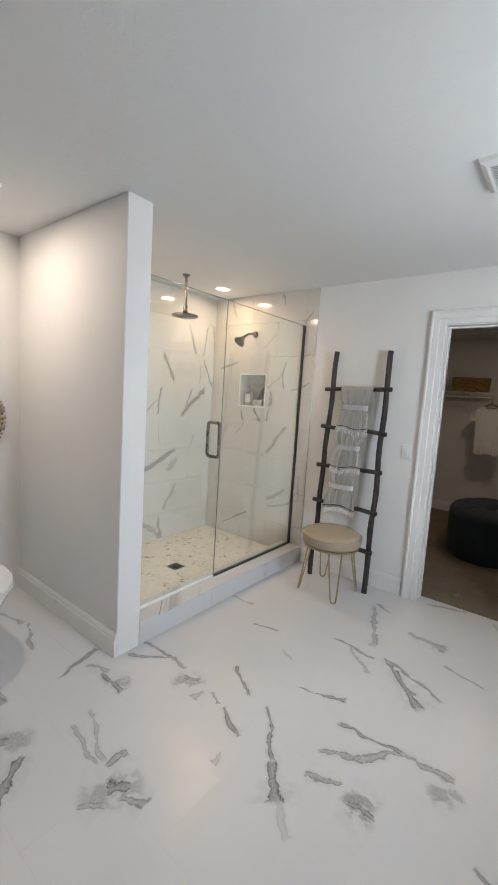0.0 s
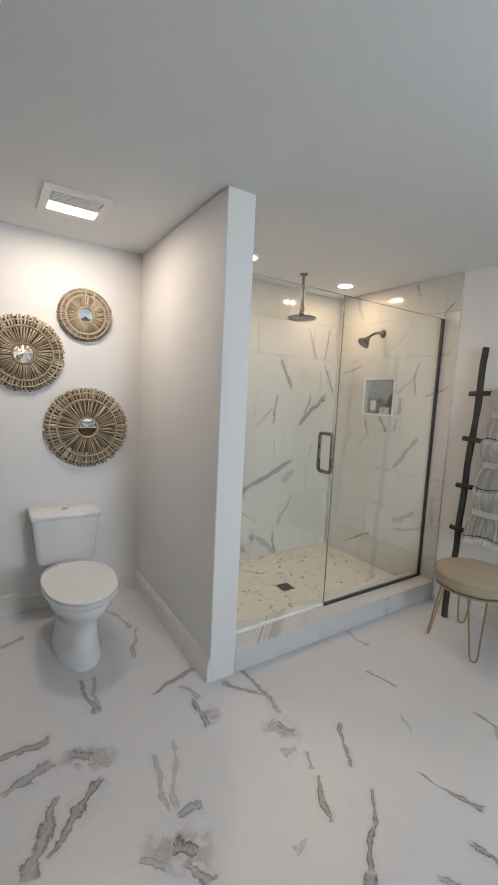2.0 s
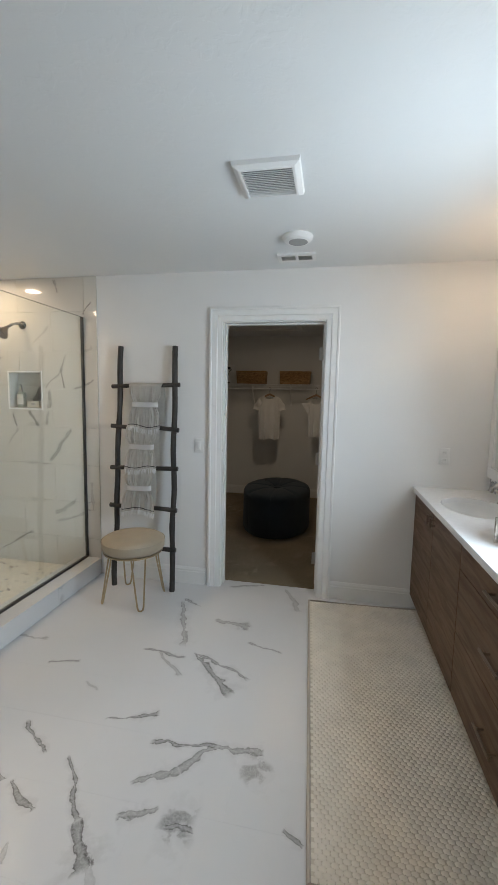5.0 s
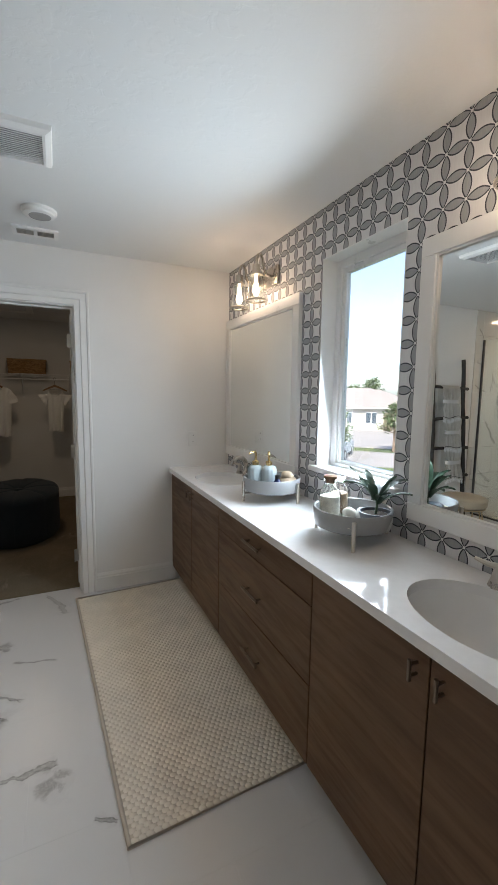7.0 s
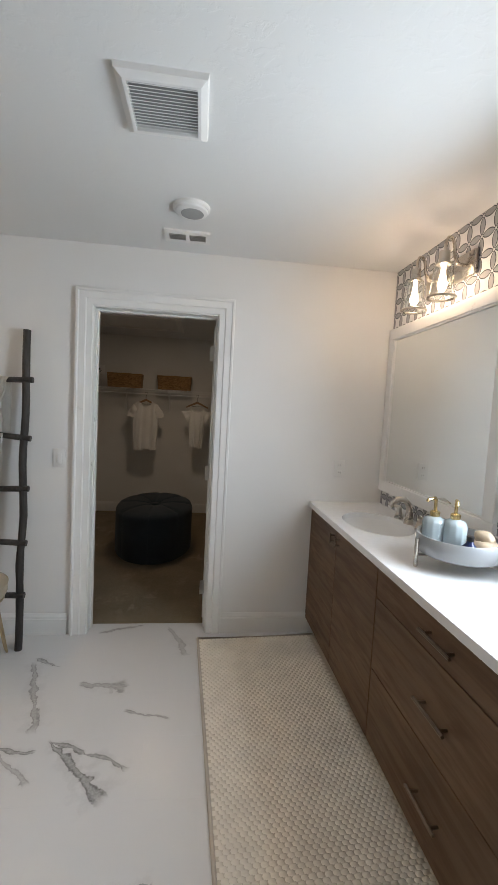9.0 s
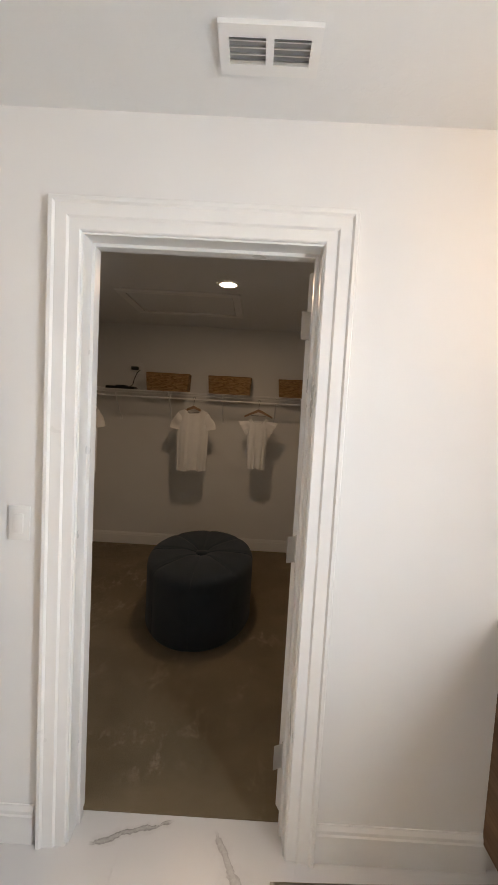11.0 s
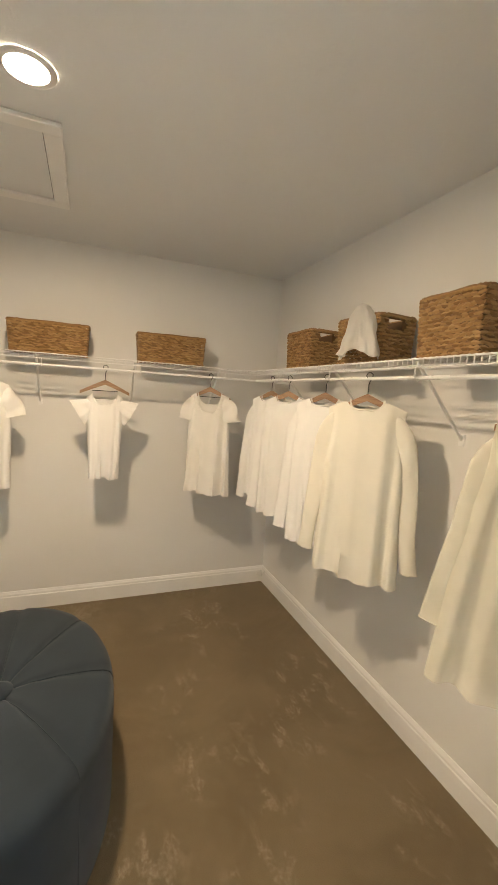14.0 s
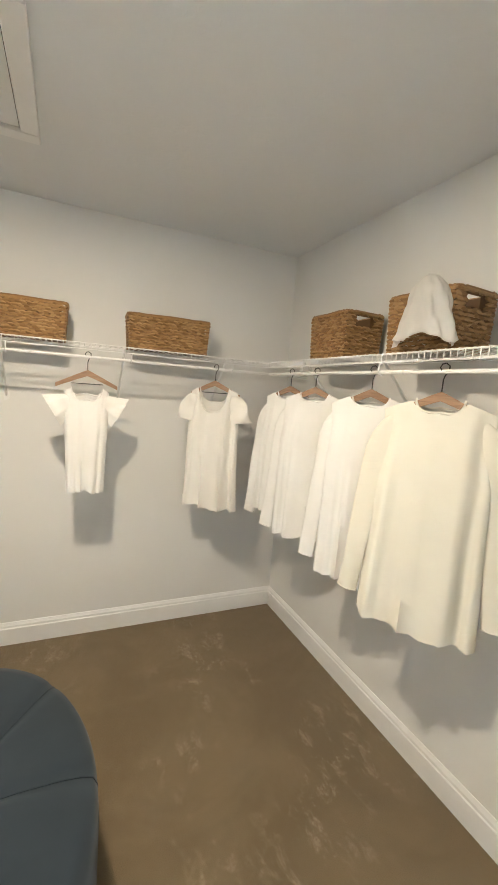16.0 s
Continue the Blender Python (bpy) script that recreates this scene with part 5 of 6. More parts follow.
# ---- toilet ----
def oval_loft(rows, n=36):
    """Lofted ovals: rows of (z, x_back, x_front, half_width); egg-shaped, broad at the back."""
    bm = bmesh.new()
    rings = []
    for z, xb, xf, w in rows:
        ring = []
        for i in range(n):
            a = 2 * math.pi * i / n
            c, s = math.cos(a), math.sin(a)
            cx, hx = (xb + xf) / 2, (xf - xb) / 2
            ring.append(bm.verts.new((cx + hx * math.copysign(abs(c) ** 0.85, c), w * math.copysign(abs(s) ** 0.9, s) * (1 - 0.10 * c), z)))
        rings.append(ring)
    for a, b in zip(rings, rings[1:]):
        for i in range(n):
            bm.faces.new((a[i], a[(i + 1) % n], b[(i + 1) % n], b[i]))
    bm.faces.new(list(reversed(rings[0])))
    bm.faces.new(rings[-1])
    return bm


to = thing("toilet", pose(TX, 1.375, 0), "white two-piece toilet with the lid closed", "toilet")
part("pedestal", oval_loft([(0.0, 0.24, 0.815, 0.128), (0.02, 0.24, 0.815, 0.126), (0.06, 0.26, 0.800, 0.114), (0.19, 0.30, 0.790, 0.104), (0.26, 0.29, 0.815, 0.120), (0.325, 0.26, 0.885, 0.164), (0.375, 0.24, 0.915, 0.182), (0.392, 0.24, 0.918, 0.184), (0.398, 0.25, 0.908, 0.175)]), "ceramic", to, smooth=60)
part("seat", oval_loft([(0.400, 0.39, 0.922, 0.186), (0.406, 0.382, 0.928, 0.190), (0.416, 0.382, 0.928, 0.190), (0.420, 0.39, 0.922, 0.186)]), "plastic", to, smooth=50)
part("lid", oval_loft([(0.423, 0.39, 0.920, 0.184), (0.428, 0.382, 0.926, 0.188), (0.437, 0.382, 0.926, 0.188), (0.445, 0.41, 0.90, 0.165), (0.448, 0.48, 0.84, 0.10)]), "plastic", to, smooth=50)
bm = bmesh.new()
rings = []
for z, x0, x1, w in ((0.375, 0.035, 0.205, 0.165), (0.39, 0.030, 0.210, 0.172), (0.54, 0.025, 0.225, 0.185), (0.670, 0.020, 0.235, 0.198)):
    ring, cr = [], 0.035
    for cx, cy, a0 in ((x1 - cr, w - cr, 0), (x0 + cr, w - cr, 90), (x0 + cr, -w + cr, 180), (x1 - cr, -w + cr, 270)):
        for k in range(5):
            a = radians(a0 + 90 * k / 4)
            bow = 0.012 * (1 - (cy / w) ** 2) if cx > 0.1 else 0
            ring.append(bm.verts.new((cx + cr * math.cos(a) + bow, cy + cr * math.sin(a), z)))
    rings.append(ring)
for a, b in zip(rings, rings[1:]):
    for i in range(20):
        bm.faces.new((a[i], a[(i + 1) % 20], b[(i + 1) % 20], b[i]))
bm.faces.new(list(reversed(rings[0])))
bm.faces.new(rings[-1])
part("tank", bm, "ceramic", to, smooth=50)
part("tank_lid", box(0.012, 0.250, -0.208, 0.208, 0.671, 0.708, 0.014, 3), "ceramic", to)
part("flush_button", lathe([(0.024, 0.706), (0.024, 0.712), (0.016, 0.714)], 0.13, 0, 24), "chrome", to, "chrome flush button")
part("hinge_bar", box(0.355, 0.390, -0.08, 0.08, 0.396, 0.430, 0.006, 2), "plastic", to)


# ---- rattan mirrors ----
def rattan_mirror(y, z, r, hub):
    m = thing("rattan_mirror", pose(TX, y, z), "round woven rattan sunburst mirror on the wall", "wall mirror", "rattan mirrors")
    rnd = random.Random(int(r * 1000))

    def at(rad, a, d):
        return (d, rad * math.cos(a), rad * math.sin(a))

    for name, n, reach, width in (("inner_ray", 52, (hub, r * 0.42, r * 0.72), (0.0030, 0.0046, 0.0056)), ("outer_ray", 66, (r * 0.62, r * 0.80, r * 0.985), (0.0040, 0.0066, 0.0074))):
        kinds = []
        for v in range(4):
            w = rnd.uniform(0.85, 1.15) * (r / 0.23 if name == "outer_ray" else 1)
            bend = rnd.uniform(-0.03, 0.03)
            depth = (0.020, 0.030, 0.026) if name == "inner_ray" else (0.018, 0.024, 0.014)
            bm = tube([at(q * rnd.uniform(0.99, 1.01), bend * i, d) for i, (q, d) in enumerate(zip(reach, depth))], [t * w for t in width], 5)
            me = bpy.data.meshes.new(name)
            bm.to_mesh(me)
            bm.free()
            me.materials.append(M["rattan"])
            me.shade_smooth()
            kinds.append(me)
        for i in range(n):
            o = new(name, kinds[rnd.randrange(4)])
            o.parent = m
            o.rotation_euler = (2 * math.pi * (i + rnd.uniform(-0.2, 0.2)) / n, 0, 0)
    for rad, t, d in ((r * 0.70, 0.0065, 0.030), (r * 0.86, 0.0045, 0.024), (hub * 1.06, 0.007, 0.026)):
        part("hoop", tube([at(rad * (1 + 0.008 * math.sin(9 * i)), 2 * math.pi * i / 48, d) for i in range(48)], t, 6, True), "rattan", m)
    bm = lathe([(r * 0.95, 0.0), (r * 0.95, 0.008), (0.001, 0.010)], 0, 0, 40)
    bmesh.ops.rotate(bm, verts=bm.verts[:], cent=(0, 0, 0), matrix=Matrix.Rotation(radians(90), 3, "Y"))
    bmesh.ops.translate(bm, verts=bm.verts[:], vec=(0.001, 0, 0))
    part("backing", bm, "rattan_back", m)
    bm = lathe([(hub, 0.012), (hub, 0.021), (0.001, 0.022)], 0, 0, 32)
    bmesh.ops.rotate(bm, verts=bm.verts[:], cent=(0, 0, 0), matrix=Matrix.Rotation(radians(90), 3, "Y"))
    part("mirror_glass", bm, "mirror", m, "small round mirror glass", None)


rattan_mirror(1.524, 1.970, 0.176, 0.047)
rattan_mirror(1.160, 1.690, 0.238, 0.058)
rattan_mirror(1.535, 1.226, 0.274, 0.062)

# ---- ladder, towels, stool ----
LX0, LX1 = -0.972, -0.505
ld = thing("decorative_ladder", pose(0, 0, 0), "charcoal-stained branch ladder leaning on the wall", "ladder")


def lean(z):
    return 3.665 + 0.125 * z / 1.89


for x, seed in ((LX0, 1.0), (LX1, 5.0)):
    pts, rr = [], []
    for i in range(20):
        z = 1.89 * i / 19
        wob = 0.016 * noise.noise(Vector((seed, 0, z * 3.1)))
        pts.append((x + wob - 0.012 * (z - 0.95) * (1 if x > -0.7 else -1) * 0.9, lean(z), z))
        rr.append(0.021 + 0.003 * noise.noise(Vector((seed, 4, z * 9))))
    part("rail", tube(pts, rr, 10), "ladder", ld, smooth=60)
RUNGS = [0.325, 0.640, 0.950, 1.262, 1.588]
for z in RUNGS:
    tilt = 0.010 * math.sin(z * 9)
    part("rung", tube([(LX0 - 0.055, lean(z) - 0.006, z - tilt), (-0.84, lean(z) - 0.012, z), (-0.62, lean(z) - 0.010, z + 0.004), (LX1 + 0.035, lean(z) - 0.006, z + tilt)], [0.017, 0.016, 0.0165, 0.018], 10), "ladder", ld, smooth=60)


def towel(z, drop, xc, top, low, seed):
    """A gathered hand towel over a rung, tied with a ribbon, with a stitched border and a fringe."""
    t = thing("hand_towel", pose(xc, lean(z) - 0.010, z), "grey striped hand towel tied with a white ribbon", "towel", "ladder towels")
    bm = bmesh.new()
    nu, nv = 44, 22
    waist = 0.44

    def width(v):
        k = math.exp(-((v - waist) / 0.16) ** 2)
        return top + (low - top) * v - 0.034 * k

    def y_of(u, v, side):
        fold = 0.010 * math.sin(u * 17 + seed + 2.2 * v) * (0.5 + 0.7 * v) + 0.006 * math.sin(u * 31 - seed + v * 5)
        pinch = 0.010 * math.exp(-((v - waist) / 0.08) ** 2)
        return side * (0.024 + 0.020 * v - pinch) - abs(fold) * 0.9 * (1 if side < 0 else 0.4) - 0.004

    rows = []
    for j in range(-4, nv + 1):
        v = max(0.0, j / nv)
        row = []
        for i in range(nu + 1):
            u = 2 * i / nu - 1
            if j < 0:
                a = math.pi * (j + 4) / 4
                y, zz = 0.022 * math.cos(a), 0.022 * math.sin(a)
            else:
                y, zz = y_of(u, v, -1), -drop * v - 0.012 * v * math.sin(u * 3 + seed)
            row.append(bm.verts.new((u * width(v), y, zz)))
        rows.append(row)
    for a, b in zip(rows, rows[1:]):
        for i in range(nu):
            bm.faces.new((a[i], a[i + 1], b[i + 1], b[i]))
    back = [bm.verts.new((v.co.x * 1.02, 0.020, -drop * 0.90)) for v in rows[0]]
    for i in range(nu):
        bm.faces.new((rows[0][i + 1], rows[0][i], back[i], back[i + 1]))
    bmesh.ops.solidify(bm, geom=bm.faces[:], thickness=0.004)
    part("cloth", bm, "towel_stripe", t, smooth=70)
    bm = bmesh.new()
    rnd = random.Random(int(seed * 10))
    for i in range(60):
        u = -1 + 2 * (i + rnd.uniform(0.2, 0.8)) / 60
        x, y = u * width(1), y_of(u, 1.0, -1)
        zz = -drop - 0.012 * math.sin(u * 3 + seed)
        bm_tube(bm, [(x, y, zz + 0.004), (x + rnd.uniform(-0.006, 0.006), y + rnd.uniform(-0.008, 0.004), zz - rnd.uniform(0.022, 0.038))], [0.0030, 0.0022], 4)
    part("fringe", bm, "band", t, "off-white knotted fringe")
    line = [(u / 20 * width(0.93), y_of(u / 20, 0.93, -1) - 0.004, -drop * 0.93 - 0.011 * math.sin(u / 20 * 3 + seed)) for u in range(-20, 21)]
    part("border_stitch", tube(line, 0.0028, 5), "shade_dark", t, "dark stitched border line")
    bm = bmesh.new()
    w = width(waist) + 0.008
    loop = []
    for i in range(40):
        a = 2 * math.pi * i / 40
        loop.append((w * math.copysign(abs(math.cos(a)) ** 0.6, math.cos(a)), -0.034 + 0.040 * math.sin(a)))
    prev = None
    rings = [[bm.verts.new((x, y, -drop * waist + dz)) for x, y in loop] for dz in (-0.019, 0.019)]
    for i in range(40):
        bm.faces.new((rings[0][i], rings[0][(i + 1) % 40], rings[1][(i + 1) % 40], rings[1][i]))
    bmesh.ops.solidify(bm, geom=bm.faces[:], thickness=0.002)
    part("ribbon", bm, "band", t, "white ribbon band", 60)


def stripes():
    k = Nodes("grey_striped_linen")
    s = k.split(k.coord)
    wave = k.math("SINE", k.math("MULTIPLY_ADD", s[2], 1100.0, k.math("MULTIPLY", k.noise(14, 2), 16.0)))
    line = k.ramp(wave, 0.1, 0.8)
    slow = k.noise(9, 3)
    c = k.mix(k.ramp(slow, 0.3, 0.7), (0.73, 0.71, 0.67), (0.80, 0.78, 0.74))
    c = k.mix(k.math("MULTIPLY", line, 0.5), c, (0.53, 0.515, 0.485))
    k.bump(k.math("ADD", line, k.noise(300, 2)), 0.2, 0.003)
    return k.done(c, 0.9, Specular_IOR_Level=0.1)


M["towel_stripe"] = stripes()
towel(RUNGS[4], 0.330, -0.735, 0.135, 0.125, 0.7)
towel(RUNGS[3], 0.320, -0.760, 0.125, 0.130, 2.9)
towel(RUNGS[2], 0.335, -0.775, 0.120, 0.140, 4.6)

st = thing("hairpin_stool", pose(-0.730, 3.500, 0), "round beige upholstered stool on gold hairpin legs", "stool")
part("cushion", lathe([(0.0001, 0.385), (0.190, 0.385), (0.216, 0.392), (0.225, 0.410), (0.226, 0.450), (0.218, 0.470), (0.195, 0.482), (0.10, 0.486), (0.0001, 0.487)], 0, 0, 56, cap=False), "stool", st, smooth=60)
part("piping", tube([(0.226 * math.cos(i * math.pi / 30), 0.226 * math.sin(i * math.pi / 30), 0.460) for i in range(60)], 0.0035, 6, True), "stool", st)
part("base_ring", lathe([(0.10, 0.372), (0.212, 0.372), (0.214, 0.384), (0.10, 0.386)], 0, 0, 48), "gold", st, "champagne gold base ring")
for k in range(4):
    a = radians(38 + 90 * k)
    c, s = math.cos(a), math.sin(a)
    pts = []
    for u, r, z in ((-0.050, 0.165, 0.372), (-0.045, 0.175, 0.30), (-0.022, 0.222, 0.035), (-0.015, 0.228, 0.012), (0.0, 0.230, 0.006), (0.015, 0.228, 0.012), (0.022, 0.222, 0.035), (0.045, 0.175, 0.30), (0.050, 0.165, 0.372)):
        pts.append((r * c - u * s, r * s + u * c, z))
    part("leg", tube(pts, 0.0062, 8), "gold", st, "bent gold hairpin leg")


# ---- closet: door leaf ----
dl = thing("door_1", pose(OX1 - 0.002, CY0 + 0.006, 0.012, 0, 0, -155), "white interior door standing open into the closet", "door", "", "structure")
LW, LH, LT = 0.745, 2.030, 0.036
part("leaf", box(-LW, 0.0, -LT, 0.0, 0.0, LH, 0.002), "trim", dl)
for z0, z1 in ((0.22, 0.92), (1.06, 1.86)):
    for y0, y1 in ((0.0, 0.005), (-LT - 0.005, -LT)):
        bm = bmesh.new()
        for a in ((-LW + 0.12, -0.12, z0, z0 + 0.03), (-LW + 0.12, -0.12, z1 - 0.03, z1), (-LW + 0.12, -LW + 0.15, z0 + 0.03, z1 - 0.03), (-0.15, -0.12, z0 + 0.03, z1 - 0.03)):
            bm_box(bm, a[0], a[1], y0, y1, a[2], a[3], 0.0015)
        part("panel_moulding", bm, "trim", dl)
hg = thing("door_hinges", pose(OX1 - 0.004, CY0 - 0.002, 0), "steel butt hinges on the door jamb", "hinges", "", "structure")
for z in (0.25, 1.05, 1.85):
    h = part("hinge", tube([(0.0, 0.004, z - 0.050), (0.0, 0.004, z + 0.050)], 0.0065, 10), "steel", hg, "steel butt hinge")
    part("jamb_plate", box(-0.0008, 0.0022, -0.038, -0.002, z - 0.048, z + 0.048, 0.0006), "steel", h)
    bm = bmesh.new()
    for dz in (-0.032, 0.0, 0.032):
        bm_box(bm, -0.0016, 0.0, -0.023, -0.017, z + dz - 0.003, z + dz + 0.003)
    part("screws", bm, "dark_metal", h)
    bm = box(-0.0015, 0.0015, -0.036, -0.003, z - 0.048, z + 0.048, 0.0006)
    bmesh.ops.rotate(bm, verts=bm.verts[:], cent=(0, 0.004, 0), matrix=Matrix.Rotation(radians(-65), 3, "Z"))
    part("door_plate", bm, "steel", h)

# ---- closet: wire shelves ----
SZ, SD = 1.712, 0.305


def wire_shelf(m, length, label):
    """A ventilated shelf along local x; the wall is at y = 0 and the front at y = -SD."""
    s = thing("wire_shelf", m, label, "shelf", "closet shelves")
    r = 0.0032
    for y, z in ((-SD, 0.0), (-SD, -0.030), (-0.012, 0.0), (-SD * 0.5, -0.004)):
        part("long_wire", tube([(0.0, y, SZ + z), (length, y, SZ + z)], r, 6), "wire", s)
    part("hanging_rod", tube([(0.0, -SD + 0.012, SZ - 0.066), (length, -SD + 0.012, SZ - 0.066)], 0.0075, 8), "wire", s, "white hanging rod")
    vs, fs = [], []
    n = int(length / 0.0254)
    for i in range(n):
        x = 0.012 + i * 0.0254
        w = 0.0014
        for (y0, z0, y1, z1) in ((-0.012, SZ + 0.003, -SD, SZ + 0.003), (-SD - 0.003, SZ + 0.003, -SD - 0.003, SZ - 0.031)):
            k = len(vs)
            for dx in (-w, w):
                if y0 != y1:
                    vs += [(x + dx, y0, z0 - w), (x + dx, y0, z0 + w), (x + dx, y1, z1 + w), (x + dx, y1, z1 - w)]
                else:
                    vs += [(x + dx, y0 - w, z0), (x + dx, y0 + w, z0), (x + dx, y1 + w, z1), (x + dx, y1 - w, z1)]
            fs += [(k, k + 1, k + 2, k + 3), (k + 7, k + 6, k + 5, k + 4), (k, k + 4, k + 5, k + 1), (k + 1, k + 5, k + 6, k + 2), (k + 2, k + 6, k + 7, k + 3), (k + 3, k + 7, k + 4, k)]
    me = bpy.data.meshes.new("deck")
    me.from_pydata(vs, [], fs)
    me.materials.append(M["wire"])
    o = new("deck", me)
    o.parent = s
    tagged(o, "", "", "", "stuff")
    x = 0.35
    while x < length - 0.1:
        bm = bmesh.new()
        bm_tube(bm, [(x, -SD + 0.03, SZ - 0.006), (x, -0.006, SZ - 0.29)], 0.0065, 6)
        bm_box(bm, x - 0.012, x + 0.012, -0.008, 0.0, SZ - 0.315, SZ - 0.270)
        part("bracket", bm, "wire", s, "white diagonal bracket")
        part("rod_hook", tube([(x + 0.03, -SD, SZ - 0.028), (x + 0.03, -SD - 0.004, SZ - 0.060), (x + 0.03, -SD + 0.010, SZ - 0.078), (x + 0.03, -SD + 0.028, SZ - 0.068)], 0.0038, 6), "wire", s, "white plastic rod hook")
        x += 0.56
    return s


wire_shelf(pose(CX0 + 0.02, CY1, 0), CX1 - CX0 - 0.04, "white coated wire shelf along the back wall")
wire_shelf(pose(CX1, CY1 - SD - 0.02, 0, 0, 0, -90), CY1 - SD - 0.02 - CY0 - 0.05, "white coated wire shelf along a side wall")
wire_shelf(pose(CX0, CY0 + 0.05, 0, 0, 0, 90), CY1 - SD - 0.02 - CY0 - 0.05, "white coated wire shelf along a side wall")


# ---- baskets ----
def basket(m, w, d, h, label, seed=1):
    """A tapered basket of twisted hyacinth rope, with a hand-hole in each short end."""
    b = thing("wicker_basket", m, label, "basket", "closet baskets")
    rnd = random.Random(seed)
    rows, n = max(7, int(h / 0.0145)), 0
    bm = bmesh.new()
    for r in range(rows):
        t = (r + 0.5) / rows
        hw, hd = w / 2 * (0.95 + 0.05 * t) - 0.008, d / 2 * (0.95 + 0.05 * t) - 0.008
        z = h * t
        per = []
        step = 0.024
        for (x0, y0, x1, y1) in ((-hw, -hd, hw, -hd), (hw, -hd, hw, hd), (hw, hd, -hw, hd), (-hw, hd, -hw, -hd)):
            k = max(2, int(math.hypot(x1 - x0, y1 - y0) / step))
            for i in range(k):
                f = (i + (0.72 if r % 2 else 0.28)) / k
                per.append((x0 + (x1 - x0) * f, y0 + (y1 - y0) * f, x1 - x0, y1 - y0))
        for x, y, dx, dy in per:
            end = abs(dx) < 1e-6
            if end and 0.68 < t < 0.92 and abs(y) < d * 0.20:
                continue
            L = math.hypot(dx, dy)
            ux, uy = dx / L, dy / L
            q, rise = rnd.uniform(0.014, 0.019), rnd.uniform(-0.005, 0.005)
            ox, oy = uy * rnd.uniform(-0.002, 0.004), -ux * rnd.uniform(-0.002, 0.004)
            cl = lambda p: (max(-hw, min(hw, p[0])), max(-hd, min(hd, p[1])), p[2])
            bm_tube(bm, [cl(p) for p in ((x - ux * q + ox * 0.2, y - uy * q + oy * 0.2, z - rise), (x + ox, y + oy, z), (x + ux * q + ox * 0.2, y + uy * q + oy * 0.2, z + rise))], [0.0045, h / rows * 0.60, 0.0045], 5)
    part("weave", bm, "wicker", b, smooth=60)
    bm = bmesh.new()
    lw, ld, hy = w / 2 * 0.92 - 0.014, d / 2 * 0.92 - 0.014, d * 0.18
    ring = [(-lw, -ld), (lw, -ld), (lw, -hy), (lw, hy), (lw, ld), (-lw, ld), (-lw, hy), (-lw, -hy)]
    levels = [[bm.verts.new((x, y, z)) for x, y in ring] for z in (0.002, h * 0.70, h * 0.93, h - 0.004)]
    for k in range(3):
        for i in range(8):
            if k == 1 and i in (2, 6):
                continue
            bm.faces.new((levels[k][i], levels[k][(i + 1) % 8], levels[k + 1][(i + 1) % 8], levels[k + 1][i]))
    bm.faces.new(levels[0])
    part("lining", bm, "wicker_dark", b, smooth=None)
    hw, hd = w / 2 - 0.006, d / 2 - 0.006
    bm = bmesh.new()
    pts = []
    for i in range(64):
        a = 2 * math.pi * i / 64
        c, s = math.cos(a), math.sin(a)
        pts.append((hw * math.copysign(abs(c) ** 0.22, c), hd * math.copysign(abs(s) ** 0.22, s), h - 0.004 + 0.002 * math.sin(23 * a)))
    part("rim", tube(pts, 0.0085, 6, True), "wicker", b, "braided rim")
    return b


BZ = SZ + 0.005
lab = "low golden-brown woven basket on the wire shelf"
b0 = basket(pose(-0.505, 6.890, BZ, 0, 0, 1.5), 0.455, 0.210, 0.185, lab, 3)
copy_thing(b0, pose(0.145, 6.895, BZ, 0, 0, -1.0))
copy_thing(b0, pose(0.885, 6.890, BZ, 0, 0, -3.5))
b1 = basket(pose(1.615, 6.225, BZ, 0, 0, 90), 0.31, 0.225, 0.215, "brown woven basket with hand-holes on the side shelf", 7)
copy_thing(b1, pose(1.615, 5.665, BZ, 0, 0, 92))
basket(pose(1.598, 5.115, BZ, 0, 0, 88), 0.300, 0.240, 0.215, "tall golden-brown woven basket on the side shelf", 9)
copy_thing(b0, pose(-1.245, 6.10, BZ, 0, 0, 91))
copy_thing(b1, pose(-1.265, 5.45, BZ, 0, 0, 90))


# ---- clothes ----
def hanger(m, label="brown wooden hanger on the closet rod"):
    """A wooden clothes hanger along local x; the rod is at the origin."""
    h = thing("clothes_hanger", m, label, "hanger", "wooden hangers")
    pts = [(-0.006, 0, -0.010), (-0.013, 0, 0.002), (-0.008, 0, 0.013), (0.004, 0, 0.016), (0.014, 0, 0.008), (0.014, 0, -0.008), (0.004, 0, -0.022), (0.0, 0, -0.036), (0.0, 0, -0.076)]
    part("hook", tube(pts, 0.0024, 6), "dark_metal", h, "dark steel hook")
    bm = bmesh.new()
    rows = []
    for i in range(-10, 11):
        u = i / 10
        x = 0.145 * u
        z = -0.074 - 0.072 * abs(u) ** 1.05
        t = 0.030 * (1 - 0.40 * abs(u))
        y = 0.008 * u * u
        rows.append([bm.verts.new((x, y + dy, z + dz)) for dy, dz in ((-0.006, 0), (0.006, 0), (0.006, -t), (-0.006, -t))])
    for a, b in zip(rows, rows[1:]):
        for k in range(4):
            bm.faces.new((a[k], a[(k + 1) % 4], b[(k + 1) % 4], b[k]))
    bm.faces.new(rows[0])
    bm.faces.new(list(reversed(rows[-1])))
    part("shoulder_bar", bm, "hanger", h, "brown wooden shoulder bar")
    part("trouser_bar", tube([(-0.075, 0.0, -0.142), (0.075, 0.0, -0.142)], 0.0028, 6), "black", h, "thin black cross bar")
    return h


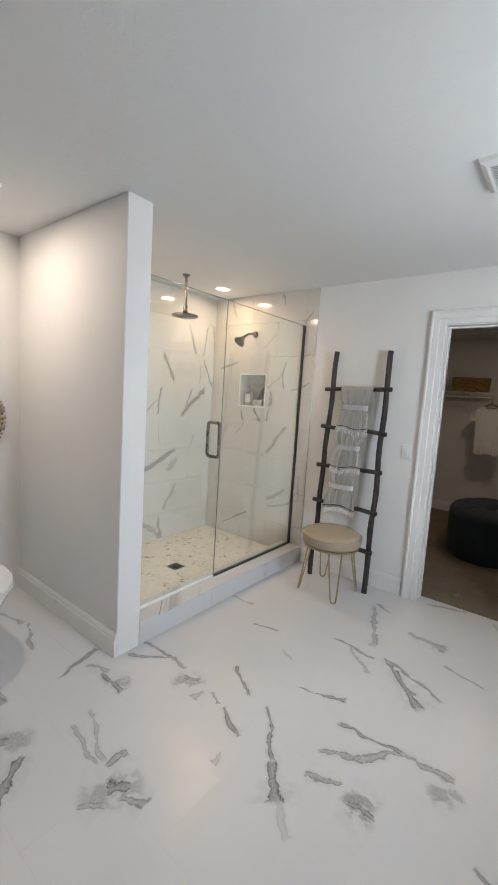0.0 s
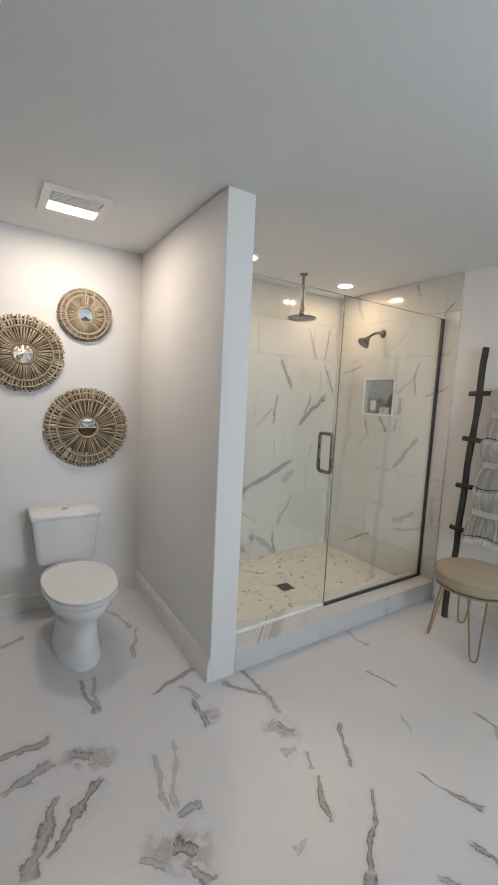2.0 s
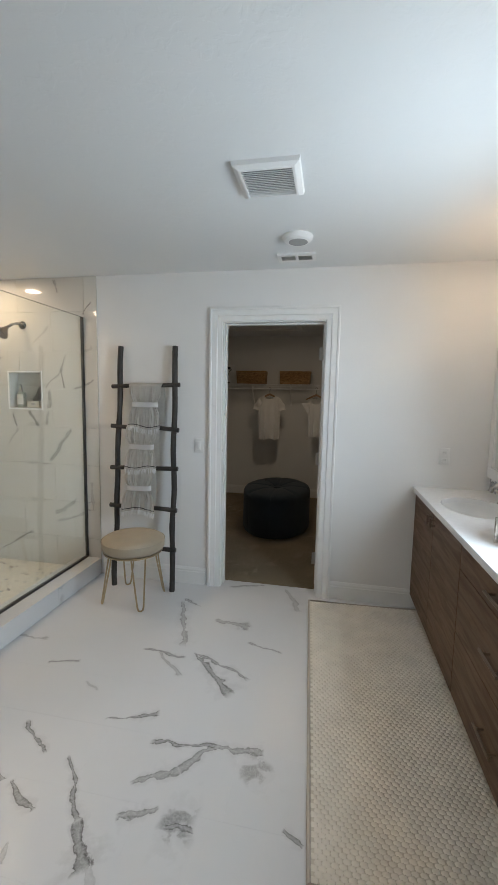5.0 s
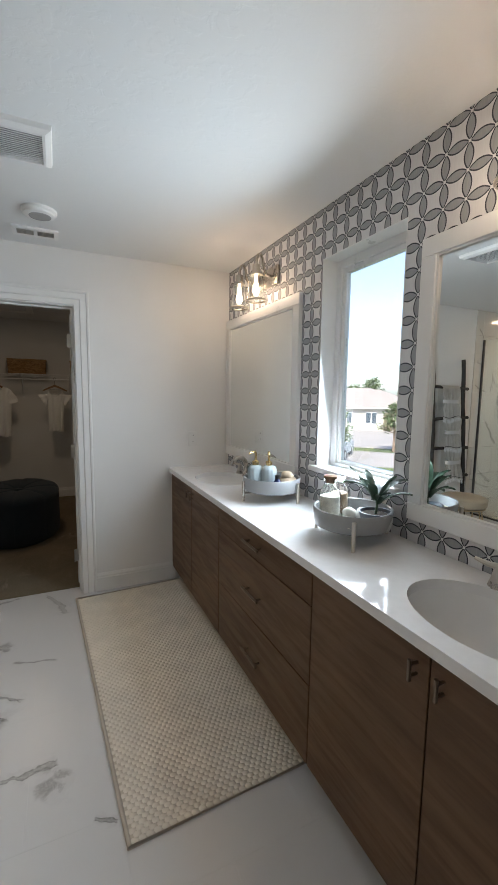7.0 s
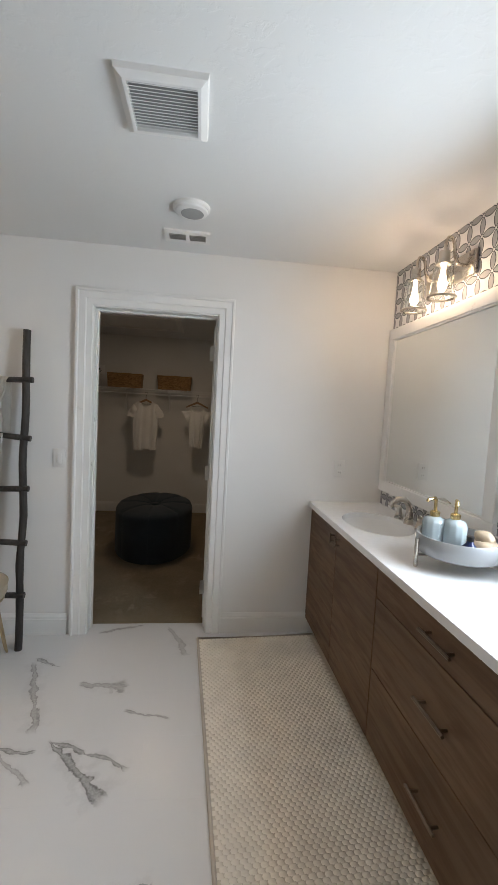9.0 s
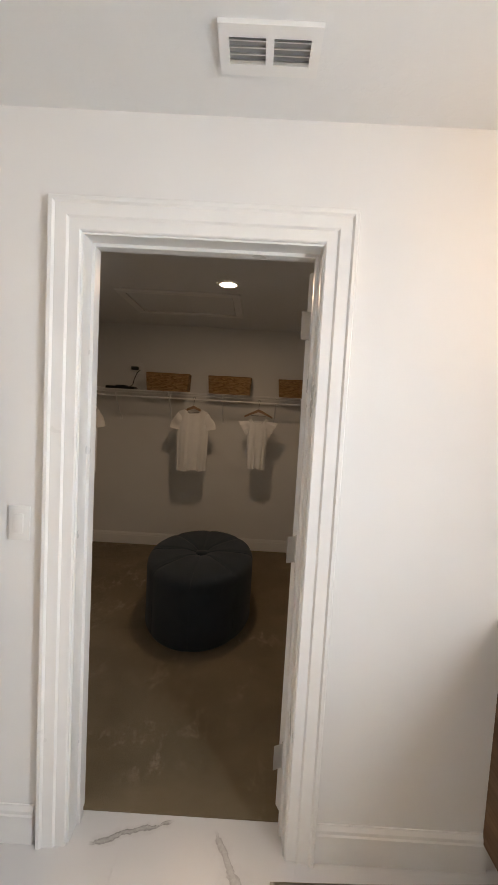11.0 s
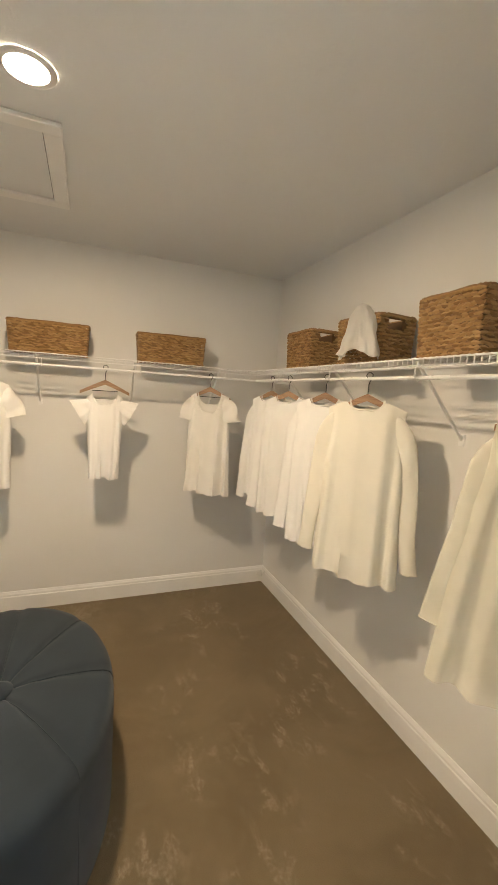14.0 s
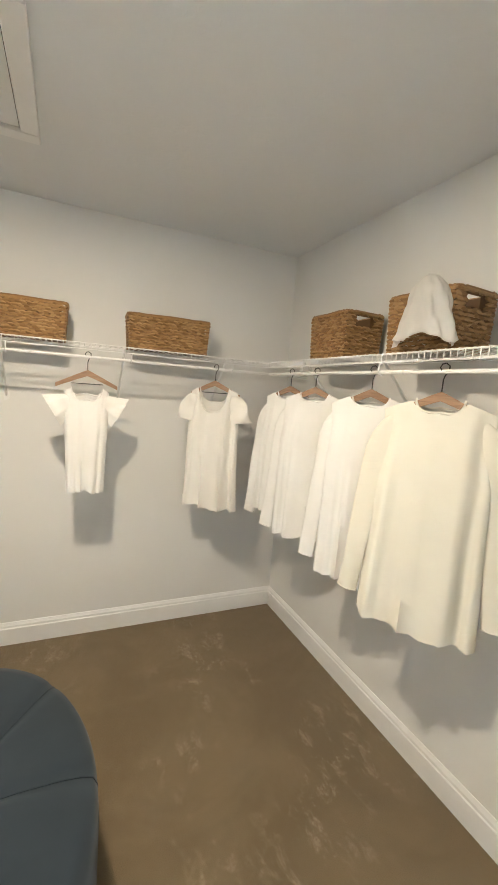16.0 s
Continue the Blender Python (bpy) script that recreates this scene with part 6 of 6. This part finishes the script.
def shirt(m, label, cloth_key, length=0.56, half=0.20, flare=0.0, sleeve=0.16, s_angle=28, neck=0.085, scoop=0.07, frill=False, seed=1.0, name="shirt", category="shirt", folds=1.0, top=-0.082):
    """A garment on a hanger along local x: a folded body tube and two sleeves."""
    g = thing(name, m, label, category, "hanging clothes")
    nu, nv = 64, 30
    bm = bmesh.new()
    rings = []
    drop = 0.062
    for j in range(nv + 1):
        v = j / nv
        ring = []
        for i in range(nu):
            a = 2 * math.pi * i / nu
            c, s = math.cos(a), math.sin(a)
            w = half * (1 + 0.04 * math.sin(3 * v + seed)) + flare * v
            arm = min(1.0, v / 0.30)
            w *= 1.0 - 0.06 * math.sin(math.pi * arm)
            x = w * math.copysign(abs(c) ** 0.75, c) * (1.0 - 0.05 * max(0.0, 1 - 6 * v))
            depth = 0.024 + 0.026 * min(1, 3 * v)
            u = x / max(w, 1e-6)
            f = (0.010 * math.sin(11 * u + seed * 3 + 1.5 * v) + 0.007 * math.sin(19 * u - seed * 2 + 2.5 * v)) * (0.15 + v) * folds
            y = depth * s + f * (1 if s < 0 else 0.6)
            zt = top - drop * abs(u) ** 1.15
            if abs(x) < neck:
                k = math.sqrt(max(0.0, 1 - (x / neck) ** 2))
                zt -= (scoop if s < 0 else scoop * 0.6 + 0.01) * k
            hem = -0.070 - length + 0.010 * math.sin(2.3 * u + seed) + 0.006 * math.sin(7 * u + seed)
            ring.append(bm.verts.new((x, y, zt + (hem - zt) * v)))
        rings.append(ring)
    for a, b in zip(rings, rings[1:]):
        for i in range(nu):
            bm.faces.new((a[i], a[(i + 1) % nu], b[(i + 1) % nu], b[i]))
    part("body", bm, cloth_key, g, smooth=80)
    for sgn in (-1, 1):
        if sleeve <= 0:
            continue
        bm = bmesh.new()
        rings = []
        ang = radians(s_angle)
        steps = 16
        cx, cz = sgn * (half - 0.062), top - drop - 0.030
        for j in range(steps + 1):
            t = j / steps
            bend = ang if frill else ang * (1 - 0.25 * t) + (radians(58) - ang) * max(0.0, 1 - sleeve * t / 0.13)
            if j:
                cx += sgn * sleeve / steps * math.sin(bend)
                cz -= sleeve / steps * math.cos(bend)
            r = (0.052 - 0.018 * min(1, t * 1.3)) if sleeve > 0.3 else 0.054 + 0.010 * t
            r *= min(1.0, 0.55 + 2.5 * t)
            if frill:
                r = 0.030 + 0.045 * t
            ring = []
            for i in range(24):
                a = 2 * math.pi * i / 24
                ruf = (0.18 * math.sin(7 * a + seed) * t) if frill else 0.10 * math.sin(3 * a + 9 * t + seed)
                lx = r * (1 + ruf) * math.cos(a)
                ly = r * (1 + ruf) * 0.42 * math.sin(a)
                ring.append(bm.verts.new((cx + sgn * lx * math.cos(bend), ly + 0.006 * math.sin(9 * t + seed), cz + lx * math.sin(bend))))
            rings.append(ring)
        for a, b in zip(rings, rings[1:]):
            for i in range(24):
                bm.faces.new((a[i], a[(i + 1) % 24], b[(i + 1) % 24], b[i]))
        bm.faces.new(rings[0])
        sl = part("sleeve", bm, cloth_key, g, smooth=80)
        end = [v.co.copy() for v in sl.data.vertices][-24:]
        part("cuff", tube(end, 0.0022, 5, True), cloth_key, sl)
    rim = []
    for i in range(48):
        a = 2 * math.pi * i / 48
        c, s = math.cos(a), math.sin(a)
        x = neck * c
        u = abs(x) / half
        k = math.sqrt(max(0.0, 1 - c * c))
        rim.append((x, (0.012 + 0.012 * k) * s, top - drop * u ** 1.15 - (scoop if s < 0 else scoop * 0.6 + 0.01) * k + 0.002))
    part("neckline", tube(rim, 0.0045, 6, True), cloth_key, g, "stitched neckline band")
    return g


RZ = SZ - 0.066 + 0.010
RY, RX = CY1 - SD + 0.012, CX1 - SD + 0.012
# along the back wall
for x, turn in ((-0.206, 0), (0.463, 3), (1.135, -38)):
    hanger(pose(x, RY, RZ, 0, 0, turn))
shirt(pose(-0.206, RY, RZ), "white short-sleeved V-neck tee on a hanger", "white_cloth", 0.675, 0.155, 0.0, 0.170, 17, 0.078, 0.085, seed=1.0, folds=1.2)
shirt(pose(0.463, RY, RZ, 0, 0, 3), "small white top with frilled cap sleeves", "white_cloth", 0.620, 0.108, -0.014, 0.130, 60, 0.075, 0.095, True, 2.2, folds=0.8, top=-0.125)
shirt(pose(1.135, RY, RZ, 0, 0, -38), "off-white draped blouse with short sleeves", "warm_cloth", 0.730, 0.150, 0.020, 0.150, 12, 0.085, 0.170, seed=3.7, folds=2.0)
# along the side wall, turned towards the room
TURN = -55
ROW = [(6.44, 0.700, 0.155, "white_cloth", "white long-sleeved top on a hanger"), (6.20, 0.750, 0.155, "white_cloth", "white long-sleeved tee on a hanger"),
       (5.80, 0.790, 0.160, "white_cloth", "bright white long-sleeved tee on a hanger"), (5.47, 0.805, 0.182, "cream_cloth", "cream long-sleeved sweater on a hanger")]
for i, (y, length, half, key, label) in enumerate(ROW):
    t = TURN + (-3, 2, -1, 0)[i]
    hanger(pose(RX, y, RZ, 0, 0, t), "brown wooden hanger on the side rod")
    shirt(pose(RX, y, RZ, 0, 0, t), label, key, length, half, 0.010, 0.650, 8, 0.072, 0.060, seed=5.0 + 1.7 * i, folds=1.2)
hanger(pose(RX, 4.695, RZ, 0, 0, TURN), "brown wooden hanger on the side rod")
shirt(pose(RX, 4.695, RZ, 0, 0, TURN), "long pale cream sheer tunic on a hanger", "sheer", 0.83, 0.145, 0.100, 0.600, 14, 0.085, 0.055, seed=13.0, name="tunic", category="tunic", folds=1.3)
# along the other side wall
for y, seed in ((6.12, 8.0), (5.86, 9.5), (5.60, 11.0)):
    hanger(pose(CX0 + SD - 0.012, y, RZ, 0, 0, 48), "brown wooden hanger on the side rod")
    shirt(pose(CX0 + SD - 0.012, y, RZ, 0, 0, 48), "white short-sleeved tee on a hanger", "white_cloth", 0.66 + 0.08 * (seed > 9), 0.160, 0.0, 0.17, 14, 0.078, 0.075, seed=seed)

# white garment thrown over a basket
cl = bmesh.new()
nu, nv = 72, 26
rings = []
for j in range(nv + 1):
    v = j / nv
    ring = []
    for i in range(nu):
        a = 2 * math.pi * i / nu
        c, q = math.cos(a), math.sin(a)
        fold = v * (0.016 * math.sin(4 * a + 2.6 * v + 0.5) + 0.011 * math.sin(9 * a - 4 * v) + 0.006 * math.sin(15 * a + 7 * v))
        crease = 0.006 * noise.noise(Vector((c * 3, q * 3, v * 6)))
        rx = 0.010 + 0.040 * min(1.0, v * 5) ** 0.5 + 0.082 * v ** 1.1 + fold + crease
        ry = 0.010 + 0.032 * min(1.0, v * 5) ** 0.5 + 0.016 * v + 0.6 * fold + crease
        hem = 0.032 * math.exp(-((a - 4.9) / 0.35) ** 2) * v ** 3 + 0.010 * math.sin(5 * a) * v ** 3
        ring.append(cl.verts.new((rx * c + 0.018 * v - 0.012, ry * q - 0.022 * v, 0.262 - 0.222 * v - 0.012 * v * v + hem)))
    rings.append(ring)
for a, b in zip(rings, rings[1:]):
    for i in range(nu):
        cl.faces.new((a[i], a[(i + 1) % nu], b[(i + 1) % nu], b[i]))
cl.faces.new(list(reversed(rings[0])))
bmesh.ops.solidify(cl, geom=cl.faces[:], thickness=0.002)
ob = link_mesh("folded_blouse", cl, "white_cloth", 80)
ob.matrix_basis = pose(1.500, 5.600, BZ, 0, 0, -90)
tagged(ob, "white blouse thrown over the rim of a basket", "blouse")

# ---- ottoman ----
ot = thing("tufted_ottoman", pose(0.078, 5.577, 0.004) @ Matrix.Diagonal((1, 1, 1.04, 1)), "oval slate-blue tufted ottoman with eight segments", "ottoman")
OR, OV = 0.390, 0.588
bm = bmesh.new()
n = 96
rings = []
prof = [(0.985, 0.006), (1.0, 0.02), (1.0, 0.20), (1.003, 0.38), (0.995, 0.415), (0.965, 0.438), (0.90, 0.449), (0.75, 0.456), (0.5, 0.458), (0.28, 0.452), (0.14, 0.438), (0.07, 0.422), (0.001, 0.418)]
for r, z in prof:
    ring = []
    for i in range(n):
        a = 2 * math.pi * i / n
        seam = math.exp(-(((i % 12) if i % 12 < 6 else (i % 12) - 12) / 0.75) ** 2)
        dip = 0.010 * seam * (1 if z > 0.41 else 0.35)
        zz = z - (dip if z > 0.41 else 0)
        rr = r * OR - (dip if z <= 0.41 else 0)
        ring.append(bm.verts.new((rr * math.cos(a), rr * math.sin(a) * OV / OR, zz)))
    rings.append(ring)
for a, b in zip(rings, rings[1:]):
    for i in range(n):
        bm.faces.new((a[i], a[(i + 1) % n], b[(i + 1) % n], b[i]))
bm.faces.new(list(reversed(rings[0])))
part("upholstery", bm, "ottoman", ot, smooth=80)
part("button", lathe([(0.045, 0.418), (0.050, 0.428), (0.046, 0.438), (0.028, 0.444), (0.001, 0.445)], 0, 0, 28), "ottoman", ot, "covered centre button", 70)
for i in range(8):
    a = 2 * math.pi * i / 8
    pts = [(r * OR * math.cos(a), r * OV * math.sin(a), z - 0.0075) for r, z in prof[3:11]]
    pts[0] = (0.990 * OR * math.cos(a), 0.990 * OV * math.sin(a), 0.38)
    pts = [(0.992 * OR * math.cos(a), 0.992 * OV * math.sin(a), 0.02)] + pts
    part("seam", tube(pts, 0.0022, 5), "ottoman", ot, "stitched seam")
part("base", lathe([(0.92, 0.0), (0.95, 0.010)], 0, 0, 48, OR, OV), "black", ot)

# ---- ceiling hatch, router ----
hx0, hx1, hy0, hy1 = -0.715, 0.262, 5.720, 6.450
ht = thing("attic_hatch", pose(0, 0, H), "white attic hatch with a moulded frame", "hatch", "", "structure")
bm = bmesh.new()
f = 0.065
for a in ((hx0, hx1, hy0, hy0 + f), (hx0, hx1, hy1 - f, hy1), (hx0, hx0 + f, hy0 + f, hy1 - f), (hx1 - f, hx1, hy0 + f, hy1 - f)):
    bm_box(bm, a[0], a[1], a[2], a[3], -0.018, -0.0005, 0.004)
part("frame", bm, "trim", ht)
part("panel", box(hx0 + f + 0.004, hx1 - f - 0.004, hy0 + f + 0.004, hy1 - f - 0.004, -0.006, -0.0005), "ceiling", ht, "textured hatch panel")
part("gap", box(hx0 + f, hx1 - f, hy0 + f, hy1 - f, -0.0012, -0.0004), "shade_dark", ht)

rt = thing("network_router", pose(-1.000, 6.870, BZ), "flat black network router lying on the shelf", "router")
part("case", box(-0.150, 0.150, -0.075, 0.075, 0.0, 0.030, 0.010, 3), "black", rt)
part("hump", box(-0.055, 0.055, -0.050, 0.050, 0.030, 0.042, 0.006, 2), "black", rt)
part("cable", tube([(0.06, 0.06, 0.03), (0.085, 0.10, 0.055), (0.09, 0.135, 0.12), (0.115, 0.145, 0.19), (0.150, 0.140, 0.222)], 0.0045, 6), "black", rt, "thin black power cable")
po = thing("wall_outlet", pose(-0.845, CY1 - 0.001, 1.955), "white outlet with a black power adapter plugged in", "outlet")
part("plate", box(-0.036, 0.036, -0.006, 0, -0.058, 0.058, 0.003, 2), "plastic", po)
part("adapter", box(-0.095, -0.020, -0.050, -0.006, -0.016, 0.018, 0.004, 2), "black", po, "black power adapter")


# ---- outside ----
GZ = -2.5
M["lawn"] = plain("mown_lawn", (0.060, 0.085, 0.028), 0.95, var=0.25, scale=0.6, bump=0.5, grain=40, dist=0.03)
M["asphalt"] = plain("pale_concrete_road", (0.20, 0.195, 0.19), 0.9, var=0.08, scale=0.5, bump=0.3, grain=60)
M["stucco"] = plain("white_stucco", (0.36, 0.345, 0.32), 0.85, var=0.05, scale=1.5, bump=0.3, grain=40)
M["roof"] = plain("pale_grey_roof_tile", (0.20, 0.18, 0.17), 0.8, var=0.15, scale=2.0, bump=0.5, grain=20, dist=0.03)
M["pane_dark"] = plain("dark_window_glass", (0.06, 0.08, 0.10), 0.1)
M["bark"] = plain("grey_bark", (0.16, 0.12, 0.09), 0.9, var=0.25, scale=8, bump=0.6, grain=40, dist=0.02)
M["foliage"] = island("tree_foliage", [(0.055, 0.10, 0.030), (0.075, 0.125, 0.040), (0.045, 0.085, 0.030), (0.09, 0.13, 0.05)], 0.7)
M["car_paint"] = plain("silver_blue_car_paint", (0.30, 0.36, 0.42), 0.25, 0.3, var=0.03, bump=0)
M["rubber"] = plain("black_tyre_rubber", (0.02, 0.02, 0.02), 0.8)
setting("ground", box(-3000, 3000, -3000, 3000, GZ - 0.5, GZ), "lawn", "green lawn reaching the horizon", "ground")
road = box(-60, 60, -3.2, 3.2, 0.0, 0.03)
bmesh.ops.transform(road, verts=road.verts[:], matrix=pose(18.5, 21.5, GZ, 0, 0, -48))
setting("road", road, "asphalt", "pale concrete street", "road")
drive = box(-3.0, 3.0, -9, 10, 0.0, 0.045)
bmesh.ops.transform(drive, verts=drive.verts[:], matrix=pose(28.5, 32.0, GZ, 0, 0, -46))
setting("driveway", drive, "asphalt", "pale concrete driveway", "driveway")


def house(x, y, turn, w=15.0, d=11.0):
    h = thing("house", pose(x, y, GZ, 0, 0, turn), "white stucco bungalow with a pale hipped roof", "house", "neighbour houses")
    part("wall", box(-w / 2, w / 2, -d / 2, d / 2, 0, 2.8), "stucco", h, smooth=None)
    bm = bmesh.new()
    o = 0.5
    lo = [bm.verts.new(p) for p in ((-w / 2 - o, -d / 2 - o, 2.75), (w / 2 + o, -d / 2 - o, 2.75), (w / 2 + o, d / 2 + o, 2.75), (-w / 2 - o, d / 2 + o, 2.75))]
    hi = [bm.verts.new(p) for p in ((-w / 2 + d / 2, 0, 4.9), (w / 2 - d / 2, 0, 4.9))]
    bm.faces.new((lo[0], lo[1], hi[1], hi[0]))
    bm.faces.new((lo[2], lo[3], hi[0], hi[1]))
    bm.faces.new((lo[1], lo[2], hi[1]))
    bm.faces.new((lo[3], lo[0], hi[0]))
    bm.faces.new(list(reversed(lo)))
    part("roof", bm, "roof", h, smooth=None)
    part("eaves", box(-w / 2 - o, w / 2 + o, -d / 2 - o, d / 2 + o, 2.60, 2.749), "trim", h, "white eaves board", None)
    for wx in (-5.2, -1.6, 1.2, 5.0):
        win = part("window", box(wx - 0.65, wx + 0.65, -d / 2 - 0.06, -d / 2 + 0.01, 0.8, 2.2), "trim", h, "white-framed window", None)
        for s in (-0.32, 0.32):
            part("pane", box(wx + s - 0.28, wx + s + 0.28, -d / 2 - 0.08, -d / 2 - 0.055, 0.88, 2.12), "pane_dark", win, "dark pane", None)
    part("front_door", box(2.6, 3.6, -d / 2 - 0.06, -d / 2 + 0.01, 0, 2.1), "bark", h, "brown front door", None)
    return h


base = house(36.5, 43.0, -42)
copy_thing(base, pose(49.5, 31.0, GZ, 0, 0, -60))
copy_thing(base, pose(22.0, 57.0, GZ, 0, 0, -22))
copy_thing(base, pose(50.0, 60.0, GZ + 0.6, 0, 0, -45))


def tree(x, y, height, crown, seed, label):
    t = thing("tree", pose(x, y, GZ), label, "tree", "street trees")
    rnd = random.Random(seed)
    pts = [(0, 0, 0), (0.05, 0.02, height * 0.35), (-0.03, 0.05, height * 0.6), (0.04, 0, height * 0.92)]
    bm = tube(pts, [0.11, 0.08, 0.055, 0.015], 8)
    tips = []
    for i in range(14):
        a, z = i * 2.399, height * (0.34 + 0.045 * i)
        reach = crown * (1.0 - 0.045 * i) * rnd.uniform(0.7, 1.0)
        tip = (reach * math.cos(a), reach * math.sin(a), z + 0.45 * reach)
        bm_tube(bm, [(0, 0, z), (tip[0] * 0.5, tip[1] * 0.5, z + 0.15 * reach), tip], [0.04, 0.025, 0.008], 5)
        tips.append((Vector((0, 0, z)), Vector(tip)))
    part("trunk", bm, "bark", t, "grey trunk and limbs")
    vs, fs = [], []
    for k in range(1500):
        a, b = tips[rnd.randrange(len(tips))]
        f = rnd.uniform(0.35, 1.1)
        c = a.lerp(b, f) + Vector((rnd.gauss(0, 0.22), rnd.gauss(0, 0.22), rnd.gauss(0, 0.20))) * crown * 0.6
        u = Vector((rnd.gauss(0, 1), rnd.gauss(0, 1), rnd.gauss(0, 0.6))).normalized()
        w = u.cross(Vector((rnd.gauss(0, 1), rnd.gauss(0, 1), rnd.gauss(0, 1)))).normalized()
        s = rnd.uniform(0.06, 0.13) * max(1.0, crown * 0.75)
        n = len(vs)
        vs += [c - u * s, c + w * s * 0.5, c + u * s, c - w * s * 0.5]
        fs.append((n, n + 1, n + 2, n + 3))
    me = bpy.data.meshes.new("crown")
    me.from_pydata(vs, [], fs)
    me.materials.append(M["foliage"])
    o = new("crown", me)
    o.parent = t
    tagged(o, "uneven green crown")


tree(15.2, 20.2, 3.4, 1.1, 1, "young leafy street tree on the lawn")
tree(22.5, 23.0, 3.6, 1.1, 2, "young leafy street tree by the driveway")
for i in range(16):
    a = radians(28 + 3.2 * i)
    tree(95 * math.cos(a) + 3 * math.sin(i * 5), 95 * math.sin(a), 6.6 + 1.2 * math.sin(i * 2.3), 3.0, 20 + i, "distant leafy tree behind the houses")

cr = thing("parked_car", pose(17.0, 22.6, GZ + 0.03, 0, 0, 42), "silver-blue saloon car parked by the kerb", "car")
bm = bmesh.new()
prof = [(-2.2, 0.35), (-2.25, 0.75), (-1.9, 0.95), (-1.3, 1.0), (-0.7, 1.45), (0.6, 1.47), (1.35, 1.0), (2.1, 0.88), (2.25, 0.6), (2.2, 0.32)]
sides = [[bm.verts.new((x, s * (0.88 if z < 1.1 else 0.70), z)) for x, z in prof] for s in (-1, 1)]
for i in range(len(prof)):
    j = (i + 1) % len(prof)
    bm.faces.new((sides[0][i], sides[0][j], sides[1][j], sides[1][i]))
bm.faces.new(sides[0])
bm.faces.new(list(reversed(sides[1])))
part("body", bm, "car_paint", cr, smooth=25)
for s in (-1, 1):
    part("side_window", box(-0.75, 0.95, s * 0.79 - 0.012, s * 0.79 + 0.012, 1.03, 1.36), "pane_dark", cr, "dark side window", None)
    for x in (-1.4, 1.4):
        bm = lathe([(0.0001, -0.11), (0.31, -0.11), (0.33, -0.08), (0.33, 0.08), (0.31, 0.11), (0.0001, 0.11)], 0, 0, 24, cap=False)
        bmesh.ops.rotate(bm, verts=bm.verts[:], cent=(0, 0, 0), matrix=Matrix.Rotation(radians(90), 3, "X"))
        bmesh.ops.translate(bm, verts=bm.verts[:], vec=(x, s * 0.80, 0.33))
        wheel = part("wheel", bm, "rubber", cr, "black tyre")
        bm = lathe([(0.0001, -0.115), (0.20, -0.115), (0.20, 0.115), (0.0001, 0.115)], 0, 0, 18, cap=False)
        bmesh.ops.rotate(bm, verts=bm.verts[:], cent=(0, 0, 0), matrix=Matrix.Rotation(radians(90), 3, "X"))
        bmesh.ops.translate(bm, verts=bm.verts[:], vec=(x, s * 0.80, 0.33))
        part("rim", bm, "steel", wheel)


# ---- marble floor tiles ----
def tile_mesh(name, dx, dy, dz, material, bevel=0.0):
    me = bpy.data.meshes.new(name)
    bm = box(0, dx, 0, dy, -dz, 0, bevel)
    bmesh.ops.recalc_face_normals(bm, faces=bm.faces)
    bm.to_mesh(me)
    bm.free()
    me.materials.append(M[material])
    return me


floor_root = thing("floor", pose(0, 0, 0), "white marble-look porcelain floor with grey veins", "floor", "", "structure")
TW, TH, GAP = 0.610, 0.305, 0.0004
BANDS_X, BANDS_Y = (-1.05, -0.45, 0.15), (1.14, 1.45, 2.06, 2.67)


def floor_material(i, j):
    """The floor's print over one stretch of tiles."""
    key = f"marble_{i}_{j}"
    if key not in M:
        xs, ys = (-9,) + BANDS_X + (9,), (-9,) + BANDS_Y + (9,)
        M[key] = printed_marble("marble_porcelain", "floor", (0.66, 0.66, 0.665), 0.27, floor_veins, (xs[i] - 0.36, xs[i + 1] + 0.36), (ys[j] - 0.20, ys[j + 1] + 0.20), 1.6)
    return key


cache = {}
row, y = 0, SY
while y < DY - 0.001:
    h = min(TH, DY - y)
    x = TX - (0.305 if row % 2 else 0.0)
    while x < WX - 0.001:
        x0, x1 = max(x, TX), min(x + TW, WX)
        if x1 - x0 > 0.02:
            i, j = sum((x0 + x1) / 2 > b for b in BANDS_X), sum(y + h / 2 > b for b in BANDS_Y)
            key = (round(x1 - x0, 3), round(h, 3), i, j)
            if key not in cache:
                cache[key] = tile_mesh("tile", x1 - x0 - GAP, h - GAP, 0.008, floor_material(i, j))
            t = new("tile", cache[key])
            t.parent = floor_root
            t.location = (x0, y, 0)
        x += TW
    y += TH
    row += 1
setting("threshold_floor", box(OX0, OX1, DY, CY0 - 0.02, -0.01, -0.001), floor_material(2, 4), "white marble strip under the doorway", "floor")
